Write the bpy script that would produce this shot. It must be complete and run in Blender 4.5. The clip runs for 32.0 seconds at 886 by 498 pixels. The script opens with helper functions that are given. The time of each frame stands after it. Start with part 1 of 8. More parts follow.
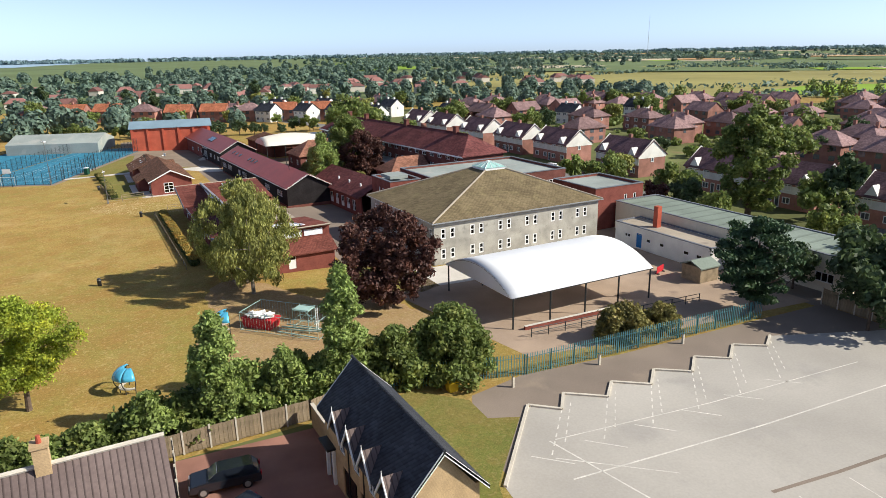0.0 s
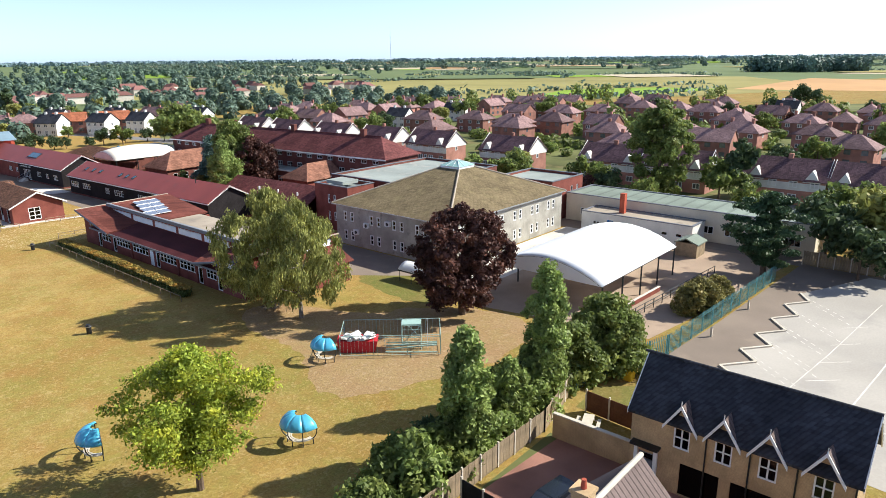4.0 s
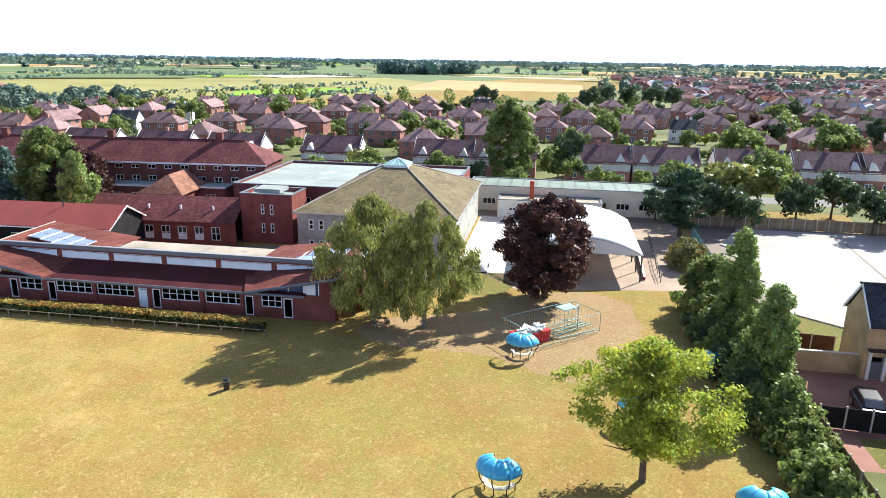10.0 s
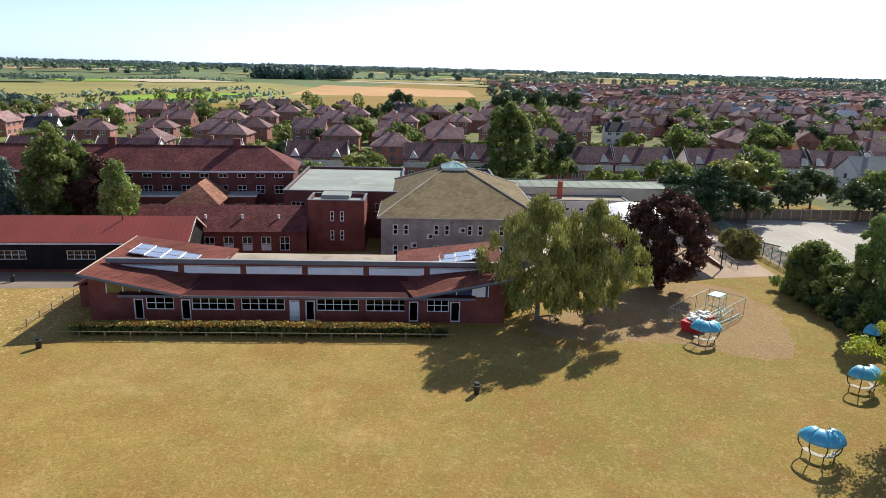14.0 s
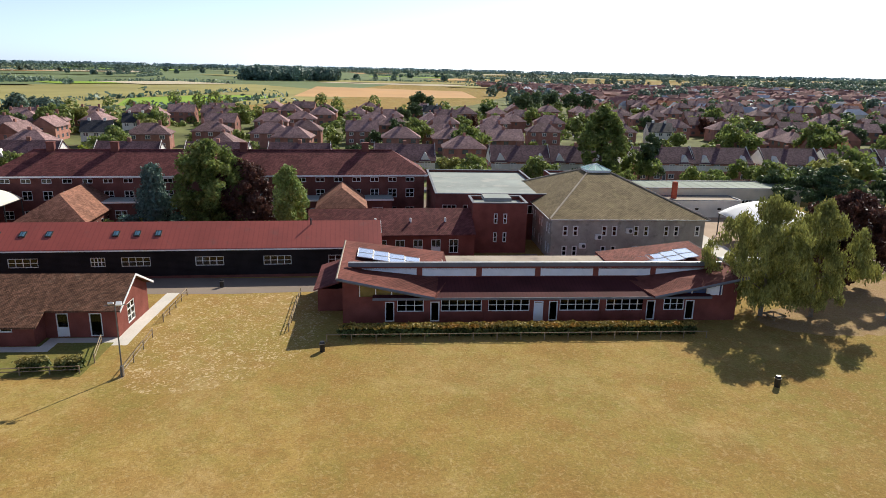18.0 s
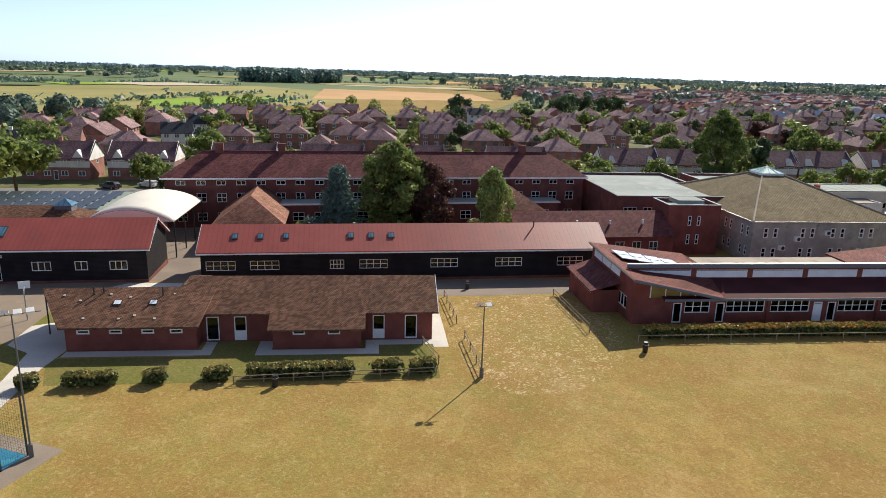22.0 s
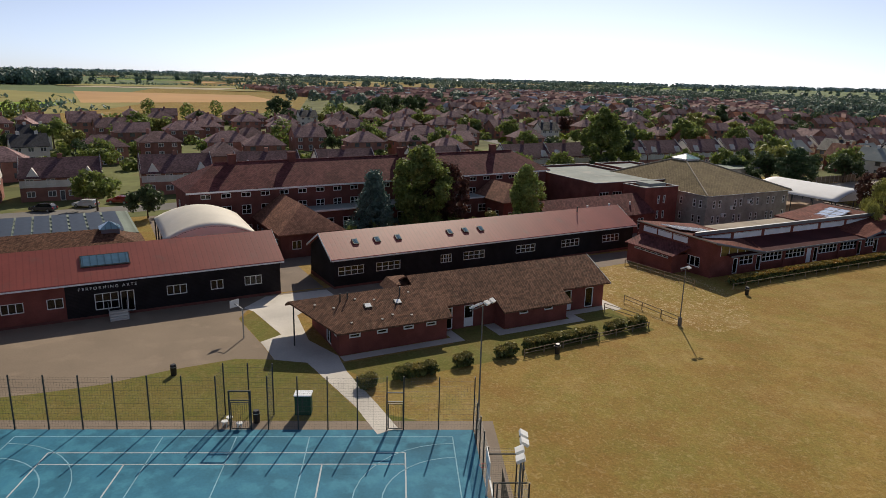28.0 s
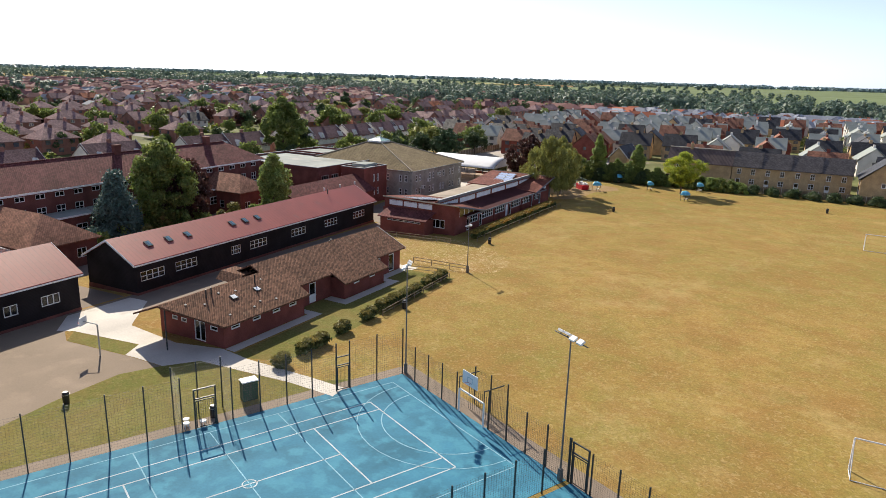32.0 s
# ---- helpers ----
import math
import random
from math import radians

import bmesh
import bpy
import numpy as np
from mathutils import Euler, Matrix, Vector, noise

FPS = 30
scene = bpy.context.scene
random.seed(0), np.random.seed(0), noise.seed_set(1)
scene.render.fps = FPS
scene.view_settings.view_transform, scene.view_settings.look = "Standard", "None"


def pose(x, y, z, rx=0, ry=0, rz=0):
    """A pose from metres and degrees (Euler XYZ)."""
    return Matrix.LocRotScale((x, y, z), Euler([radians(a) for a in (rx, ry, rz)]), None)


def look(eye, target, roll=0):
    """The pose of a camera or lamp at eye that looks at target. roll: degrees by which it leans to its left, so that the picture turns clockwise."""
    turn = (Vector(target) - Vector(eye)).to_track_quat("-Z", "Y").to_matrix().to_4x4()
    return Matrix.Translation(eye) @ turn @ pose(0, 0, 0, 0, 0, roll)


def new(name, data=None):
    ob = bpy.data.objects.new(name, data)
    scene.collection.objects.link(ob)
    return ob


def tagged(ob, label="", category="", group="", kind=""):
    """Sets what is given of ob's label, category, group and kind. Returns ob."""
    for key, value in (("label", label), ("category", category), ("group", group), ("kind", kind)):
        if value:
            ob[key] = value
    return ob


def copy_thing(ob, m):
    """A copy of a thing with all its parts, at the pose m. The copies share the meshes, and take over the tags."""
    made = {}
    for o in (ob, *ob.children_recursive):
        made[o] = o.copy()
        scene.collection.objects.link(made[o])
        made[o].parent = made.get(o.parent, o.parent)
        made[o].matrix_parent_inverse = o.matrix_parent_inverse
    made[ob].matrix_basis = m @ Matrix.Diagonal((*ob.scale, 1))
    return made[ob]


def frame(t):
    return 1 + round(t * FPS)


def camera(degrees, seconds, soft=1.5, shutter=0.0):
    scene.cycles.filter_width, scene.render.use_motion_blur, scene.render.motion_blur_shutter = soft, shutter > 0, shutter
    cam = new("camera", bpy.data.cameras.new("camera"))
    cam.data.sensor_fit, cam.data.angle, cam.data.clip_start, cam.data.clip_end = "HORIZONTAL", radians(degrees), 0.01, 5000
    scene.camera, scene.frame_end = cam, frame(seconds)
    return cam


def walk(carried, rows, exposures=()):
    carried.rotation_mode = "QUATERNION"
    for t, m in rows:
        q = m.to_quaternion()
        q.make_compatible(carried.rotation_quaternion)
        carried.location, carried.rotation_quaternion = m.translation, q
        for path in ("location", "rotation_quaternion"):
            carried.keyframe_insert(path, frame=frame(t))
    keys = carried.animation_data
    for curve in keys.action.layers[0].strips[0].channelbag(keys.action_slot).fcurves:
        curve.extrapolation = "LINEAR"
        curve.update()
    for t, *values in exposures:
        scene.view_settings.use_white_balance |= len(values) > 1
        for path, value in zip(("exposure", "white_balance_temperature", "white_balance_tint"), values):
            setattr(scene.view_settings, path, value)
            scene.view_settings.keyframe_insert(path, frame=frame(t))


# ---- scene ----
cam = camera(66.7, 32.0, soft=0.7)
PATH = [
    (0, (0.871, -1.958, 27.567), (9.958, 14.945, 21.937), -1.07),
    (1, (-6.017, 3.802, 27.087), (4.726, 19.716, 21.489), -0.82),
    (2, (-12.437, 9.667, 26.633), (-0.263, 24.53, 21.076), -0.57),
    (3, (-18.371, 15.642, 26.383), (-4.906, 29.354, 20.844), -0.52),
    (3.5, (-21.165, 18.685, 26.293), (-7.101, 31.794, 20.783), -0.54),
    (5.5, (-31.506, 31.479, 26.161), (-15.257, 41.785, 20.705), -0.57),
    (6, (-33.76, 34.819, 26.165), (-17.051, 44.343, 20.678), -0.46),
    (7, (-37.716, 41.707, 26.16), (-20.16, 49.545, 20.65), -0.21),
    (8, (-40.882, 48.993, 26.141), (-22.643, 55.097, 20.653), 0.13),
    (9, (-43.322, 56.751, 26.078), (-24.599, 61.158, 20.596), 0.62),
    (10, (-44.982, 64.519, 25.887), (-25.975, 67.556, 20.453), 0.88),
    (11, (-46.053, 72.112, 25.65), (-26.882, 73.936, 20.25), 0.89),
    (12, (-46.969, 79.786, 25.478), (-27.715, 80.543, 20.117), 1.17),
    (13, (-47.517, 87.241, 25.19), (-28.223, 87.123, 19.927), 1.34),
    (13.5, (-47.683, 90.846, 25.067), (-28.385, 90.326, 19.838), 1.40),
    (15.5, (-48.003, 104.745, 24.974), (-28.741, 103.359, 19.771), 1.30),
    (16, (-48.052, 108.178, 25.024), (-28.799, 106.708, 19.815), 1.26),
    (17, (-48.28, 114.948, 25.129), (-29.036, 113.385, 19.913), 1.24),
    (18, (-48.322, 121.605, 25.112), (-29.07, 120.022, 19.931), 1.23),
    (19, (-48.035, 128.63, 25.081), (-28.785, 126.999, 19.907), 1.31),
    (20, (-47.615, 136.255, 25.02), (-28.372, 134.546, 19.846), 1.39),
    (21, (-47.036, 144.4, 24.813), (-27.805, 142.532, 19.651), 1.38),
    (22, (-46.04, 152.5, 24.375), (-26.808, 150.44, 19.284), 1.58),
    (23, (-45.517, 160.158, 24.321), (-26.29, 158.073, 19.226), 1.54),
    (24, (-45.218, 167.733, 24.481), (-26.029, 165.379, 19.359), 1.60),
    (24.5, (-45.031, 171.453, 24.533), (-25.878, 168.811, 19.413), 1.61),
    (26.5, (-44.516, 186.009, 24.641), (-25.96, 180.481, 19.629), 1.67),
    (27, (-44.393, 189.704, 24.731), (-26.209, 183.041, 19.737), 1.63),
    (27.5, (-44.185, 193.396, 24.839), (-26.433, 185.638, 19.869), 1.59),
    (28, (-43.818, 197.029, 24.947), (-26.597, 188.144, 19.998), 1.43),
    (28.5, (-43.253, 200.578, 25.049), (-26.7, 190.5, 20.106), 1.25),
    (29, (-42.494, 203.996, 25.138), (-26.72, 192.738, 20.196), 1.21),
    (30, (-40.526, 210.16, 25.244), (-26.577, 196.716, 20.277), 1.26),
    (31, (-37.974, 215.178, 25.197), (-26.101, 199.867, 20.238), 1.44),
    (32, (-34.89, 219.552, 25.136), (-25.31, 202.721, 20.145), 1.66),
]
EXPOSURES = [(0, .45, 6200, 9), (3, .7, 6130, 9), (6, 1.14, 5850, 7), (9, 1.4, 5740, 7), (13, .66, 6080, 9), (16, .46, 6300, 10), (19, .4, 6330, 10), (21, .58, 6230, 9), (23, .26, 6430, 11), (24, .06, 6550, 11), (29, -.28, 6750, 12), (32, .55, 6560, 12)]
walk(cam, [(t, look(eye, target, roll)) for t, eye, target, roll in PATH], EXPOSURES)

import collections

# ---- sky, sun ----
SUN = Vector((0.668, -0.477, 0.571))
world = bpy.data.worlds.new("sky")
scene.world = world
world.use_nodes = True
wn = world.node_tree
sky = wn.nodes.new("ShaderNodeTexSky")
sky.sky_type, sky.sun_disc = "NISHITA", False
sky.sun_elevation, sky.sun_rotation = math.asin(SUN.z), math.atan2(SUN.x, SUN.y)
sky.air_density, sky.dust_density, sky.ozone_density = 0.45, 0.4, 4.0
haze = wn.nodes.new("ShaderNodeHueSaturation")
haze.inputs["Saturation"].default_value, haze.inputs["Value"].default_value = 0.6, 1.5
wn.links.new(sky.outputs[0], haze.inputs["Color"])
balance = wn.nodes.new("ShaderNodeMix")
balance.data_type, balance.blend_type = "RGBA", "MULTIPLY"
balance.inputs[0].default_value, balance.inputs[7].default_value = 1.0, (0.95, 1.0, 1.08, 1)
wn.links.new(haze.outputs[0], balance.inputs[6])
wn.links.new(balance.outputs[2], wn.nodes["Background"].inputs[0])
wn.nodes["Background"].inputs[1].default_value = 0.085
lamp = bpy.data.lights.new("sun", "SUN")
lamp.energy, lamp.angle, lamp.color = 5.0, radians(0.55), (1.0, 0.92, 0.77)
sun = new("sun", lamp)
sun.matrix_world = look(SUN * 100, (0, 0, 0))

# ---- materials ----
def nodes_of(name):
    m = bpy.data.materials.new(name)
    m.use_nodes = True
    nt = m.node_tree
    return m, nt, nt.nodes["Principled BSDF"]


def mat(name, base, rough=0.85, var=0.25, scale=0.4, fine=9.0, grain=0.25, bump=0.15, metal=0.0, per_object=0.0,
        per_island=0.0, rows=None, row_dark=0.45, row_axis="Z", second=None, second_at=0.55, translucent=0.0, spec=0.12, tiles=None, tile_var=0.35):
    """A weathered surface: a broad stain noise, a fine grain, optional courses along one axis, an optional second colour in patches."""
    m, nt, p = nodes_of(name)
    N, L = nt.nodes.new, nt.links.new
    tc = N("ShaderNodeTexCoord")
    big, small = N("ShaderNodeTexNoise"), N("ShaderNodeTexNoise")
    big.inputs["Scale"].default_value, big.inputs["Detail"].default_value = scale, 5
    small.inputs["Scale"].default_value, small.inputs["Detail"].default_value = fine, 4
    for n in (big, small):
        L(tc.outputs["Object"], n.inputs["Vector"])
    def scaled(f):
        return tuple(min(1.0, c * f) for c in base) + (1,)
    ramp = N("ShaderNodeValToRGB")
    ramp.color_ramp.elements[0].position, ramp.color_ramp.elements[1].position = 0.32, 0.68
    ramp.color_ramp.elements[0].color, ramp.color_ramp.elements[1].color = scaled(1 - var), scaled(1 + var)
    L(big.outputs[0], ramp.inputs[0])
    col = ramp.outputs[0]
    if second:
        sn = N("ShaderNodeTexNoise")
        sn.inputs["Scale"].default_value, sn.inputs["Detail"].default_value = scale * 2.3, 6
        L(tc.outputs["Object"], sn.inputs["Vector"])
        r2 = N("ShaderNodeValToRGB")
        r2.color_ramp.elements[0].position, r2.color_ramp.elements[1].position = second_at, second_at + 0.14
        L(sn.outputs[0], r2.inputs[0])
        mx = N("ShaderNodeMix")
        mx.data_type = "RGBA"
        L(r2.outputs[0], mx.inputs[0])
        L(col, mx.inputs[6])
        mx.inputs[7].default_value = (*second, 1)
        col = mx.outputs[2]
    value = N("ShaderNodeMath")
    value.operation = "MULTIPLY_ADD"
    L(small.outputs[0], value.inputs[0])
    value.inputs[1].default_value, value.inputs[2].default_value = grain * 2, 1 - grain
    bright = value.outputs[0]
    height = small.outputs[0]
    if rows:
        sep = N("ShaderNodeSeparateXYZ")
        L(tc.outputs["Object"], sep.inputs[0])
        f = N("ShaderNodeMath")
        f.operation = "MULTIPLY"
        L(sep.outputs[row_axis], f.inputs[0])
        f.inputs[1].default_value = 1 / rows
        fr = N("ShaderNodeMath")
        fr.operation = "FRACT"
        L(f.outputs[0], fr.inputs[0])
        rr = N("ShaderNodeValToRGB")
        e = rr.color_ramp.elements
        e[0].position, e[1].position = 0.05, 0.3
        e[0].color, e[1].color = (1 - row_dark,) * 3 + (1,), (1, 1, 1, 1)
        L(fr.outputs[0], rr.inputs[0])
        mm = N("ShaderNodeMath")
        mm.operation = "MULTIPLY"
        L(bright, mm.inputs[0])
        L(rr.outputs[0], mm.inputs[1])
        bright, height = mm.outputs[0], rr.outputs[0]
    if tiles:
        sep = N("ShaderNodeSeparateXYZ")
        L(tc.outputs["Object"], sep.inputs[0])
        def calc(op, a, b):
            k = N("ShaderNodeMath")
            k.operation = op
            for q, v in enumerate((a, b)):
                if isinstance(v, (int, float)):
                    k.inputs[q].default_value = v
                elif v is not None:
                    L(v, k.inputs[q])
            return k.outputs[0]
        across = calc("DIVIDE", calc("ADD", sep.outputs["X"], sep.outputs["Y"]), tiles[0])
        up = calc("DIVIDE", sep.outputs["Z"], tiles[1])
        cell = N("ShaderNodeCombineXYZ")
        L(calc("FLOOR", across, None), cell.inputs[0])
        L(calc("FLOOR", up, None), cell.inputs[1])
        wh = N("ShaderNodeTexWhiteNoise")
        L(cell.outputs[0], wh.inputs["Vector"])
        rib = calc("SUBTRACT", calc("FRACT", across, None), .5)
        rib = calc("MULTIPLY", rib, rib)
        step = calc("FRACT", up, None)
        height = calc("SUBTRACT", calc("MULTIPLY", step, -.6), calc("MULTIPLY", rib, 4.0))
        shade = calc("SUBTRACT", calc("ADD", calc("MULTIPLY", wh.outputs[0], 2 * tile_var), 1.12 - tile_var), calc("MULTIPLY", rib, 1.2))
        bright = calc("MULTIPLY", bright, shade)
    if per_object or per_island:
        src = N("ShaderNodeObjectInfo").outputs["Random"] if per_object else N("ShaderNodeNewGeometry").outputs["Random Per Island"]
        amount = per_object or per_island
        ma = N("ShaderNodeMath")
        ma.operation = "MULTIPLY_ADD"
        L(src, ma.inputs[0])
        ma.inputs[1].default_value, ma.inputs[2].default_value = 2 * amount, 1 - amount
        mb = N("ShaderNodeMath")
        mb.operation = "MULTIPLY"
        L(bright, mb.inputs[0])
        L(ma.outputs[0], mb.inputs[1])
        bright = mb.outputs[0]
    out = N("ShaderNodeVectorMath")
    out.operation = "SCALE"
    L(col, out.inputs[0])
    L(bright, out.inputs["Scale"])
    L(out.outputs[0], p.inputs["Base Color"])
    p.inputs["Roughness"].default_value, p.inputs["Metallic"].default_value = rough, metal
    p.inputs["Specular IOR Level"].default_value = spec
    if bump:
        b = N("ShaderNodeBump")
        b.inputs["Strength"].default_value, b.inputs["Distance"].default_value = bump, 0.05
        L(height, b.inputs["Height"])
        L(b.outputs[0], p.inputs["Normal"])
    if translucent:
        t = N("ShaderNodeBsdfTranslucent")
        L(out.outputs[0], t.inputs[0])
        mix = N("ShaderNodeMixShader")
        mix.inputs[0].default_value = translucent
        L(p.outputs[0], mix.inputs[1])
        L(t.outputs[0], mix.inputs[2])
        L(mix.outputs[0], nt.nodes["Material Output"].inputs[0])
    return m


def glass(name, tint, gloss=0.06):
    m, nt, p = nodes_of(name)
    nt.nodes.remove(p)
    N, L = nt.nodes.new, nt.links.new
    a, g, mix, f = N("ShaderNodeBsdfTransparent"), N("ShaderNodeBsdfGlossy"), N("ShaderNodeMixShader"), N("ShaderNodeFresnel")
    a.inputs[0].default_value = (*tint, 1)
    g.inputs["Roughness"].default_value = gloss
    f.inputs[0].default_value = 1.5
    L(f.outputs[0], mix.inputs[0])
    L(a.outputs[0], mix.inputs[1])
    L(g.outputs[0], mix.inputs[2])
    L(mix.outputs[0], nt.nodes["Material Output"].inputs[0])
    return m


M = {
    "brick": mat("red brick", (0.21, 0.068, 0.053), 0.9, 0.2, 0.6, 14, 0.3, 0.2, rows=0.075, row_dark=0.2),
    "brick_dark": mat("brown-red brick", (0.17, 0.068, 0.055), 0.9, 0.25, 0.5, 14, 0.3, 0.2, rows=0.075, row_dark=0.2),
    "brick_buff": mat("buff brick", (0.48, 0.34, 0.19), 0.9, 0.2, 0.7, 12, 0.3, 0.2, rows=0.075, row_dark=0.2),
    "brick_house": mat("house brick", (0.33, 0.165, 0.13), 0.9, 0.2, 0.5, 10, 0.25, 0.1, per_object=0.25),
    "render_white": mat("white render", (0.72, 0.70, 0.65), 0.85, 0.1, 0.5, 8, 0.1, 0.05),
    "concrete": mat("exposed aggregate panels", (0.37, 0.35, 0.305), 0.95, 0.22, 0.5, 20, 0.35, 0.3, second=(0.25, 0.24, 0.21), second_at=0.58),
    "slab": mat("pale concrete paving", (0.60, 0.56, 0.50), 0.9, 0.15, 0.15, 6, 0.15, 0.1, second=(0.50, 0.465, 0.415), second_at=0.6),
    "lot": mat("pale worn asphalt", (0.41, 0.38, 0.34), 0.9, 0.12, 0.09, 5, 0.12, 0.1, second=(0.36, 0.335, 0.305), second_at=0.58),
    "asphalt": mat("grey-brown asphalt", (0.23, 0.185, 0.15), 0.9, 0.15, 0.12, 12, 0.2, 0.15, second=(0.28, 0.225, 0.175), second_at=0.58),
    "road": mat("grey road asphalt", (0.20, 0.19, 0.18), 0.9, 0.12, 0.1, 6, 0.15, 0.1),
    "yard": mat("sandy brown asphalt", (0.25, 0.197, 0.147), 0.9, 0.12, 0.12, 8, 0.15, 0.1, second=(0.3, 0.235, 0.175), second_at=0.55),
    "kerb_grit": mat("brown gritty paving", (0.25, 0.2, 0.155), 0.9, 0.15, 0.3, 10, 0.2, 0.1),
    "mast_grey": mat("weathered dull steel", (0.17, 0.165, 0.155), 0.6, 0.12, 1, 8, 0.12, 0.0, metal=0.3),
    "terrace_roof": mat("dark purple-grey roof tiles", (0.14, 0.083, 0.09), 0.85, 0.2, 0.3, 5, 0.25, 0.4, tiles=(0.3, 0.15), tile_var=.3),
    "pantile_grey": mat("grey-brown ribbed tiles", (0.115, 0.105, 0.105), 0.8, 0.2, 0.4, 5, 0.25, 0.4, tiles=(0.3, 0.15), tile_var=.25),
    "paving": mat("sandy concrete paving", (0.36, 0.27, 0.20), 0.9, 0.15, 0.2, 8, 0.2, 0.1, second=(0.28, 0.21, 0.16), second_at=0.6),
    "block": mat("brown block paving", (0.29, 0.15, 0.115), 0.9, 0.2, 0.3, 12, 0.25, 0.15),
    "hall_roof": mat("lichen-grown tiles", (0.165, 0.128, 0.073), 0.95, 0.2, 0.3, 5, 0.3, 0.6, tiles=(0.42, 0.13), tile_var=.17, second=(0.19, 0.152, 0.082), second_at=0.54),
    "barn_roof": mat("red profiled roof sheet", (0.34, 0.075, 0.055), 0.45, 0.12, 0.25, 3, 0.12, 0.25, rows=0.6, row_dark=0.18, row_axis="Y", second=(0.28, 0.085, 0.065), second_at=0.6, spec=0.5),
    "barn_wall": mat("black stained boarding", (0.022, 0.019, 0.020), 0.8, 0.3, 0.5, 10, 0.4, 0.4, rows=0.15, row_dark=0.5),
    "wing_roof": mat("brown pantiles", (0.142, 0.073, 0.047), 0.9, 0.2, 0.4, 4, 0.3, 0.8, tiles=(0.22, 0.1), tile_var=.45, second=(0.185, 0.115, 0.078), second_at=0.62),
    "dark_roof": mat("dark red-brown tiles", (0.135, 0.047, 0.045), 0.85, 0.25, 0.3, 5, 0.25, 0.4, tiles=(0.3, 0.15), tile_var=.3, second=(0.15, 0.065, 0.055), second_at=0.6),
    "skirt": mat("dark maroon roof sheet", (0.075, 0.020, 0.022), 0.8, 0.2, 0.3, 5, 0.2, 0.2, rows=0.4, row_axis="Y", row_dark=0.2),
    "end_tile": mat("red-brown roof tiles", (0.155, 0.052, 0.04), 0.85, 0.2, 0.3, 5, 0.25, 0.4, tiles=(0.3, 0.06), tile_var=.25),
    "range_roof": mat("weathered pinkish clay tiles", (0.24, 0.115, 0.078), 0.85, 0.25, 0.4, 5, 0.3, 0.4, tiles=(0.3, 0.15), tile_var=.3, second=(0.17, 0.085, 0.06), second_at=0.58),
    "amber_pane": mat("olive tinted glazing", (0.15, 0.115, 0.035), 0.25, 0.25, 0.8, 3, 0.15, 0.0, spec=0.7),
    "blue_pane": mat("blue tinted glazing", (0.035, 0.07, 0.17), 0.2, 0.25, 0.8, 3, 0.15, 0.0, spec=0.8),
    "orange_roof": mat("orange clay tiles", (0.36, 0.13, 0.07), 0.85, 0.25, 0.4, 5, 0.3, 0.4, tiles=(0.3, 0.15), tile_var=.3),
    "slate": mat("dark slate", (0.04, 0.042, 0.05), 0.6, 0.25, 0.5, 5, 0.3, 0.4, tiles=(0.3, 0.16), tile_var=.25),
    "brown_rib": mat("grey-brown pantiles", (0.16, 0.12, 0.11), 0.8, 0.15, 0.5, 5, 0.25, 0.5, rows=0.33, row_dark=0.6, row_axis="X"),
    "flat_roof": mat("grey-green felt roof", (0.30, 0.33, 0.31), 0.9, 0.15, 0.15, 4, 0.15, 0.1, second=(0.38, 0.38, 0.35), second_at=0.55),
    "flat_green": mat("weathered green-grey roof sheet", (0.22, 0.26, 0.22), 0.8, 0.2, 0.12, 4, 0.2, 0.15, rows=2.4, row_axis="Y", row_dark=0.3),
    "felt_sand": mat("sandy mineral felt", (0.37, 0.315, 0.25), 0.95, 0.15, 0.2, 5, 0.15, 0.1, second=(0.26, 0.225, 0.19), second_at=0.56),
    "fabric": mat("white tensile fabric", (0.82, 0.83, 0.85), 0.6, 0.04, 0.3, 2, 0.04, 0.03, translucent=0.12),
    "fabric_cream": mat("cream tensile fabric", (0.78, 0.73, 0.63), 0.6, 0.05, 0.3, 2, 0.05, 0.03, translucent=0.12),
    "white": mat("white painted frame", (0.78, 0.78, 0.76), 0.6, 0.06, 1.0, 6, 0.06, 0.0),
    "cream": mat("cream painted wall", (0.66, 0.60, 0.48), 0.8, 0.1, 0.4, 6, 0.1, 0.05),
    "array": mat("dark grey solar cells", (0.05, 0.062, 0.075), 0.3, 0.2, 0.8, 3, 0.15, 0.0, spec=0.6),
    "panel_white": mat("pale glazing panel", (0.80, 0.83, 0.86), 0.35, 0.08, 0.6, 3, 0.05, 0.0),
    "blue_paint": mat("blue painted door", (0.03, 0.16, 0.42), 0.5, 0.08, 1, 6, 0.1, 0.0),
    "grey_fascia": mat("grey-blue fascia", (0.17, 0.18, 0.20), 0.6, 0.12, 0.6, 6, 0.12, 0.05),
    "solar": mat("solar cells", (0.68, 0.73, 0.79), 0.2, 0.08, 0.8, 3, 0.05, 0.0, metal=0.8, spec=1.0),
    "sky_pane": mat("blue rooflight glass", (0.10, 0.20, 0.28), 0.15, 0.15, 0.8, 3, 0.08, 0.0, rows=0.7, row_axis="Y", row_dark=0.4, spec=0.7),
    "steel_dark": mat("dark green-black steel", (0.025, 0.03, 0.03), 0.5, 0.1, 1, 8, 0.15, 0.0, spec=0.5),
    "mint_steel": mat("pale green galvanised steel", (0.33, 0.47, 0.43), 0.5, 0.12, 1, 8, 0.12, 0.0),
    "steel_grey": mat("galvanised steel", (0.42, 0.43, 0.43), 0.45, 0.1, 1, 8, 0.1, 0.0, metal=0.6),
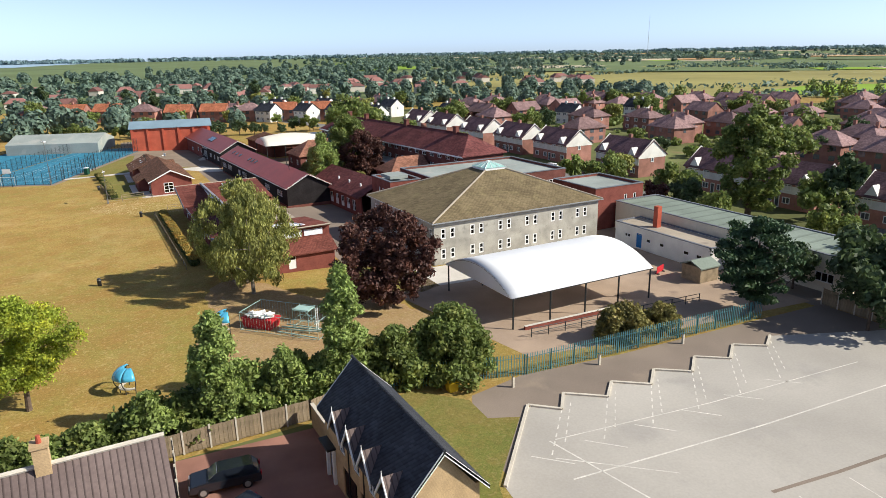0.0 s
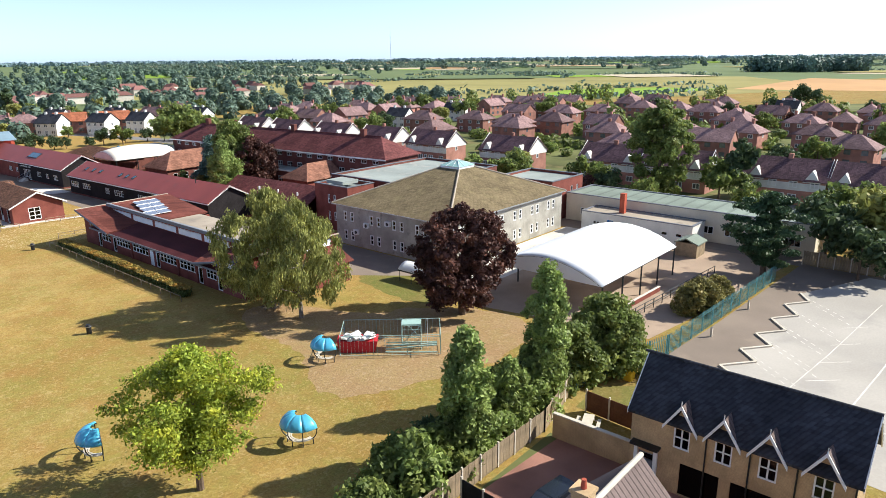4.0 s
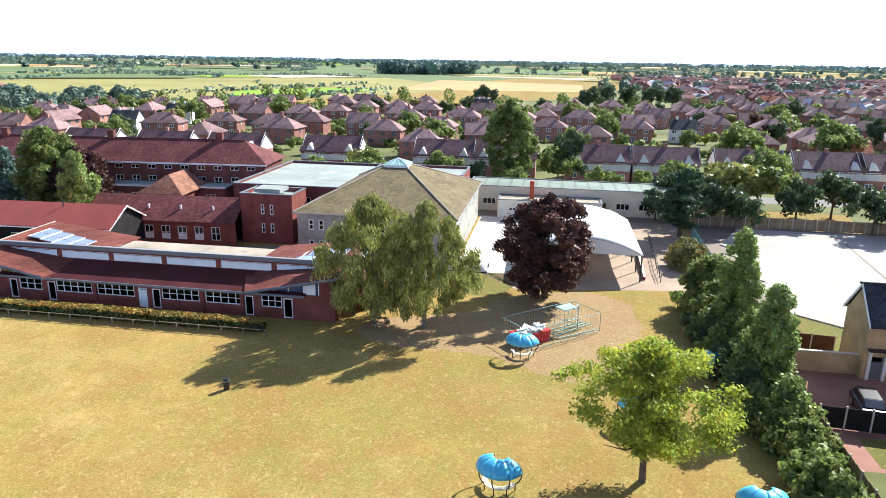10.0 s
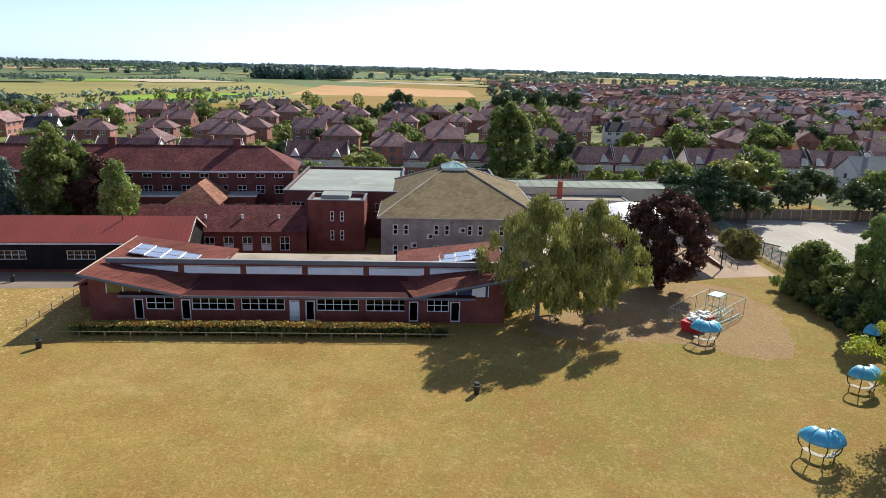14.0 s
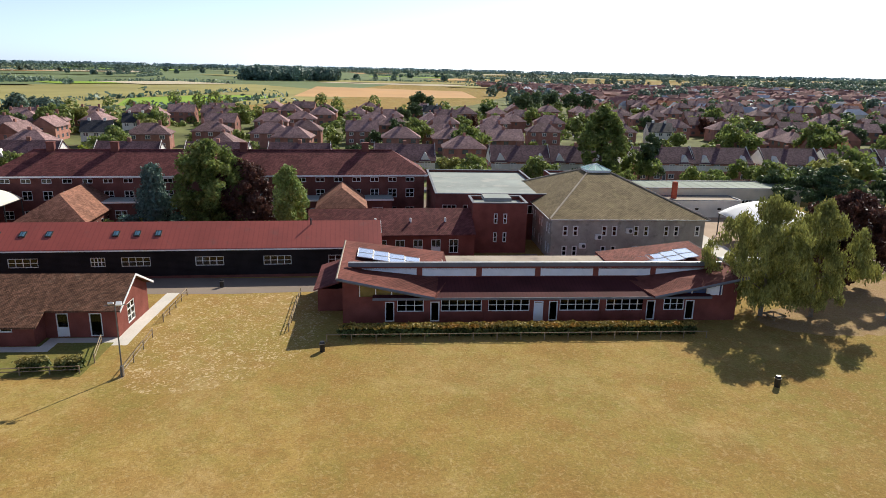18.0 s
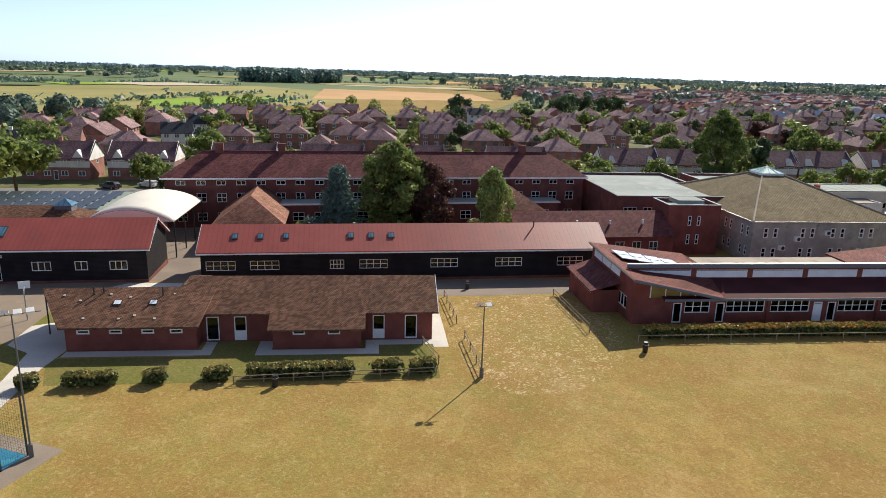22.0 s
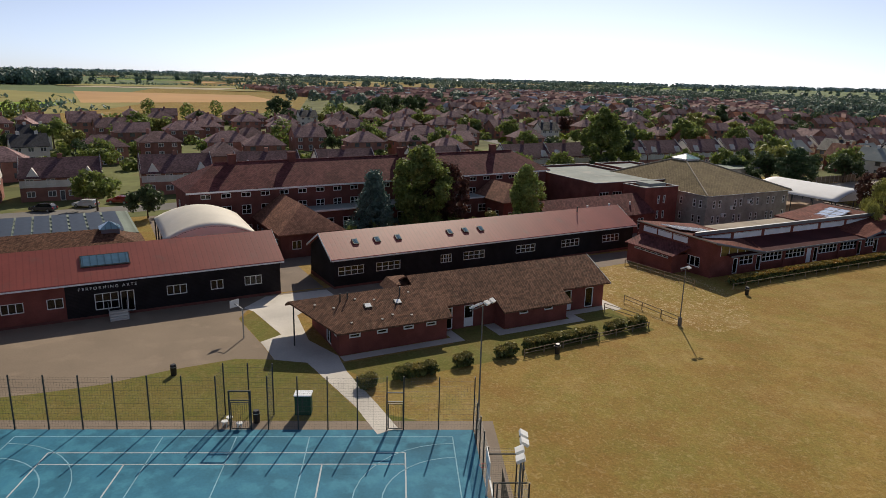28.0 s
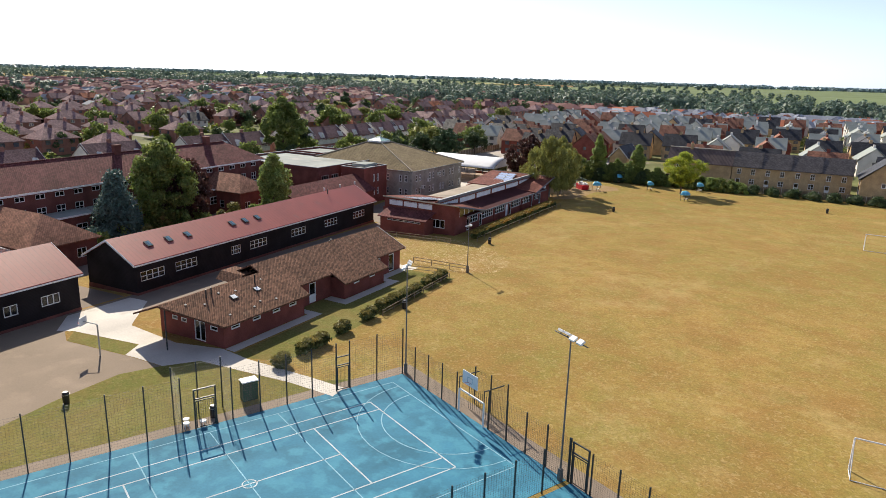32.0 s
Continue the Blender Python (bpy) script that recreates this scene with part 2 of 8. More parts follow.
    "box_green": mat("dark green painted steel", (0.018, 0.07, 0.045), 0.5, 0.1, 1, 8, 0.1, 0.0),
    "green_steel": mat("green painted steel", (0.10, 0.23, 0.24), 0.55, 0.12, 1, 8, 0.12, 0.0, per_object=0.1),
    "timber": mat("weathered fence boards", (0.27, 0.21, 0.14), 0.9, 0.25, 1.2, 10, 0.3, 0.3, per_object=0.15),
    "timber_dark": mat("brown stained fence boards", (0.13, 0.06, 0.035), 0.85, 0.2, 1.2, 10, 0.3, 0.3),
    "post_white": mat("pale timber posts", (0.55, 0.50, 0.42), 0.9, 0.1, 1, 6, 0.15, 0.1),
    "court": mat("blue acrylic court", (0.04, 0.18, 0.272), 0.75, 0.22, 0.3, 5, 0.16, 0.05, second=(0.06, 0.245, 0.345), second_at=0.48),
    "line": mat("white line paint", (0.46, 0.54, 0.57), 0.8, 0.15, 0.5, 5, 0.2, 0.0),
    "line_faint": mat("faded white line paint", (0.60, 0.57, 0.52), 0.85, 0.15, 0.8, 5, 0.3, 0.0),
    "board_black": mat("black stained boards", (0.02, 0.02, 0.022), 0.8, 0.2, 1.2, 10, 0.3, 0.2),
    "town_roof": mat("grey-brown town roof tiles", (0.235, 0.15, 0.145), 0.85, 0.25, 0.3, 5, 0.25, 0.3, per_object=0.25, tiles=(0.3, 0.15), tile_var=.3),
    "line_blue": mat("worn pale blue line paint", (0.22, 0.43, 0.53), 0.8, 0.2, 0.5, 5, 0.2, 0.0),
    "shade_blue": mat("sky-blue shelter panel", (0.09, 0.42, 0.62), 0.35, 0.1, 0.8, 4, 0.06, 0.0, spec=0.6),
    "red_plastic": mat("red plastic", (0.50, 0.03, 0.04), 0.5, 0.1, 1, 5, 0.1, 0.0),
    "black": mat("black plastic", (0.012, 0.012, 0.013), 0.45, 0.1, 1, 6, 0.1, 0.0, spec=0.5),
    "bark": mat("brown bark", (0.13, 0.095, 0.07), 0.95, 0.3, 1.5, 10, 0.4, 0.6),
    "bark_birch": mat("grey birch bark", (0.22, 0.19, 0.155), 0.9, 0.3, 2.0, 10, 0.4, 0.4),
    "copper": mat("pale verdigris glazing", (0.32, 0.52, 0.48), 0.3, 0.12, 0.8, 4, 0.1, 0.0),
    "glass": glass("window glass", (0.16, 0.18, 0.20)),
    "dark_in": mat("dark interior", (0.02, 0.02, 0.022), 0.9, 0.2, 0.6, 5, 0.1, 0.0),
    "brick_orange": mat("orange-red brick", (0.42, 0.10, 0.06), 0.9, 0.15, 0.5, 12, 0.25, 0.1),
    "acacia_bin": mat("yellow plastic", (0.62, 0.42, 0.03), 0.5, 0.1, 1, 5, 0.1, 0.0),
    "car_dark": mat("dark blue car paint", (0.012, 0.016, 0.024), 0.18, 0.05, 1, 5, 0.03, 0.0, spec=0.8),
    "car_white": mat("white car paint", (0.7, 0.7, 0.7), 0.2, 0.03, 1, 5, 0.03, 0.0, spec=0.8),
    "car_red": mat("red car paint", (0.28, 0.02, 0.02), 0.2, 0.05, 1, 5, 0.03, 0.0, spec=0.8),
    "blue_roof": mat("blue-grey metal roof", (0.23, 0.32, 0.38), 0.5, 0.1, 0.2, 4, 0.1, 0.1, rows=1.0, row_axis="Y", row_dark=0.2),
}


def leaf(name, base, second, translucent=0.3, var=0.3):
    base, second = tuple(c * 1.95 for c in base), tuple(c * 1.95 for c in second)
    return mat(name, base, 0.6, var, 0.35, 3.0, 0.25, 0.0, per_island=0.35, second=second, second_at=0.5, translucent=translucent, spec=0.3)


LEAF = {
    "oak": leaf("mid green leaves", (0.085, 0.11, 0.03), (0.14, 0.155, 0.042), 0.4),
    "dark": leaf("dark green leaves", (0.036, 0.055, 0.024), (0.055, 0.076, 0.03)),
    "birch": leaf("olive-green birch leaves", (0.14, 0.145, 0.042), (0.195, 0.19, 0.052), 0.25),
    "poplar": leaf("fresh green poplar leaves", (0.125, 0.162, 0.045), (0.17, 0.205, 0.058)),
    "acacia": leaf("yellow-green leaves", (0.155, 0.186, 0.024), (0.26, 0.262, 0.026), 0.4),
    "copper": leaf("dark purple copper leaves", (0.042, 0.019, 0.015), (0.078, 0.033, 0.022), 0.25),
    "pine": leaf("dark pine needles", (0.022, 0.042, 0.018), (0.034, 0.058, 0.022), 0.15),
    "spruce": leaf("blue-green spruce needles", (0.05, 0.085, 0.07), (0.07, 0.11, 0.09), 0.15),
    # Lighter and bluer than near leaves, which paints in the haze of distance.
    "far": leaf("haze-tinted mixed foliage", (0.06, 0.09, 0.068), (0.085, 0.115, 0.08), 0.25),
    # Skyline leaves: the distance haze is put into their blue-green colour.
    "haze": leaf("haze-tinted skyline foliage", (0.08, 0.12, 0.13), (0.10, 0.145, 0.15), 0.2),
    "hedge": leaf("clipped hedge leaves", (0.042, 0.056, 0.016), (0.07, 0.072, 0.02), 0.15),
    "golden": leaf("golden hedge leaves", (0.15, 0.112, 0.026), (0.21, 0.115, 0.022), 0.2),
    "shrub": leaf("olive shrub leaves", (0.12, 0.11, 0.035), (0.16, 0.13, 0.04), 0.25),
}

# ---- building helpers ----
def part(name, bm, material, parent, label=""):
    if isinstance(bm, bpy.types.Mesh):
        me = bm
    else:
        me = bpy.data.meshes.new(name)
        bm.to_mesh(me)
        bm.free()
        me.materials.append(material)
    ob = new(name, me)
    ob.parent = parent
    if label:
        ob["label"] = label
    return ob


def gz(x):
    """The ground falls by a metre from the field to the road."""
    return -min(max((x - 16) / 28, 0.0), 1.0)


def thing(name, label, category, x, y, z=None, rz=0.0, group="", kind=""):
    ob = new(name)
    z = gz(x) if z is None else z
    ob.matrix_world = pose(x, y, z, 0, 0, rz)
    return tagged(ob, label, category, group, kind)


def solo(name, bm, material, label, category="", kind="", group=""):
    ob = part(name, bm, material, None)
    return tagged(ob, label, category, group, kind)


def box(bm, x0, x1, y0, y1, z0, z1):
    v = [bm.verts.new((x, y, z)) for z in (z0, z1) for x, y in ((x0, y0), (x1, y0), (x1, y1), (x0, y1))]
    for f in ((3, 2, 1, 0), (4, 5, 6, 7), (0, 1, 5, 4), (1, 2, 6, 5), (2, 3, 7, 6), (3, 0, 4, 7)):
        bm.faces.new([v[i] for i in f])
    return bm


def boxes(*all_boxes):
    bm = bmesh.new()
    for b in all_boxes:
        box(bm, *b)
    return bm


def prism(bm, poly, axis, a0, a1):
    """A polygon pushed along one axis. Axis 'y': points are (x, z); 'x': (y, z); 'z': (x, y)."""
    def at(p, a):
        return {"y": (p[0], a, p[1]), "x": (a, p[0], p[1]), "z": (p[0], p[1], a)}[axis]
    lo, hi = [bm.verts.new(at(p, a0)) for p in poly], [bm.verts.new(at(p, a1)) for p in poly]
    n = len(poly)
    bm.faces.new(lo)
    bm.faces.new(hi[::-1])
    for i in range(n):
        bm.faces.new((lo[i], hi[i], hi[(i + 1) % n], lo[(i + 1) % n]))
    bmesh.ops.recalc_face_normals(bm, faces=list(bm.faces))
    return bm


def one_prism(poly, axis, a0, a1):
    return prism(bmesh.new(), poly, axis, a0, a1)


def rod(bm, a, b, r0, r1=None, sides=8):
    """A tapered round bar from a to b."""
    a, b = Vector(a), Vector(b)
    r1 = r0 if r1 is None else r1
    q = (b - a).to_track_quat("Z", "Y")
    ring = [[bm.verts.new(c + q @ Vector((math.cos(2 * math.pi * i / sides) * r, math.sin(2 * math.pi * i / sides) * r, 0))) for i in range(sides)] for c, r in ((a, r0), (b, r1))]
    for i in range(sides):
        j = (i + 1) % sides
        bm.faces.new((ring[0][i], ring[0][j], ring[1][j], ring[1][i]))
    bm.faces.new(ring[0][::-1])
    bm.faces.new(ring[1])
    return bm


def rods(*items, sides=8):
    bm = bmesh.new()
    for it in items:
        rod(bm, *it, sides=sides)
    return bm


def hip(x0, x1, y0, y1, ze, zr, inset=None, thick=0.18):
    """A hipped roof whose ridge runs along the longer side."""
    bm = bmesh.new()
    w, l = x1 - x0, y1 - y0
    d = inset if inset is not None else min(w, l) / 2
    if l >= w:
        r = [((x0 + x1) / 2, y0 + d, zr), ((x0 + x1) / 2, y1 - d, zr)]
    else:
        r = [(x0 + d, (y0 + y1) / 2, zr), (x1 - d, (y0 + y1) / 2, zr)]
    b = [bm.verts.new((x, y, ze - thick)) for x, y in ((x0, y0), (x1, y0), (x1, y1), (x0, y1))]
    e = [bm.verts.new((x, y, ze)) for x, y in ((x0, y0), (x1, y0), (x1, y1), (x0, y1))]
    q = [bm.verts.new(p) for p in r]
    bm.faces.new(b[::-1])
    for i in range(4):
        bm.faces.new((b[i], b[(i + 1) % 4], e[(i + 1) % 4], e[i]))
    if l >= w:
        for f in ((e[0], e[1], q[0]), (e[1], e[2], q[1], q[0]), (e[2], e[3], q[1]), (e[3], e[0], q[0], q[1])):
            bm.faces.new(f)
    else:
        for f in ((e[3], e[0], q[0]), (e[0], e[1], q[1], q[0]), (e[1], e[2], q[1]), (e[2], e[3], q[0], q[1])):
            bm.faces.new(f)
    return bm


def gable_y(x0, x1, y0, y1, ze, zr, thick=0.16, xm=None):
    """A gabled roof with its ridge along y."""
    xm = (x0 + x1) / 2 if xm is None else xm
    return one_prism([(x0, ze), (xm, zr), (x1, ze), (x1, ze - thick), (xm, zr - thick), (x0, ze - thick)], "y", y0, y1)


def gable_x(x0, x1, y0, y1, ze, zr, thick=0.16):
    ym = (y0 + y1) / 2
    return one_prism([(y0, ze), (ym, zr), (y1, ze), (y1, ze - thick), (ym, zr - thick), (y0, ze - thick)], "x", x0, x1)


SHARED = {}


def pierced(us, zs, hole, lo, hi, back=None):
    """A slab in the plane x = lo..hi on a grid of breaks, open (or backed by a recessed face) where hole(u, z) says so."""
    bm, made = bmesh.new(), {}
    def vert(i, j, d):
        if (i, j, d) not in made:
            made[i, j, d] = bm.verts.new((d, us[i], zs[j]))
        return made[i, j, d]
    full = {(i, j) for i in range(len(us) - 1) for j in range(len(zs) - 1) if not hole((us[i] + us[i + 1]) / 2, (zs[j] + zs[j + 1]) / 2)}
    for i in range(len(us) - 1):
        for j in range(len(zs) - 1):
            ring = ((i, j), (i + 1, j), (i + 1, j + 1), (i, j + 1))
            if (i, j) in full:
                for d in (lo, hi):
                    bm.faces.new([vert(*q, d) for q in ring])
                for di, dj, e in ((-1, 0, (ring[0], ring[3])), (1, 0, (ring[1], ring[2])), (0, -1, ring[:2]), (0, 1, ring[2:])):
                    if (i + di, j + dj) not in full:
                        inner = back is not None and 0 <= i + di < len(us) - 1 and 0 <= j + dj < len(zs) - 1
                        far = back if inner else hi
                        bm.faces.new([vert(*e[0], lo), vert(*e[1], lo), vert(*e[1], far), vert(*e[0], far)])
            elif back is not None:
                bm.faces.new([vert(*q, back) for q in ring]).material_index = 1
    bmesh.ops.recalc_face_normals(bm, faces=bm.faces[:])
    return bm


def grille(w, h, f, cols, rws, lo, hi, solid=0.0, back=None):
    """A window frame with its bars as one welded piece."""
    us, zs = [-w / 2], [0.0]
    for i in range(cols + 1):
        y = -w / 2 + f / 2 + i * (w - f) / cols
        us += [y - f / 2, y + f / 2]
    zs += [f, h - f, h]
    for j in range(1, rws):
        zs += [h * j / rws - f / 2.6, h * j / rws + f / 2.6]
    if solid and h * solid < h - f:
        zs.append(h * solid)
    us, zs = sorted({round(u, 4) for u in us} | {round(w / 2, 4)}), sorted({round(z, 4) for z in zs})
    def hole(u, z):
        in_col = any(-w / 2 + f + i * (w - f) / cols < u < -w / 2 + (i + 1) * (w - f) / cols for i in range(cols))
        in_row = f < z < h - f and all(abs(z - h * j / rws) > f / 2.6 for j in range(1, rws)) and z > h * solid
        return in_col and in_row
    return pierced(us, zs, hole, lo, hi, back)


def window_mesh(w, h, cols, rws, frame, solid, material):
    key = (round(w, 2), round(h, 2), cols, rws, frame, solid, material.name)
    if key not in SHARED:
        f = frame
        bm = grille(w, h, f, cols, rws, -0.05, 0.06, solid)
        me = bpy.data.meshes.new("window")
        bm.to_mesh(me)
        bm.free()
        me.materials.append(material)
        pane = bpy.data.meshes.new("pane")
        bm = boxes((0.012, 0.024, -w / 2 + f * 0.6, w / 2 - f * 0.6, f * 0.6 + h * solid, h - f * 0.6))
        bm.to_mesh(pane)
        bm.free()
        pane.materials.append(M["glass"])
        SHARED[key] = me, pane
    return SHARED[key]


FACE = {"-x": 0, "+x": 180, "-y": 90, "+y": -90}


def window(parent, x, y, z, w, h, face="-x", cols=1, rws=1, frame=0.09, name="window", solid=0.0, material=None, label=""):
    """A framed window or glazed door, its middle foot at (x, y, z), looking the given way."""
    me, pane = window_mesh(w, h, cols, rws, frame, solid, material or M["white"])
    ob = part(name, me, None, parent, label)
    ob.matrix_local = pose(x, y, z, 0, 0, FACE[face])
    part("pane", pane, None, ob).visible_shadow = False
    return ob


def wall(parent, axis, pos, a0, a1, z0, z1, material, holes=(), thick=0.25, out=-1, top=None, **style):
    """A wall on the plane axis = pos, pierced by holes (centre, foot, width, height, style); its outer side looks towards out. Windows fill the holes."""
    bm = bmesh.new()
    lo, hi = (pos, pos + thick) if out < 0 else (pos - thick, pos)
    us = sorted({round(v, 4) for v in (a0, a1, *(min(max(c + s * w / 2, a0), a1) for c, f, w, h, *_ in holes for s in (-1, 1)))})
    zs = sorted({round(v, 4) for v in (z0, z1, *(min(max(q, z0), z1) for c, f, w, h, *_ in holes for q in (f, f + h)))})
    solid = {(i, j) for i in range(len(us) - 1) for j in range(len(zs) - 1)
             if not any(c - w / 2 < (us[i] + us[i + 1]) / 2 < c + w / 2 and f < (zs[j] + zs[j + 1]) / 2 < f + h for c, f, w, h, *_ in holes)}
    made = {}
    def vert(i, j, k):
        if (i, j, k) not in made:
            d = hi if k else lo
            made[i, j, k] = bm.verts.new((d, us[i], zs[j]) if axis == "x" else (us[i], d, zs[j]))
        return made[i, j, k]
    for i, j in solid:
        for k in (0, 1):
            bm.faces.new([vert(i, j, k), vert(i + 1, j, k), vert(i + 1, j + 1, k), vert(i, j + 1, k)])
        for di, dj, e in ((-1, 0, ((i, j), (i, j + 1))), (1, 0, ((i + 1, j), (i + 1, j + 1))), (0, -1, ((i, j), (i + 1, j))), (0, 1, ((i, j + 1), (i + 1, j + 1)))):
            if (i + di, j + dj) not in solid:
                bm.faces.new([vert(*e[0], 0), vert(*e[1], 0), vert(*e[1], 1), vert(*e[0], 1)])
    bmesh.ops.recalc_face_normals(bm, faces=bm.faces[:])
    ob = part("wall", bm, material, parent)
    face = ("-" if out < 0 else "+") + axis
    d = 0.08 if out < 0 else -0.08
    for c, f, w, h, *st in holes:
        s = dict(style, **(st[0] if st else {}))
        x, y = (pos + d, c) if axis == "x" else (c, pos + d)
        window(parent, x, y, f, w, h, face, **s)
    return ob


def mesh_from(name, verts, faces, material):
    me = bpy.data.meshes.new(name)
    me.from_pydata(verts, [], faces)
    me.materials.append(material)
    return me


def ragged(pts, amp=.5, seed=1):
    """The outline with its corners rounded off and its edge made uneven."""
    rr = random.Random(seed)
    for k in range(3):
        pts = [(a[0] + (b[0] - a[0]) * f, a[1] + (b[1] - a[1]) * f) for a, b in zip(pts, pts[1:] + pts[:1]) for f in (.25, .75)]
    return [(x + rr.uniform(-amp, amp), y + rr.uniform(-amp, amp)) for x, y in pts]


def sheet(name, pts, z, material, label, category="ground", kind="structure", thick=0.0):
    """A piece of ground with the given outline, laid z above the ground."""
    bm = bmesh.new()
    f = bm.faces.new([bm.verts.new((x, y, 0)) for x, y in pts])
    f.normal_update()
    if f.normal.z < 0:
        f.normal_flip()
    bmesh.ops.triangulate(bm, faces=bm.faces[:])
    for cut in (16, 44):
        bmesh.ops.bisect_plane(bm, geom=bm.verts[:] + bm.edges[:] + bm.faces[:], plane_co=(cut, 0, 0), plane_no=(1, 0, 0))
    for v in bm.verts:
        v.co.z = z + gz(v.co.x)
    return solo(name, bm, material, label, category, kind)


RNG = np.random.default_rng(7)


def leaf_mesh(name, blobs, count, size, material, flat=0.0, shell=0.55, droop=0.0, strand=1, step=0.22, loose=0.15, twist=1.05):
    """Leaf clumps scattered in and on a set of ellipsoids (centre, radii); with strand, they hang in strings of that many."""
    count //= strand
    blobs = np.array([(*c, *r) for c, r in blobs], float)
    weight = np.cbrt(blobs[:, 3] * blobs[:, 4] * blobs[:, 5]) ** 2
    pick = RNG.choice(len(blobs), count, p=weight / weight.sum())
    d = RNG.normal(size=(count, 3))
    d /= np.linalg.norm(d, axis=1)[:, None]
    rad = shell + (1 - shell) * RNG.random(count) ** 0.6
    rad += RNG.normal(size=count) * loose
    c = blobs[pick, :3] + d * blobs[pick, 3:] * rad[:, None]
    n = d + RNG.normal(size=(count, 3)) * twist
    n[:, 2] = n[:, 2] * (1 - flat) + flat * 1.2 + 0.15
    n /= np.linalg.norm(n, axis=1)[:, None]
    u = np.cross(n, RNG.normal(size=(count, 3)))
    u /= np.linalg.norm(u, axis=1)[:, None]
    v = np.cross(n, u)
    s = size * (0.6 + 0.8 * RNG.random(count))[:, None]
    u, v = u * s, v * s * 0.62
    if strand > 1:
        c = np.repeat(c, strand, axis=0)
        fall = np.tile(np.arange(strand), count)[:, None] * step
        sway = np.repeat(np.column_stack((d[:, :2] * 0.25, -np.ones(count))), strand, axis=0)
        c = c + sway * fall + RNG.normal(size=c.shape) * 0.07
        count *= strand
        n = np.column_stack((RNG.normal(size=(count, 2)), 0.25 * RNG.normal(size=count)))
        n /= np.linalg.norm(n, axis=1)[:, None]
        u = np.tile((0.0, 0.0, -1.0), (count, 1)) + RNG.normal(size=(count, 3)) * 0.3
        u /= np.linalg.norm(u, axis=1)[:, None]
        v = np.cross(n, u)
        s = size * (0.6 + 0.8 * RNG.random(count))[:, None]
        u, v = u * s * 1.15, v * s * 0.5
    if droop:
        c[:, 2] -= droop * RNG.random(count)
    verts = np.stack((c - u, c - v * 0.9 + n * s * 0.12, c + u, c + v * 0.9 + n * s * 0.12), axis=1).reshape(-1, 3)
    me = bpy.data.meshes.new(name)
    me.vertices.add(len(verts))
    me.vertices.foreach_set("co", verts.ravel())
    me.loops.add(count * 4)
    me.loops.foreach_set("vertex_index", np.arange(count * 4))
    me.polygons.add(count)
    me.polygons.foreach_set("loop_start", np.arange(count) * 4)
    me.materials.append(material)
    me.update(calc_edges=True)
    me.validate()
    return me


def limbs(height, r, spread, first, count, seed, lean=(0, 0)):
    """A tapered trunk with limbs that rise and fork."""
    rnd = random.Random(seed)
    bm = bmesh.new()
    top = Vector((lean[0], lean[1], height))
    pts = [Vector((0, 0, 0)), top * 0.35 + Vector((rnd.uniform(-.1, .1), rnd.uniform(-.1, .1), 0)) * r * 6, top * 0.7, top]
    rads = [r * 1.25, r * 0.8, r * 0.45, r * 0.12]
    for i in range(3):
        rod(bm, pts[i], pts[i + 1], rads[i], rads[i + 1])
    ends = []
    for i in range(count):
        h = first + (0.85 - first) * i / max(1, count - 1)
        a = i * 2.4 + rnd.uniform(-.4, .4)
        s = Vector((lean[0] * h, lean[1] * h, height * h))
        reach = spread * rnd.uniform(0.55, 0.9) * (1.15 - 0.6 * h)
        e = s + Vector((math.cos(a) * reach, math.sin(a) * reach, reach * rnd.uniform(0.3, 0.8)))
        m = (s + e) / 2 + Vector((0, 0, -0.08 * reach))
        rr = r * 0.42 * (1.1 - h)
        rod(bm, s, m, rr, rr * 0.7, sides=6)
        rod(bm, m, e, rr * 0.7, rr * 0.2, sides=6)
        for k in (-1, 1):
            b = m + Vector((math.cos(a + k * .8), math.sin(a + k * .8), 0.5)) * reach * 0.4
            rod(bm, m, b, rr * 0.4, rr * 0.12, sides=5)
        ends.append(e)
    return bm, ends


PROFILES = {
    "round": lambda h: math.sqrt(max(0.0, 1 - (1.9 * h - .9) ** 2)) if h > .474 else .62 + .8 * h,
    "birch": lambda h: min(1.0, .55 + 1.35 * h) if h < .36 else max(.12, 1 - ((h - .36) / .68) ** 2.1),
    "slim": lambda h: min(1.0, .75 + .8 * h) if h < .3 else max(.22, 1 - ((h - .3) / .78) ** 3),
    "flat": lambda h: .35 + 1.3 * h if h < .5 else max(.15, 1 - ((h - .5) / .58) ** 2.2),
    "cone": lambda h: max(.06, 1.02 - h),
    "mound": lambda h: math.sqrt(max(.03, 1 - h * h)),
}


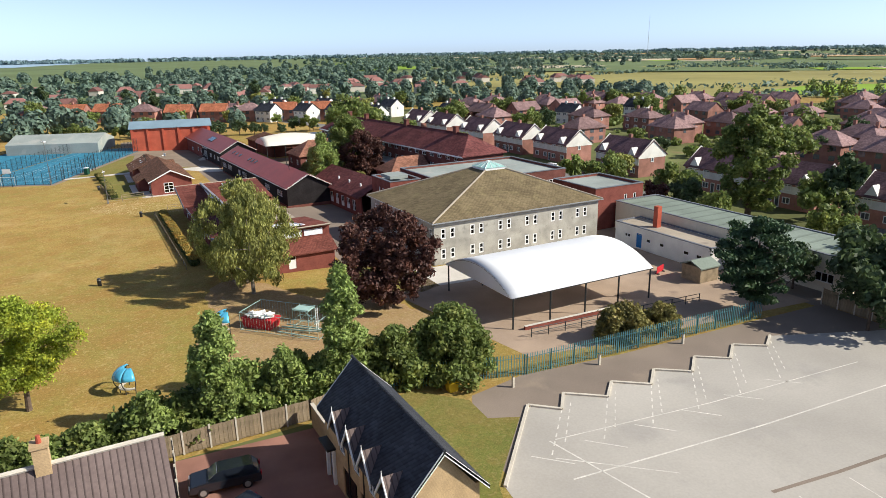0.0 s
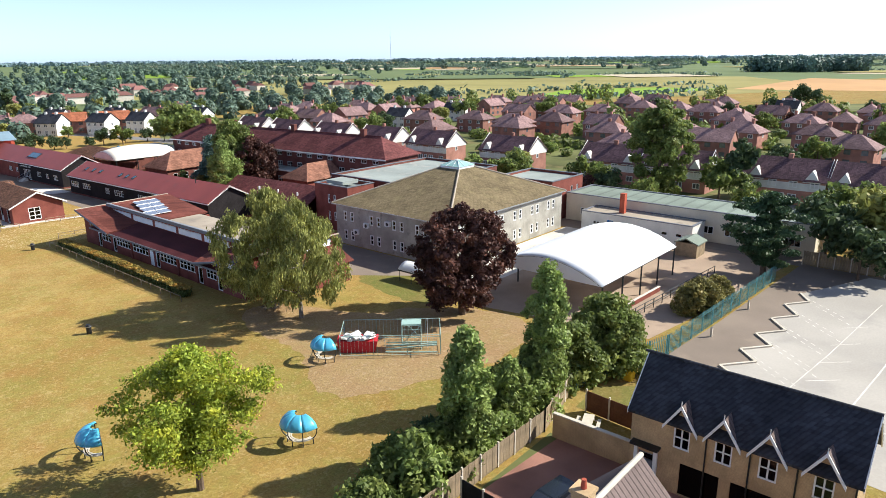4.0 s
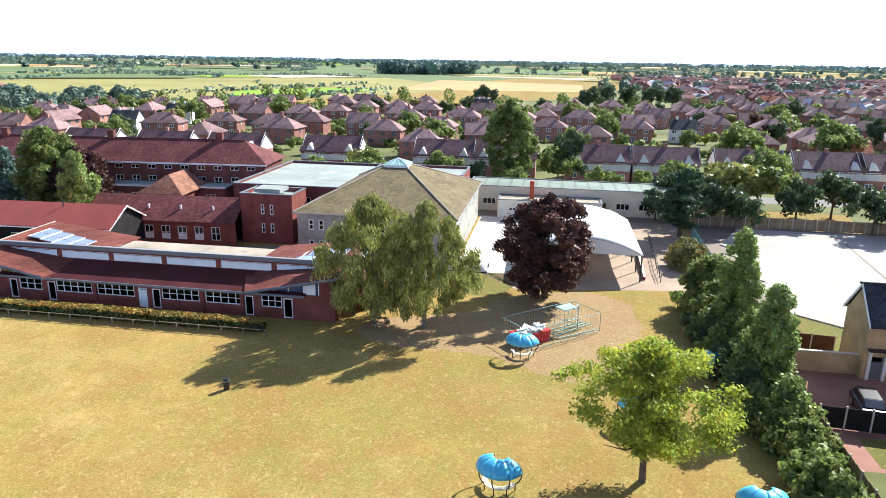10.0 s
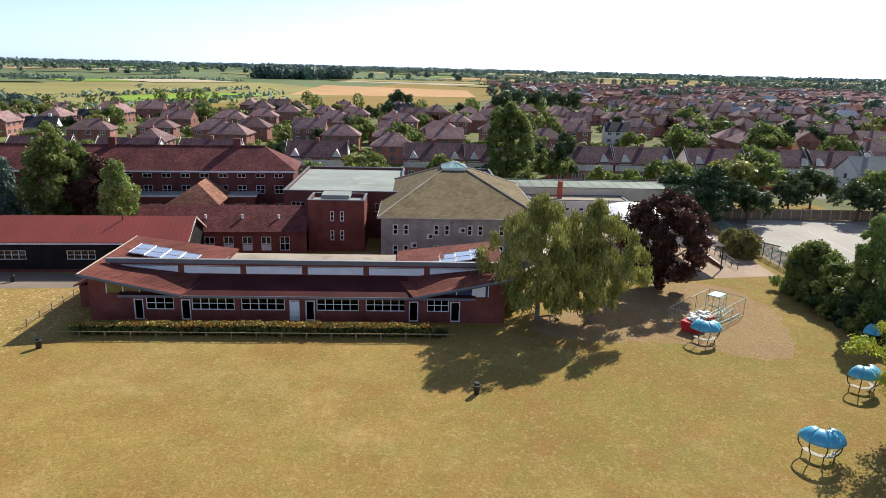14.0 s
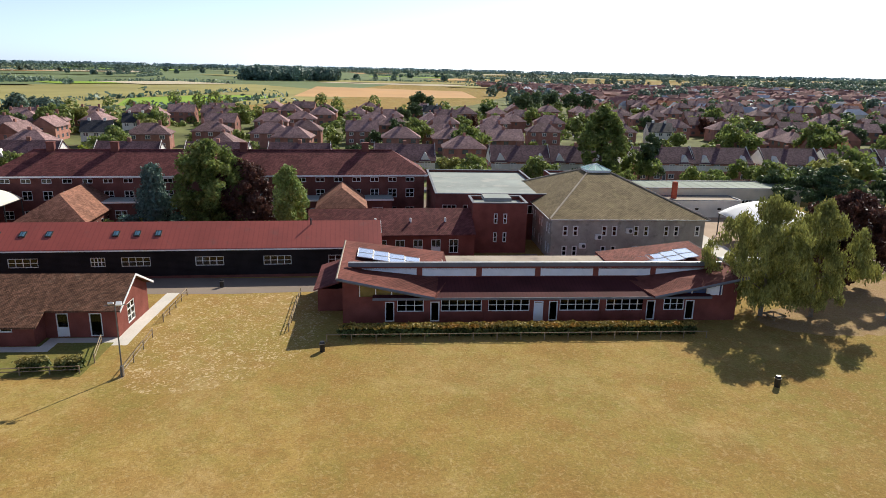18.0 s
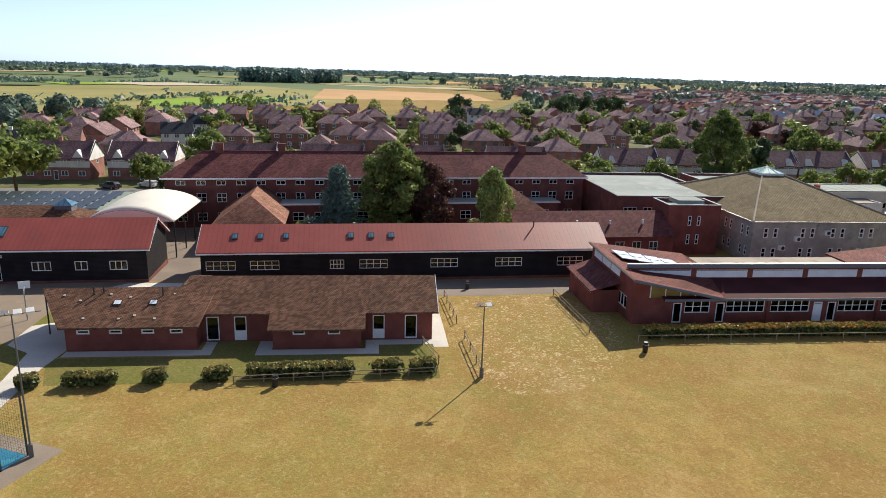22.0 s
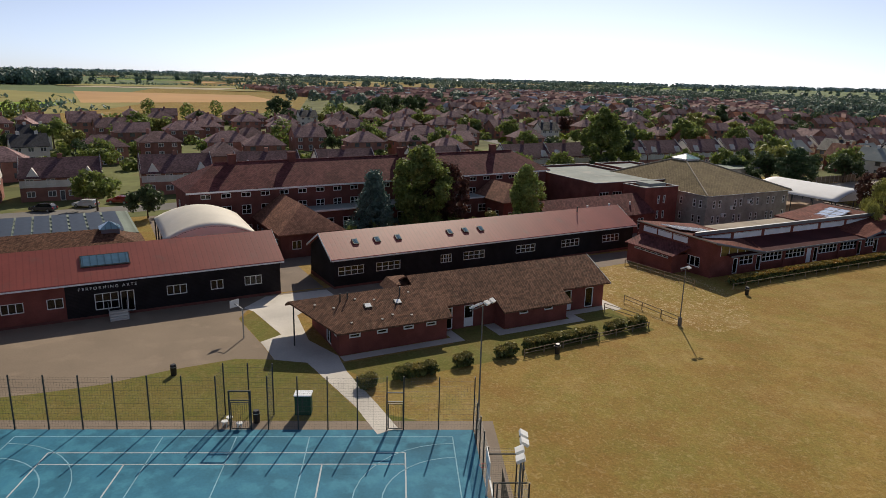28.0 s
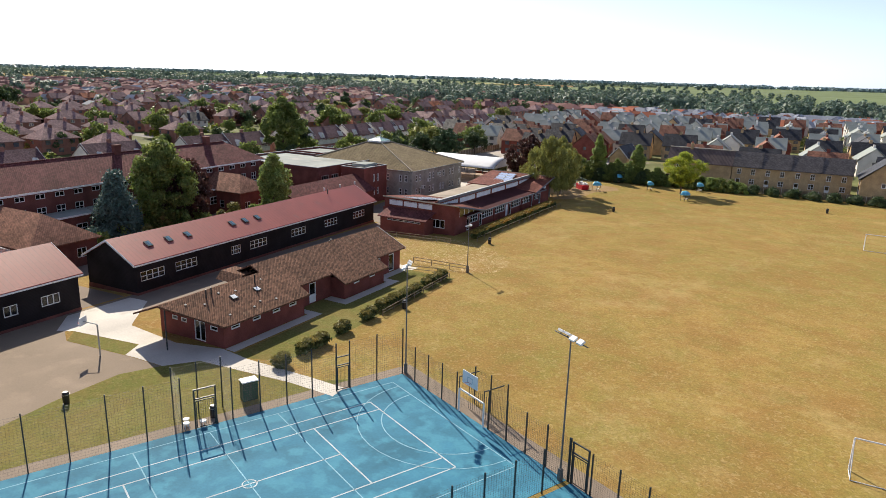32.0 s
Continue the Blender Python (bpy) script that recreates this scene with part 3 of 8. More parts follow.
def tree(label, x, y, height, spread, leafy, bark="bark", base=0.25, count=4000, size=0.3, r=0.25, blobs=26, seed=1, lean=(0, 0),
         name="tree", category="tree", droop=0.0, shell=0.5, squash=0.75, blob=0.33, group="", strand=1, step=0.22, profile="round", hang=False):
    """A broad-leaved tree: trunk, limbs and a crown of many leaf clumps with an uneven outline."""
    rnd = random.Random(seed)
    t = thing(name, label, category, x, y, group=group)
    bm, ends = limbs(height * 0.86, r, spread, max(base, 0.16), 9, seed, lean)
    part("trunk", bm, M[bark], t)
    cs = []
    z0, z1 = height * base, height
    waves = [(rnd.uniform(0, 6.3), rnd.uniform(.05, .13)) for i in range(4)]
    for i in range(blobs):
        f = (i + .5) / blobs
        a = i * 2.39996 + rnd.uniform(-.5, .5)
        h = min(max(f + rnd.uniform(-.06, .06), 0), 1)
        rr = spread * blob * rnd.uniform(0.6, 1.2)
        girth = PROFILES[profile](h)
        bulge = min(1.1, 1 + sum(q * math.sin((k + 2) * a + ph + h * 4 * (k % 2)) for k, (ph, q) in enumerate(waves)))
        u = rnd.uniform(.15, .7) if i % (2 if profile == "flat" else 4) == 0 else rnd.uniform(.8, 1.02)
        rad = max(0.0, spread * girth * bulge * u - rr * .75)
        z = z0 + rr * squash * .7 + h * (z1 - z0 - 1.5 * rr * squash)
        z += (rnd.uniform(-.5, .5) - (0.6 * girth * u if hang else 0)) * rr
        cs.append(((math.cos(a) * rad + lean[0] * h, math.sin(a) * rad + lean[1] * h, max(z, rr * squash * .7)), (rr, rr, rr * squash)))
    part("crown", leaf_mesh("crown", cs, count, size, LEAF[leafy], droop=droop, shell=shell, strand=strand, step=step), None, t)
    return t

# ---- ground ----
def turf(name, straw, brown, green, pale, fleck=.42):
    """Dry turf: brown and green drifts, straw flecks, and a fine nap."""
    m, nt, p = nodes_of(name)
    N, L = nt.nodes.new, nt.links.new
    tc = N("ShaderNodeTexCoord")
    def layer(scale, lo, hi, detail=5, rough=.6, twist=0.0):
        n, r = N("ShaderNodeTexNoise"), N("ShaderNodeValToRGB")
        n.inputs["Scale"].default_value, n.inputs["Detail"].default_value, n.inputs["Roughness"].default_value = scale, detail, rough
        n.inputs["Distortion"].default_value = twist
        r.color_ramp.elements[0].position, r.color_ramp.elements[1].position = lo, hi
        L(tc.outputs["Object"], n.inputs["Vector"])
        L(n.outputs[0], r.inputs[0])
        return r.outputs[0], n.outputs[0]
    col = None
    def over(fac, colour, amount):
        nonlocal col
        k = N("ShaderNodeMath")
        k.operation = "MULTIPLY"
        L(fac, k.inputs[0])
        k.inputs[1].default_value = amount
        mx = N("ShaderNodeMix")
        mx.data_type = "RGBA"
        L(k.outputs[0], mx.inputs[0])
        if col is None:
            mx.inputs[6].default_value = (*straw, 1)
        else:
            L(col, mx.inputs[6])
        mx.inputs[7].default_value = (*colour, 1)
        col = mx.outputs[2]
    over(layer(.022, .42, .62)[0], green, .6)
    over(layer(.07, .5, .66, 6, .65, .8)[0], pale, .35)
    sep, ran, pick = N("ShaderNodeSeparateXYZ"), N("ShaderNodeMapRange"), N("ShaderNodeMath")
    L(tc.outputs["Object"], sep.inputs[0])
    L(sep.outputs["Y"], ran.inputs[0])
    for i, v in enumerate((130, 55, 0, 1)):
        ran.inputs[i + 1].default_value = v
    pick.operation = "MULTIPLY"
    L(ran.outputs[0], pick.inputs[0])
    L(layer(.16, .35, .6)[0], pick.inputs[1])
    over(pick.outputs[0], green, .65)
    over(layer(.11, .45, .65)[0], brown, .6)
    over(layer(.3, .42, .66, 6, .6, .5)[0], green, .5)
    over(layer(.9, .46, .66, 5, .6, .8)[0], brown, .45)
    over(layer(.25, .5, .66)[0], brown, .55)
    over(layer(1.9, .54, .62, 4, .65, 1.6)[0], pale, fleck)
    fine = layer(4.5, .3, .7, 3, .6, 1.0)
    k = N("ShaderNodeMath")
    k.operation = "MULTIPLY_ADD"
    L(fine[0], k.inputs[0])
    k.inputs[1].default_value, k.inputs[2].default_value = .42, .79
    v = N("ShaderNodeVectorMath")
    v.operation = "SCALE"
    L(col, v.inputs[0])
    L(k.outputs[0], v.inputs["Scale"])
    L(v.outputs[0], p.inputs["Base Color"])
    p.inputs["Roughness"].default_value, p.inputs["Specular IOR Level"].default_value = .95, .06
    p.inputs["Diffuse Roughness"].default_value = 0.15
    bp = N("ShaderNodeBump")
    bp.inputs["Strength"].default_value, bp.inputs["Distance"].default_value = .5, .06
    L(fine[1], bp.inputs["Height"])
    L(bp.outputs[0], p.inputs["Normal"])
    return m


M["grass"] = turf("parched grass", (0.385, 0.256, 0.08), (0.29, 0.162, 0.052), (0.215, 0.196, 0.048), (0.52, 0.385, 0.18), .32)
M["green"] = turf("green grass", (0.19, 0.178, 0.048), (0.215, 0.155, 0.052), (0.125, 0.145, 0.035), (0.28, 0.235, 0.1))
M["earth"] = turf("bare sandy earth", (0.38, 0.25, 0.14), (0.31, 0.19, 0.10), (0.30, 0.22, 0.09), (0.46, 0.34, 0.22))
sheet("ground", [(-4900, -4900), (4900, -4900), (4900, 4900), (-4900, 4900)], 0, M["grass"], "sun-parched pale yellow grass of the playing field")
M["worn"] = turf("worn flecked grass", (0.385, 0.255, 0.084), (0.305, 0.175, 0.06), (0.245, 0.205, 0.052), (0.62, 0.48, 0.28), .75)
sheet("worn_grass", ragged([(9, 128), (26.4, 128), (26.4, 145.4), (11, 145.4), (2, 143), (0, 138)], 0.5, 2), 0.003, M["worn"], "worn grass with pale straw flecks between the blocks")
sheet("wing_lawn", [(4.5, 147), (13, 147), (13, 153.5), (10, 154), (10, 161.5), (13, 162), (13, 167), (9.6, 168), (9.6, 180), (4.5, 178)], 0.0035, M["green"], "greener grass before the brick wing")
sheet("wing_apron", [(9.9, 153.2), (12.9, 153.2), (12.9, 147), (11.7, 147), (11.7, 152), (9.7, 152.0), (9.7, 162.8), (12.9, 162.8), (12.9, 161.5), (10.9, 161.5), (10.9, 153.2)], 0.0055, M["slab"], "grey paving slabs along the brick wing", "pavement")
sheet("wing_apron", [(9.9, 166.6), (12.9, 166.6), (12.9, 167.6), (11.1, 167.6), (11.1, 179.0), (9.9, 179.0)], 0.0055, M["slab"], "grey paving slabs along the lower brick wing", "pavement")
sheet("earth_patch", ragged([(6, 61), (12, 57), (22, 54), (30, 55), (33, 60), (30, 68), (22, 72), (19, 80), (15, 84), (11, 78), (12, 70)], 0.45, 3), 0.004, M["earth"], "worn sandy earth under the trees")
sheet("lawn", ragged([(28, 68), (41, 68), (41, 84), (31, 84), (29, 78)], 0.3, 4), 0.006, M["green"], "greener lawn strip beside the hall")
sheet("asphalt_yard", [(24, 36.5), (27, 42), (33, 43.3), (60, 41.8), (73, 41), (73, -10), (14, 0), (22, 22)], 0.004, M["asphalt"], "dark worn asphalt round the marked playground", "pavement")
sheet("playground", [(30.2, 38.4), (32.3, 36.6), (34.1, 38.7), (37.1, 36.5), (39.3, 38.5), (42.1, 36.5), (44.5, 38.6), (47.2, 36.5), (49.8, 38.6), (52.4, 36.6), (55.2, 38.6), (57.8, 36.7), (60.3, 38.2), (72, 33), (72, -10), (19, 8), (22.4, 30)], 0.010, M["lot"], "pale sunlit playground with a saw-tooth edge and faded white lines", "pavement")
sheet("canopy_paving", [(36.0, 46.2), (73, 42.2), (73, 69), (41, 75), (32, 68)], 0.006, M["paving"], "sandy brown paving under the white canopy", "pavement")
sheet("hall_path", [(38.5, 69), (72, 69), (72, 76.5), (38.5, 76.5)], 0.009, M["slab"], "pale paving along the hall", "pavement")
sheet("school_yard", [(31, 84), (33, 123), (44, 123), (44, 112), (46, 100), (41.5, 100), (41.5, 76), (38, 76)], 0.008, M["asphalt"], "grey asphalt yard between the school blocks", "pavement")
sheet("rear_yard", [(44, 112), (46, 190), (110, 190), (100, 40), (72, 40), (72, 100)], 0.003, M["asphalt"], "asphalt service yard behind the school", "pavement")
# The apron takes the dark asphalt colour to stand in for shade.
sheet("barn_apron", [(28.0, 122.5), (33.5, 122.5), (33, 190), (27, 182), (26.5, 140)], 0.008, M["asphalt"], "apron before the black barn, coloured dark for the shade on it", "pavement")
sheet("arts_yard", [(33, 175), (31, 250), (14, 250), (9, 192), (11, 186), (12.7, 184.65), (17.5, 184.85), (25.5, 185.35), (28, 184)], 0.010, M["yard"], "sandy brown asphalt play yard before the arts block", "pavement")
sheet("wing_path", [(-3.2, 181.0), (-3.0, 179.3), (0.7, 179.3), (7.7, 179.5), (11.3, 179.1), (16, 180.5), (24, 179.5), (29.5, 173.5), (32.4, 173.6), (32.5, 181), (29, 184.2), (27.4, 183.4), (18.7, 182.5), (17.5, 184.8), (12.7, 184.6), (10.9, 182.1), (1.4, 181.0)], 0.024, M["slab"], "pale concrete path from the court to the arts block", "pavement")
sheet("grass_island", [(25.5, 185.3), (27.4, 183.45), (18.7, 182.55), (17.55, 184.8)], 0.012, M["green"], "small island of dry grass between the paths")
sheet("passage", [(33.5, 173.6), (46.5, 173.6), (46.5, 180), (33.5, 180)], 0.0075, M["asphalt"], "asphalt passage between the two barns", "pavement")
sheet("end_path", [(11, 145.6), (27, 145.6), (27, 147.0), (11, 147.0)], 0.010, M["slab"], "pale concrete path at the gable of the brick wing", "pavement")
sheet("drive", [(-2, 28), (13.8, 28), (13.8, 43.2), (-2, 44.2)], 0.006, M["block"], "red-brown block-paved drive", "pavement")

# ---- hall ----
def rim_co(cx, cy, k, zt, i):
    sx, sy = ((-1, -1), (1, -1), (1, 1), (-1, 1))[i]
    return Vector((cx + sx * k, cy + sy * k, zt))


def hall():
    t = thing("hall_building", "two-storey grey concrete-panel hall with a mossy pyramid roof", "school building", 41.9, 76.9, -1.0)
    w, l, ze = 29.0, 22.1, 6.1
    def two(c, low=True):
        return [(c + o, f, 0.76, 1.5) for o in (-0.73, 0.73) for f in ((0.8, 3.7) if low else (3.7,))]
    fx = [h for i in range(6) for h in two(2.2 + i * 4.7)]
    fy = [h for c in (4.8, 9.2, 13.8, 19.4) for h in two(c)] + [(1.0, 3.7, 0.76, 1.5), (1.0, 0.8, 0.76, 1.5)]
    for axis, pos, a1, out, holes in (("x", 0, l, -1, fy), ("x", w, l, 1, fy), ("y", 0, w - .25, -1, fx), ("y", l, w - .25, 1, fx)):
        wall(t, axis, pos, 0 if axis == "x" else 0.25, a1, -.3, ze, M["concrete"], holes, out=out, frame=0.16, rws=2)
    o = 0.45
    cx, cy, zt, k = w / 2 + 1.6, l / 2 + .4, 10.6, 1.9
    foot = [(-o, -o), (w + o, -o), (w + o, l + o), (-o, l + o)]
    bm = bmesh.new()
    b = [bm.verts.new((x, y, ze - .1)) for x, y in foot]
    e = [bm.verts.new((x, y, ze + .12)) for x, y in foot]
    q = [bm.verts.new(rim_co(cx, cy, k, zt, i)) for i in range(4)]
    bm.faces.new(b[::-1])
    bm.faces.new(q)
    for i in range(4):
        j = (i + 1) % 4
        bm.faces.new((b[i], b[j], e[j], e[i]))
        bm.faces.new((e[i], e[j], q[j], q[i]))
    part("roof", bm, M["hall_roof"], t, "mossy olive-brown tiled pyramid roof")
    part("gutter", boxes((-o - .1, w + o + .1, -o - .1, -o, ze - .05, ze + .1), (-o - .1, -o, -o, l + o + .1, ze - .05, ze + .1), (-o, w + o + .1, l + o, l + o + .1, ze - .05, ze + .1)), M["steel_grey"], t)
    for i in range(4):
        part("hip_tile", rods(((*foot[i], ze + .14), rim_co(cx, cy, k, zt + .05, i), 0.14)), M["felt_sand"], t)
    lan = part("lantern", boxes((cx - k, cx + k, cy - k, cy + k, zt, zt + .35)), M["white"], t, "glazed pyramid roof lantern")
    bm = bmesh.new()
    rim = [bm.verts.new(rim_co(cx, cy, k + .1, zt + .354, i)) for i in range(4)]
    top = bm.verts.new((cx, cy, zt + 1.25))
    bm.faces.new(rim[::-1])
    for i in range(4):
        bm.faces.new((rim[i], rim[(i + 1) % 4], top))
    part("glazing", bm, M["copper"], lan)
    for i in range(4):
        a, b2 = rim_co(cx, cy, k + .1, zt + .37, i), rim_co(cx, cy, k + .1, zt + .37, (i + 1) % 4)
        for s in (0, .33, .67):
            part("glazing_bar", rods((a.lerp(b2, s), (cx, cy, zt + 1.28), 0.04), sides=5), M["white"], lan)
    for yy, zz in ((15.4, 3.3), (11.0, 4.2), (17.6, 2.0)):
        ac = part("cooling_unit", boxes((-.42, -.004, yy - .45, yy + .45, zz, zz + .7)), M["white"], t, "pale wall-mounted cooling unit")
        part("fan_grille", one_prism([(yy - .1 + .26 * math.cos(q * .5236), zz + .35 + .26 * math.sin(q * .5236)) for q in range(12)], "x", -.44, -.424), M["steel_dark"], ac)
    return t


hall()

# ---- vaulted canopies ----
def vault(name, label, x0, x1, y0, y1, zs, rise, along, posts, dome=0.0, infill=True, post_r=0.1, cloth="fabric"):
    t = thing(name, label, "canopy", (x0 + x1) / 2, (y0 + y1) / 2)
    hx, hy = (x1 - x0) / 2, (y1 - y0) / 2
    L, W = (hx, hy) if along == "x" else (hy, hx)
    bm = bmesh.new()
    n, m = 16, 12
    def p(i, j, d=0.0):
        u, v = -1 + 2 * i / n, -1 + 2 * j / m
        z = zs + rise * (1 - u * u) * (1 - dome * v * v) + d
        a, b = v * L, u * W
        return (a, b, z) if along == "x" else (b, a, z)
    grid = [[[bm.verts.new(p(i, j, d)) for j in range(m + 1)] for i in range(n + 1)] for d in (0.0, -0.06)]
    for k in (0, 1):
        for i in range(n):
            for j in range(m):
                f = (grid[k][i][j], grid[k][i + 1][j], grid[k][i + 1][j + 1], grid[k][i][j + 1])
                bm.faces.new(f if k == 0 else f[::-1])
    for j in range(m):
        for i in (0, n):
            bm.faces.new((grid[0][i][j], grid[0][i][j + 1], grid[1][i][j + 1], grid[1][i][j]))
    for i in range(n):
        for j in (0, m):
            bm.faces.new((grid[0][i][j], grid[0][i + 1][j], grid[1][i + 1][j], grid[1][i][j]))
    bmesh.ops.recalc_face_normals(bm, faces=bm.faces[:])
    for f in bm.faces:
        f.smooth = True
    part("fabric_roof", bm, M[cloth], t, "taut fabric vault")
    for j in ((0, m) if infill else ()):
        run = [p(i, j, -.05) for i in range(n + 1)]
        b2 = bmesh.new()
        s = 1 if j else -1
        rows2 = []
        for off in (.02, .05):
            q2 = [(x + (s * off if along == "x" else 0), y + (s * off if along == "y" else 0), z) for x, y, z in run]
            rows2.append([b2.verts.new(q) for q in q2])
        b2.faces.new(rows2[0])
        b2.faces.new(rows2[1][::-1])
        for i in range(n + 1):
            k2 = (i + 1) % (n + 1)
            b2.faces.new((rows2[0][i], rows2[0][k2], rows2[1][k2], rows2[1][i]))
        bmesh.ops.recalc_face_normals(b2, faces=b2.faces[:])
        part("end_panel", b2, M[cloth], t, "fabric end panel under the arch")
    for j in range(0, m + 1, 3):
        arch = bmesh.new()
        for i in range(n):
            rod(arch, Vector(p(i, j, -.14)), Vector(p(i + 1, j, -.14)), 0.06, sides=6)
        part("arch_rib", arch, M["steel_dark"], t)
    for s in (-1, 1):
        a, b = (-L, s * W * .985, zs - .1), (L, s * W * .985, zs - .1)
        if along == "y":
            a, b = (a[1], a[0], a[2]), (b[1], b[0], b[2])
        part("edge_beam", rods((a, b, 0.09)), M["steel_dark"], t)
        for i in range(posts):
            c = (-L + .3 + (2 * L - .6) * i / (posts - 1), s * W * .985)
            c = c if along == "x" else c[::-1]
            part("post", rods(((*c, -.2), (*c, zs - .05), post_r)), M["steel_dark"], t)
    return t


vault("fabric_canopy", "large white barrel-vaulted fabric canopy on dark steel posts", 38.2, 58.2, 52.6, 66.8, 3.75, 2.0, "x", 5)
vault("fabric_canopy", "cream domed fabric canopy between the arts block and the old block", 45.0, 60.5, 179.0, 190.6, 5.1, 2.5, "x", 4, .35, cloth="fabric_cream")
vault("cycle_shelter", "small white vaulted cycle shelter beside the lawn", 33.4, 36.2, 71.6, 78.0, 1.55, .75, "y", 4, 0, False, .04)

# ---- science block: low brick range with clerestory and sweeping end roofs ----
def science():
    t = thing("science_block", "low red-brick classroom block with clerestory strip and sloping end roofs", "school building", 16.15, 85.2, 0)
    l, d = 41.1, 14.0
    groups = []
    for c, w, st in ((5.0, 1.0, "d"), (6.75, 2.2, "w"), (9.2, 0.95, "d"), (11.9, 4.2, "w"), (16.8, 4.2, "w"), (19.55, .95, "d"), (21.1, 1.0, "b"), (24.2, 4.3, "w"), (29.1, 4.2, "w"), (31.8, .95, "d"), (34.3, 2.7, "w"), (36.4, .95, "d")):
        if st == "w":
            groups.append((c, 1.15, w, 1.35, {"cols": max(3, round(w * 1.2)), "rws": 2, "frame": 0.08}))
        elif st == "d":
            groups.append((c, 0.08, w, 2.15, {"cols": 1, "rws": 1, "frame": 0.12, "name": "door"}))
        else:
            groups.append((c, 0.08, w, 2.15, {"cols": 1, "rws": 1, "frame": 0.12, "name": "door", "solid": 0.9, "material": M["panel_white"]}))
    wall(t, "x", 0, 0, l, -.3, 2.75, M["brick"], groups)
    dm = 12.2
    for a0, a1 in ((0, 11.2), (l - 11.2, l)):
        wall(t, "x", d, a0, a1, -.6, 3.2, M["brick"], [], out=1)
    wall(t, "x", dm, 11.2, l - 11.2, -.6, 3.2, M["brick"], [], out=1)
    wall(t, "y", 11.2, dm, d - .25, -.6, 3.2, M["brick"], [], out=1)
    wall(t, "y", l - 11.2, dm, d - .25, -.6, 3.2, M["brick"], [], out=-1)
    for c in (9.95, 14.35, 26.6):
        part("brick_pier", boxes((-.14, -.003, c - .17, c + .17, -.1, 2.7)), M["brick"], t)
    wall(t, "y", 0, .25, d - .25, -.5, 3.0, M["brick"], [(4, .9, 2.4, 1.4, {"cols": 3})], out=-1)
    wall(t, "y", l, .25, d - .25, -.5, 3.0, M["brick"], [(3.2, .9, 2.6, 1.4, {"cols": 3})], out=1)
    # skirt roof, clerestory and flat roof
    part("skirt_roof", one_prism([(-.6, 2.62), (3.6, 3.6), (3.6, 3.75), (-.6, 2.8)], "y", 3.0, l - 3.0), M["skirt"], t, "dark maroon skirt roof")
    part("eaves_board", boxes((-.68, -.6, 3.0, l - 3.0, 2.6, 2.84)), M["grey_fascia"], t)
    ch = [(l / 2 + (i - 2.5) * 6.35, 3.82, 5.75, 0.86, {"cols": 1, "material": M["panel_white"], "solid": 0.85, "frame": 0.06, "name": "clerestory_panel"}) for i in range(6)]
    wall(t, "x", 3.6, 1.0, l - 1.0, 3.4, 5.1, M["brick"], ch)
    part("fascia", boxes((3.3, 3.55, .4, l - .4, 4.95, 5.38)), M["grey_fascia"], t, "weathered grey roof fascia")
    part("flat_roof", boxes((3.552, dm + .2, 6.5, l - 6.5, 3.3, 3.6)), M["felt_sand"], t, "sandy felt flat roof")
    part("parapet_wall", boxes((3.86, 4.1, .6, l - .6, 3.6, 5.1)), M["brick"], t)
    part("roof_lip", boxes((3.26, 3.62, .4, l - .4, 5.384, 5.42)), M["steel_grey"], t, "pale metal lip on the clerestory roof")
    for side in (0, 1):
        ya, yb, yc = (-0.5, 9.2, 11.2) if side == 0 else (l + .5, l - 9.2, l - 11.2)
        roof = bmesh.new()
        top = [(-.9, ya, 5.0), (d - .3, ya, 5.15), (d - .3, yc, 3.75), (3.9, yc, 3.75), (-.9, yb, 2.95)]
        vs = [roof.verts.new(v) for v in top] + [roof.verts.new((x, y, z - .2)) for x, y, z in top]
        n = len(top)
        roof.faces.new(vs[:n])
        roof.faces.new(vs[n:][::-1])
        for i in range(n):
            roof.faces.new((vs[i], vs[(i + 1) % n], vs[n + (i + 1) % n], vs[n + i]))
        bmesh.ops.recalc_face_normals(roof, faces=roof.faces[:])
        part("end_roof", roof, M["end_tile"], t, "sloping brown tiled end roof")
        part("verge_board", rods(((-.95, ya, 4.95), (d - .3, ya, 5.1), .12), sides=4), M["felt_sand"], t)
        part("barge_board", rods(((-.95, ya, 4.9), (-.95, yb, 2.85), .15), sides=4), M["grey_fascia"], t)
        # gable infill with tall glazing under the slope
        y0, y1 = min(ya, yb), max(ya, yb)
        s = 1 if side == 0 else -1
        yo = 0 if side == 0 else l
        part("gable_wall", one_prism([(yo, 2.75), (yo, 4.62), (yo + s * 1.6, 4.3), (yo + s * 1.6, 2.75)], "x", 0.0, .25), M["brick"], t)
        gl = part("gable_glazing", one_prism([(yo + s * 1.6, 2.76), (yo + s * 1.6, 4.3), (yo + s * 8.2, 2.95), (yo + s * 8.2, 2.76)], "x", .1, .13), M["blue_pane" if side == 0 else "amber_pane"], t)
        for k in range(5):
            yy = yo + s * (1.7 + 1.6 * k)
            part("mullion", boxes((.04, .2, yy - .05, yy + .05, 2.75, 4.28 - 0.2 * 1.6 * k)), M["white"], t)
        part("end_gable", boxes((.25, d - .3, yo + (0.003 if side == 0 else -.25), yo + (.25 if side == 0 else -.003), 3.0, 4.85)), M["brick"], t)
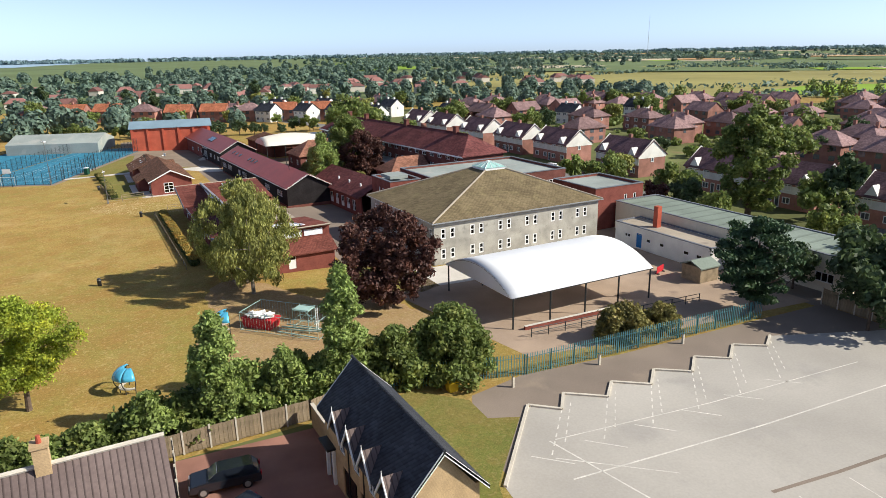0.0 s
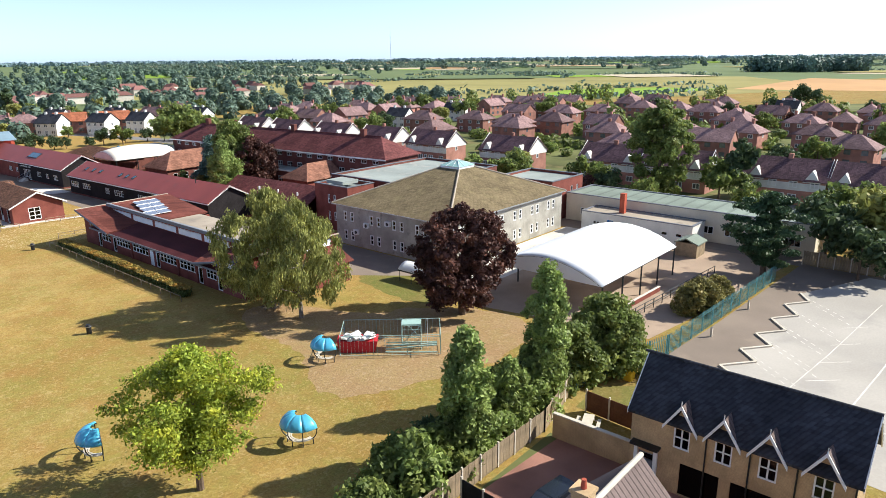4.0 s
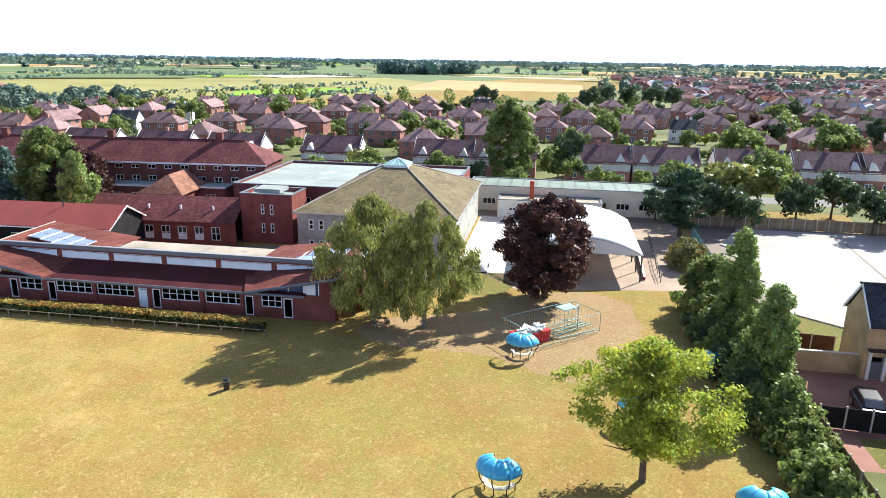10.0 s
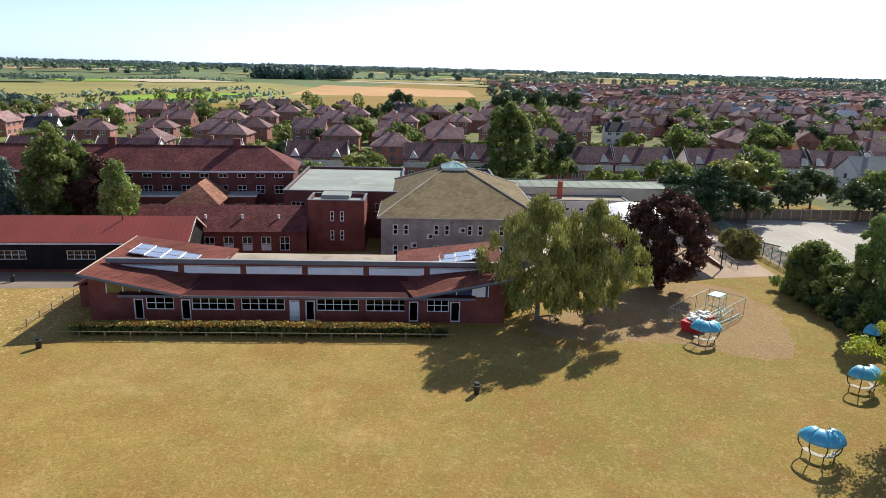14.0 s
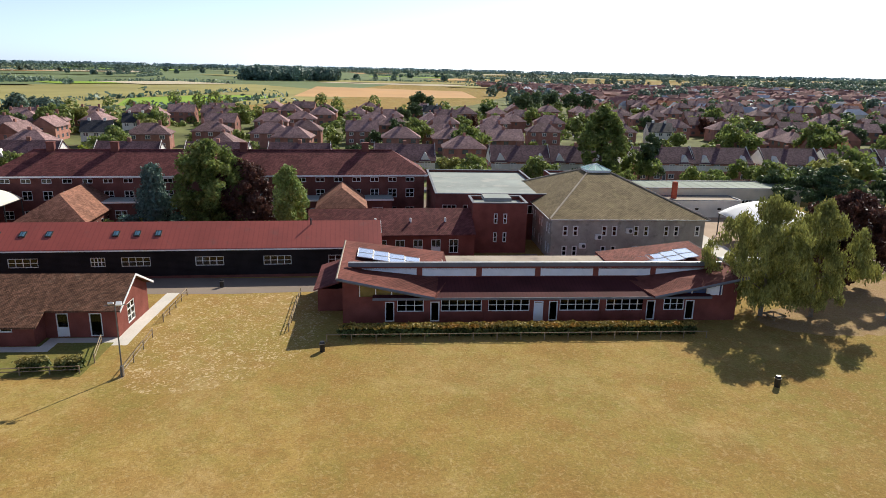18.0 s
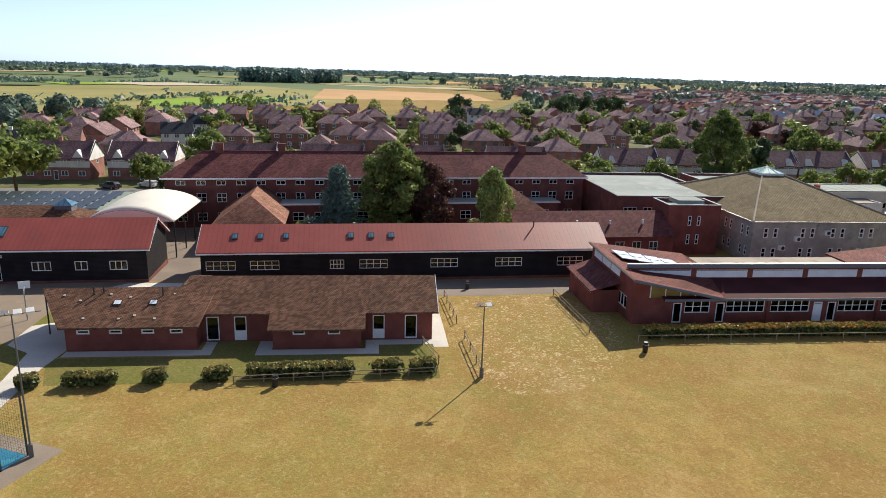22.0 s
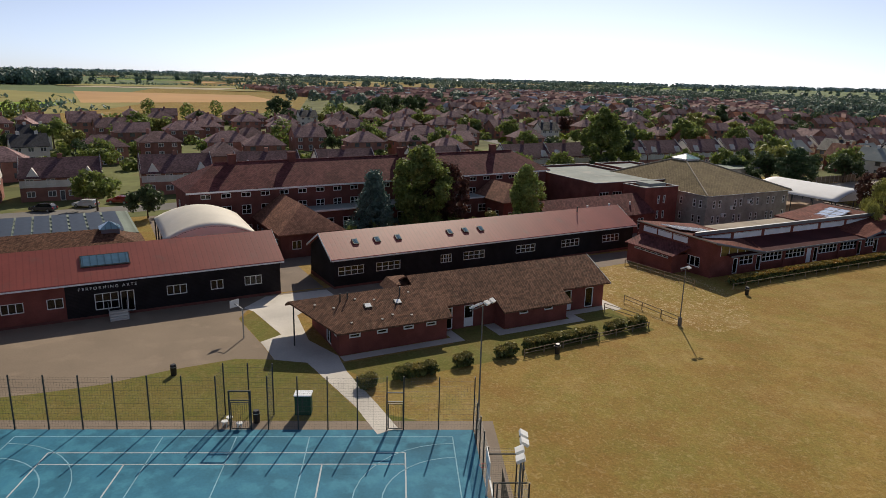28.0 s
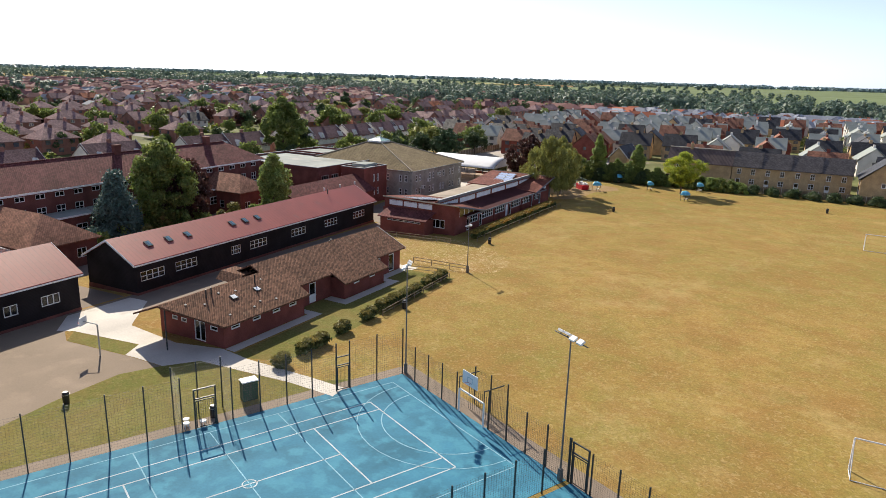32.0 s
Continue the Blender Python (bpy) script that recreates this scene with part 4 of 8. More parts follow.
        for i in range(4):
            for j in range(2):
                x0, yy = 7.0 + j * 1.9 - i * .0, (2.0 + i * 1.75) * s + yo
                zz = 5.12 - 0.137 * (abs(yy - yo) + .5)
                pan = bmesh.new()
                c = [(x0 + i * .35 * -1, yy - .82, 0), (x0 + 1.8 - i * .35, yy - .82, 0), (x0 + 1.8 - i * .35, yy + .82, 0), (x0 - i * .35, yy + .82, 0)]
                lo = [pan.verts.new((a, b, 5.12 - 0.137 * (abs(b - yo) + .5) + .09)) for a, b, _ in c]
                hi = [pan.verts.new((a, b, 5.12 - 0.137 * (abs(b - yo) + .5) + .14)) for a, b, _ in c]
                pan.faces.new(lo[::-1])
                pan.faces.new(hi)
                for q in range(4):
                    pan.faces.new((lo[q], lo[(q + 1) % 4], hi[(q + 1) % 4], hi[q]))
                bmesh.ops.recalc_face_normals(pan, faces=pan.faces[:])
                sp = part("solar_panel", pan, M["solar"], t)
                rim = bmesh.new()
                for q in range(4):
                    (ax, ay, _), (bx, by, _) = c[q], c[(q + 1) % 4]
                    rod(rim, (ax, ay, 5.12 - 0.137 * (abs(ay - yo) + .5) + .13), (bx, by, 5.12 - 0.137 * (abs(by - yo) + .5) + .13), .05, sides=4)
                part("panel_frame", rim, M["white"], sp)
    # clerestory strips and a lean-to at the ends
    for k in range(3):
        for yy, f in ((-.02, "-y"), (l + .02, "+y")):
            window(t, 5.6 + 2.9 * k, yy, 3.75, 2.6, .85, f, 1, 1, .06, "clerestory_panel", .85, M["panel_white"])
    wall(t, "y", -2.6, 5.0, 13.4, -.9, 2.2, M["brick"], [(7.5, .2, 1.0, 2.0, {"name": "door", "solid": .6})], out=-1)
    wall(t, "x", 5.0, -2.35, 0, -.9, 2.2, M["brick"], [])
    wall(t, "x", 13.4, -2.35, 0, -.9, 2.2, M["brick"], [], out=1)
    part("lean_to_roof", one_prism([(-3.0, 2.15), (-.01, 3.5), (-.01, 3.35), (-3.0, 2.0)], "x", 4.6, 13.8), M["end_tile"], t, "tiled lean-to roof")
    # annex at the yard end
    wall(t, "y", l + 2.9, 4.0, 12.6, -.6, 2.2, M["brick"], [(8.0, 1.75, 6.5, .3, {"cols": 6, "frame": .06})], out=1)
    wall(t, "x", 4.0, l, l + 2.65, -.6, 2.3, M["brick"], [])
    wall(t, "x", 12.6, l, l + 2.65, -.6, 2.3, M["brick"], [], out=1)
    part("white_panel", boxes((-.04, -.003, 2.0, 3.3, 2.78, 4.0)), M["panel_white"], t)
    part("annex_roof", one_prism([(l - .3, 3.5), (l + 3.3, 2.35), (l + 3.3, 2.2), (l - .3, 3.35)], "x", 3.6, 12.9), M["dark_roof"], t, "dark tiled lean-to roof")
    return t


science()

# ---- black barn, arts block ----
def barn(name, label, x, y, rz, length, half, ze, zr, base, holes, skylights, brick_from=None):
    t = thing(name, label, "school building", x, y, base, rz)
    ze, zr = ze - base, zr - base
    b = 0.25
    cut = brick_from or length
    wall(t, "x", -half + .3, 0, cut, 0.45, ze + .1, M["barn_wall"], [h for h in holes if h[0] < cut], frame=0.08)
    if brick_from:
        wall(t, "x", -half + .3, cut, length, 0.45, ze + .1, M["brick"], [h for h in holes if h[0] > cut], frame=0.08)
    wall(t, "x", half - .3, 0, length, 0.45, ze + .1, M["barn_wall"], [], out=1)
    part("plinth", boxes((-half + .26, half - .26, -.04, length + .04, -.3, .446)), M["brick_dark"], t, "dark brick plinth")
    for yy, o in ((0, -1), (length, 1)):
        wall(t, "y", yy, -half + .55, half - .55, 0.45, ze + .1, M["barn_wall"], [], out=o)
        y0 = yy + (.003 if o < 0 else -.25)
        part("gable_wall", one_prism([(-half + .55, ze + .1), (half - .55, ze + .1), (0, zr - .2)], "y", y0, y0 + .247), M["barn_wall"], t)
        e = yy + o * .45
        for s in (-1, 1):
            part("barge_board", one_prism([(s * half, ze - .02), (0, zr + .02), (0, zr - .24), (s * half, ze - .26)], "y", e, e + .05), M["white"], t)
    part("roof", gable_y(-half, half, -.45, length + .45, ze, zr), M["barn_roof"], t, "red profiled metal roof")
    part("gutter", boxes((-half - .12, -half + .02, -.4, length + .4, ze - .24, ze - .1)), M["white"], t)
    slope = (zr - ze) / half
    ang = math.degrees(math.atan(slope))
    for u, w, h in skylights:
        sk = part("skylight", boxes((-h / 2, h / 2, -w / 2, w / 2, 0, .12)), M["steel_dark"], t)
        sk.matrix_local = pose(-half * .45, u, zr - slope * half * .45 + .0, 0, -ang, 0)
        part("pane", boxes((-h / 2 + .12, h / 2 - .12, -w / 2 + .12, w / 2 - .12, .121, .135)), M["sky_pane"], sk)
    return t


def strip(c, n=1, w=3.4, foot=1.7, h=1.15):
    return (c, foot, w, h, {"cols": 4, "rws": 2, "frame": 0.07})


barn_t = barn("black_barn", "long black-boarded barn classroom with a red metal roof", 38.9, 123.2, 2.7, 49.7, 4.6, 3.2, 5.6, -.75,
     [strip(c) for c in (4.6, 12.6, 20.8, 29.5, 42.4, 47.45)] + [strip(33.9, w=1.7)], [(u, .75, 1.0) for u in (27.2, 29.7, 32.2, 40.0, 43.0, 46.0)])
vent = part("roof_flue", rods(((-.7, 8.6, 5.8), (-.7, 8.6, 6.8), .09)), M["steel_dark"], barn_t)
arts_t = barn("arts_block", "black-boarded performing arts block with a red metal roof", 37.8, 179.2, 2.7, 62.0, 4.9, 3.5, 6.2, -.75,
     [(3.2, 1.65, 2.0, 1.1, {"cols": 3, "rws": 1}), (7.3, 1.65, 1.4, 1.1, {"cols": 2}), (11.6, 1.65, 2.1, 1.1, {"cols": 3}), (18.6, 1.0, 2.3, 1.8, {"cols": 3, "rws": 2}), (16.6, .5, 1.35, 2.3, {"cols": 2, "name": "door"}),
      (23.35, 1.7, 1.5, 1.1, {"cols": 2}), (27.1, 1.7, 2.0, 1.1, {"cols": 3}), (35, 1.0, 2.0, .95, {"cols": 3})], [(18.3, 4.8, 1.8)], 22.4)

# ---- brown-tiled wing ----
def wing():
    t = thing("brick_wing", "single-storey red-brick wing with a brown pantiled roof", "school building", 17.0, 147.0, 0)
    # main range
    hw = {"solid": 0.45, "frame": .1, "rws": 1}
    wall(t, "x", -4.0, 0, 6.6, -.2, 2.75, M["brick"], [(2.0, .1, 1.15, 2.3, {"frame": .1, "rws": 1, "name": "door"}), (5.0, .1, 1.1, 2.3, {"solid": .4, "rws": 1, "name": "door"})])
    wall(t, "x", -6.0, 6.6, 14.4, -.2, 2.0, M["brick"], [(9.0, 1.35, 1.1, .5, {"frame": .12}), (12.1, 1.35, 1.1, .5, {"frame": .12})])
    wall(t, "x", -4.0, 14.4, 21.0, -.2, 2.75, M["brick"], [(17.55, .1, 1.1, 2.3, {"solid": .4, "name": "door"}), (20.0, .1, 1.15, 2.3, {"frame": .1, "name": "door"})])
    wall(t, "y", 6.6, -5.75, -4.0, -.2, 2.3, M["brick"], [], out=-1)
    wall(t, "y", 14.4, -5.75, -4.0, -.2, 2.3, M["brick"], [], out=1)
    wall(t, "x", 4.0, 0, 22.3, -.6, 2.9, M["brick"], [], out=1)
    wall(t, "y", 0, -3.75, 3.75, -.5, 2.9, M["brick"], [(-.6, .35, 1.9, 2.1, {"cols": 2, "rws": 3, "frame": .12})], out=-1)
    part("gable_wall", one_prism([(-3.75, 2.9), (3.75, 2.9), (0, 4.8)], "y", .003, .25), M["brick"], t)
    ridge = 5.05
    part("roof", gable_y(-4.55, 4.55, -.5, 22.8, 2.85, ridge), M["wing_roof"], t, "brown pantiled gable roof")
    part("bay_roof", one_prism([(-6.45, 1.98), (-4.2, 3.06), (-4.2, 2.9), (-6.45, 1.82)], "y", 6.2, 14.8), M["wing_roof"], t)
    for s in (-1, 1):
        part("barge_board", one_prism([(s * 4.55, 2.86), (0, ridge + .03), (0, ridge - .2), (s * 4.55, 2.64)], "y", -.56, -.5), M["white"], t)
    # lower range with porch
    wall(t, "x", -5.8, 21.0, 32.0, -.2, 2.4, M["brick"], [(c, 1.55, 1.1, .42, {"frame": .12}) for c in (22.7, 25.1, 27.8, 30.5)])
    wall(t, "y", 21.0, -5.55, -4.0, -.2, 2.5, M["brick"], [], out=-1)
    wall(t, "y", 32.0, -5.55, 2.75, -.4, 2.4, M["brick"], [(-2.6, .1, 1.5, 2.0, {"cols": 2, "name": "door"}), (-.4, 1.5, .8, .45, {}), (.9, 1.5, .8, .45, {}), (-4.5, 1.5, 1.0, .45, {})], out=1)
    wall(t, "x", 3.0, 22.3, 32.0, -.6, 2.3, M["brick"], [], out=1)
    low = bmesh.new()
    e0, e1, y0, y1, yr = -6.35, 3.5, 20.0, 32.3, 34.6
    pts = [(e0, 20.7, 2.36), (e0, y1, 2.36), (-1.3, yr + .9, 4.3), (-1.3, y0, 4.45), (e1, yr, 2.4), (e1, y0, 2.4)]
    top = [low.verts.new(p) for p in pts]
    bot = [low.verts.new((x, y, z - .17)) for x, y, z in pts]
    for f in ((0, 1, 2, 3), (3, 2, 4, 5)):
        low.faces.new([top[i] for i in f])
        low.faces.new([bot[i] for i in f[::-1]])
    for a, b in ((0, 1), (1, 2), (2, 4), (4, 5), (5, 3), (3, 0)):
        low.faces.new((top[a], top[b], bot[b], bot[a]))
    bmesh.ops.recalc_face_normals(low, faces=low.faces[:])
    part("low_roof", low, M["wing_roof"], t, "lower brown pantiled roof over the porch")
    part("porch_post", rods(((-1.8, 35.1, -.2), (-1.8, 35.1, 3.95), .07)), M["steel_dark"], t)
    for u, x in ((25.2, -3.3), (28.3, -3.3)):
        sk = part("roof_light", boxes((-.32, .32, -.35, .35, 0, .09)), M["steel_dark"], t)
        sk.matrix_local = pose(x, u, 3.55, 0, -22, 0)
        part("pane", boxes((-.26, .26, -.29, .29, .091, .1)), M["panel_white"], sk)
    for u, x in ((23.6, -2.2), (26.4, -4.9), (27.4, -2.6), (29.2, -2.2), (30.6, -5.2), (31.6, -3.0), (33.2, -2.3), (24.6, -5.3), (27.6, -5.3)):
        lp = part("vent_tile", boxes((-.085, .085, -.1, .1, 0, .05)), M["slab"], t)
        lp.matrix_local = pose(x, u, 2.36 + (x + 6.35) * .395 + .0, 0, -21.5, 0)
    for u, x in ((24.6, -2.4), (29.9, -2.0), (30.7, -2.2)):
        part("roof_vent", rods(((x, u, 3.7), (x, u, 4.75), .07)), M["steel_dark"], t)
    part("rear_dormer", one_prism([(20.8, 3.2), (24.4, 3.2), (23.6, 4.0), (21.6, 4.0)], "x", .3, 3.6), M["wing_roof"], t)
    return t


wing()

# ---- tower, flat block, link range, long block ----
def block(name, label, x0, x1, y0, y1, z0, z1, wallm, roofm, front=(), side=(), parapet=0.35, rz=0.0, right=(), trim="white"):
    t = thing(name, label, "school building", x0, y0, z0, rz)
    w, l, h = x1 - x0, y1 - y0, z1 - z0
    wall(t, "x", 0, 0, l, -.2, h, M[wallm], front, frame=.1)
    wall(t, "x", w, 0, l, -.2, h, M[wallm], [], out=1)
    wall(t, "y", 0, .25, w - .25, -.2, h, M[wallm], side, out=-1, frame=.1)
    wall(t, "y", l, .25, w - .25, -.2, h, M[wallm], right, out=1, frame=.1)
    part("roof", boxes((.25, w - .25, .25, l - .25, h - parapet - .2, h - parapet)), M[roofm], t)
    part("coping", boxes((-.08, w + .08, -.08, .3, h + .002, h + .12), (-.08, w + .08, l - .3, l + .08, h + .002, h + .12), (-.08, .3, .3, l - .3, h + .002, h + .12), (w - .3, w + .08, .3, l - .3, h + .002, h + .12)), M[trim], t)
    return t


tower = block("stair_tower", "square red-brick stair tower with a flat roof", 46.6, 52.4, 101.6, 109.6, -1, 6.4, "brick", "flat_roof", parapet=.5, trim="grey_fascia",
      front=[(c, f, .55, 1.5, {"rws": 2, "frame": .12}) for c in (3.2, 4.6) for f in (1.6, 4.4)])
part("roof_hatch", boxes((1.0, 4.4, 2.2, 6.2, 7.45, 8.0)), M["flat_roof"], tower)
block("flat_roofed_block", "two-storey block with a broad grey-green felt roof", 54.5, 80, 96.5, 114.5, -1, 6.3, "brick_dark", "flat_roof", trim="grey_fascia",
      side=[(3 + 3.2 * i, 4.2, 2.2, 1.4, {"cols": 3}) for i in range(7)], front=[(3 + 3.2 * i, 4.2, 2.2, 1.4, {"cols": 3}) for i in range(5)])
block("plant_block", "flat-roofed orange brick block behind the hall", 73.0, 83.3, 80, 91, -1, 5.9, "brick", "flat_roof", trim="grey_fascia", side=[(6.5, 4.0, .6, 1.4), (8.5, 4.0, .6, 1.4)])
low_block = block("long_flat_building", "long low building with a green-grey sheet roof", 77.0, 86.0, 40.5, 79.5, -1, 3.6, "cream", "flat_green", parapet=0.02, trim="grey_fascia",
      front=[(3 + 4 * i, 1.2, 2.4, 1.2, {"cols": 3}) for i in range(9)])
white_block = block("white_annex", "low white-rendered annex with a felt roof and blue door", 71.6, 76.6, 55.5, 73.5, -1, 2.2, "render_white", "felt_sand", parapet=.05, trim="grey_fascia",
      front=[(2.0, 1.3, 1.0, .6), (4.2, 1.3, 1.0, .6), (8.6, 1.3, .9, .6), (11.2, 1.3, .9, .6), (13.0, .2, 1.1, 2.1, {"solid": .9, "name": "door", "material": M["blue_paint"]}), (15.4, 1.3, 1.2, .6, {"cols": 2})])
part("chimney", boxes((2.2, 3.0, 11.8, 12.6, 3.1, 6.3)), M["brick_orange"], white_block, "square red-brick chimney")
shed = thing("garden_shed", "small timber shed with a green felt roof", "shed", 68.5, 54.5)
part("body", boxes((-1.6, 1.6, -1.5, 1.5, 0, 2.0)), M["timber"], shed)
part("roof", gable_x(-1.8, 1.8, -1.7, 1.7, 2.0, 2.7), M["flat_green"], shed)

link = thing("link_range", "single-storey range with dark tiles and white glazed doors", "school building", 48.8, 109.8, -1, 3.6)
wall(link, "x", -4.6, 0, 23, -.2, 3.5, M["brick"], [(3.0 + 2.55 * i, .7, 1.35, 2.0, {"cols": 2, "rws": 2, "solid": 0.0 if i == 0 else .42, "name": "door"}) for i in range(5)])
wall(link, "x", 4.6, 0, 23, -.2, 3.5, M["brick"], [], out=1)
wall(link, "y", 23, -4.35, 4.35, -.2, 3.5, M["brick"], [], out=1)
part("roof", gable_y(-5.1, 5.1, -.1, 23.4, 3.5, 6.3), M["dark_roof"], link, "dark red-brown tiled roof")
for u in (4.0, 9.0, 14.0):
    part("roof_cowl", rods(((-2.6, u, 4.8), (-2.6, u, 5.4), .16)), M["white"], link)


def long_block():
    t = thing("long_block", "long two-storey brick school block with a red-brown hipped roof", "school building", 74.2, 116.0, -1, 4.9)
    L = 70.0
    hs = [(2.5 + 3.1 * i, f, 1.5, h, {"cols": 2, "rws": r}) for i in range(22) for f, h, r in ((1.0, 1.4, 2), (4.1, 1.5, 2), (6.85, .75, 1))]
    wall(t, "x", -5.2, 0, L, -.2, 8.0, M["brick_dark"], hs, frame=.09)
    wall(t, "x", 5.2, 0, L, -.2, 8.0, M["brick_dark"], [], out=1)
    for yy, o in ((0, -1), (L, 1)):
        wall(t, "y", yy, -4.95, 4.95, -.2, 8.0, M["brick_dark"], [(c, f, 1.4, 1.4, {"cols": 2, "rws": 2}) for c in (-2.6, 2.6) for f in (1.0, 4.4)], out=o)
    part("roof", hip(-5.8, 5.8, -.6, L + .6, 8.15, 11.7), M["dark_roof"], t, "dark maroon hipped tile roof")
    part("ridge_tile", rods(((0, 5.2, 11.72), (0, L - 5.2, 11.72), .13), sides=6), M["dark_roof"], t)
    for u in (10, 31, 52, 62):
        part("chimney", boxes((-.42, .42, u - .6, u + .6, 11.0, 12.9), (-.5, .5, u - .68, u + .68, 12.9, 13.05)), M["brick_dark"], t)
    part("eaves_band", boxes((-5.86, -5.8, -.6, L + .6, 7.85, 8.12)), M["white"], t)
    part("lean_to", boxes((-9.4, -5.24, 6, L - 12, -.2, 4.4)), M["brick_dark"], t, "flat-roofed brick corridor along the block")
    part("lean_to_roof", boxes((-9.6, -5.24, 5.7, L - 11.7, 4.404, 4.56)), M["flat_roof"], t)
    part("lean_to_fascia", boxes((-9.68, -9.604, 5.7, L - 11.7, 4.34, 4.6)), M["white"], t)
    for i in range(14):
        window(t, -9.46, 8.5 + 3.4 * i, 1.8, 1.8, 1.4, "-x", 2, 2)
    return t


long_block()


def cross_gable(label, x0, x1, y, half, ze, zr, wallm, roofm, rz=0.0):
    t = thing("gabled_range", label, "school building", x0, y, -1, rz)
    L = x1 - x0
    wall(t, "x", 0, -half, half, -.2, ze, M[wallm], [(-half / 2, 1.2, 1.4, 1.3, {"cols": 2}), (half / 2, 1.2, 1.4, 1.3, {"cols": 2})])
    wall(t, "y", -half, .25, L, -.2, ze, M[wallm], [(2 + 2.6 * i, 1.2, 1.1, 1.4, {"rws": 2}) for i in range(int(L / 2.8))], out=-1)
    wall(t, "y", half, .25, L, -.2, ze, M[wallm], [(2 + 2.6 * i, 1.2, 1.1, 1.4, {"rws": 2}) for i in range(int(L / 2.8))], out=1)
    roof = bmesh.new()
    o = .5
    pts = [(-o, -half - o, ze), (L, -half - o, ze), (L, 0, zr), (half * .9, 0, zr), (-o, half + o, ze), (L, half + o, ze)]
    v = [roof.verts.new(p) for p in pts]
    b = [roof.verts.new((x, yy, z - .15)) for x, yy, z in pts]
    for f in ((0, 1, 2, 3), (0, 3, 4), (3, 2, 5, 4)):
        roof.faces.new([v[i] for i in f])
        roof.faces.new([b[i] for i in f[::-1]])
    for p, q in ((0, 1), (1, 2), (2, 5), (5, 4), (4, 0)):
        roof.faces.new((v[p], v[q], b[q], b[p]))
    bmesh.ops.recalc_face_normals(roof, faces=roof.faces[:])
    part("roof", roof, M[roofm], t)
    return t


cross_gable("brick range with a hipped brown tile roof", 50.0, 67.0, 170.2, 4.6, 3.6, 7.0, "brick_dark", "range_roof", 3)
cross_gable("small brick range with an orange clay tile roof", 57.5, 67.0, 129.2, 3.6, 4.4, 7.1, "brick", "range_roof", 3)

# ---- houses by the drive ----
def house_a():
    t = thing("slate_house", "new buff-brick house with a dark slate roof and white gabled dormers", "house", 15.05, 25.0, 0)
    L = 12.4
    holes = [(c, 3.15, 1.0, 1.5, {"cols": 2, "rws": 2}) for c in (1.5, 4.3, 6.75, 9.2)] + [(11.3, .05, 1.0, 2.1, {"name": "door", "solid": .75, "material": M["grey_fascia"]})] + [(c, .05, 2.4, 2.2, {"name": "garage_opening", "material": M["brick_buff"], "frame": .03}) for c in (2.0, 5.0, 8.0)]
    wall(t, "x", -2.3, 0, L, -.1, 5.1, M["brick_buff"], holes)
    wall(t, "x", 2.3, 0, L, -.4, 5.1, M["brick_buff"], [(c, 3.0, 1.0, 1.3, {"cols": 2}) for c in (3, 7, 10)], out=1)
    for yy, o in ((0, -1), (L, 1)):
        wall(t, "y", yy, -2.05, 2.05, -.3, 5.1, M["brick_buff"], [], out=o)
        y0 = yy + (.003 if o < 0 else -.25)
        part("gable_wall", one_prism([(-2.05, 5.1), (2.05, 5.1), (0, 7.6)], "y", y0, y0 + .247), M["brick_buff"], t)
        e = yy + (.1 if o > 0 else -.35)
        for s in (-1, 1):
            part("barge_board", one_prism([(s * 2.75, 4.98), (0, 7.95), (0, 7.65), (s * 2.75, 4.7)], "y", e, e + .06), M["white"], t)
    part("roof", gable_y(-2.75, 2.75, -.35, L + .1, 4.95, 7.9), M["slate"], t, "dark blue-grey slate roof")
    part("ridge_tile", rods(((0, -.35, 7.93), (0, L + .35, 7.93), .1)), M["slate"], t)
    for c in (1.5, 4.3, 6.75, 9.2):
        g = part("dormer", one_prism([(c - .75, 4.5), (c + .75, 4.5), (c, 6.0)], "x", -2.32, -1.2), M["brick_buff"], t, "white-edged gabled dormer")
        part("dormer_roof", one_prism([(c - 1.0, 4.75), (c, 6.25), (c + 1.0, 4.75), (c + 1.0, 4.6), (c, 6.1), (c - 1.0, 4.6)], "x", -2.75, -.9), M["brown_rib"], g)
        for s in (-1, 1):
            part("bargeboard", one_prism([(c + s * 1.06, 4.7), (c, 6.32), (c, 6.06), (c + s * 1.06, 4.46)], "x", -2.83, -2.75), M["white"], g)
        part("finial", rods(((-2.8, c, 6.1), (-2.8, c, 6.62), .045, .02)), M["white"], g)
        part("downpipe", rods(((-2.42, c - 1.5, .1), (-2.42, c - 1.5, 4.8), .05)), M["black"], t)
    part("door_surround", boxes((-2.5, -2.302, 10.55, 10.78, 0, 2.5), (-2.5, -2.302, 11.82, 12.05, 0, 2.5), (-2.5, -2.302, 10.55, 12.05, 2.5, 2.7)), M["white"], t)
    part("door_canopy", boxes((-2.9, -2.302, 10.4, 12.2, 2.704, 2.85)), M["black"], t)
    return t


house_a()


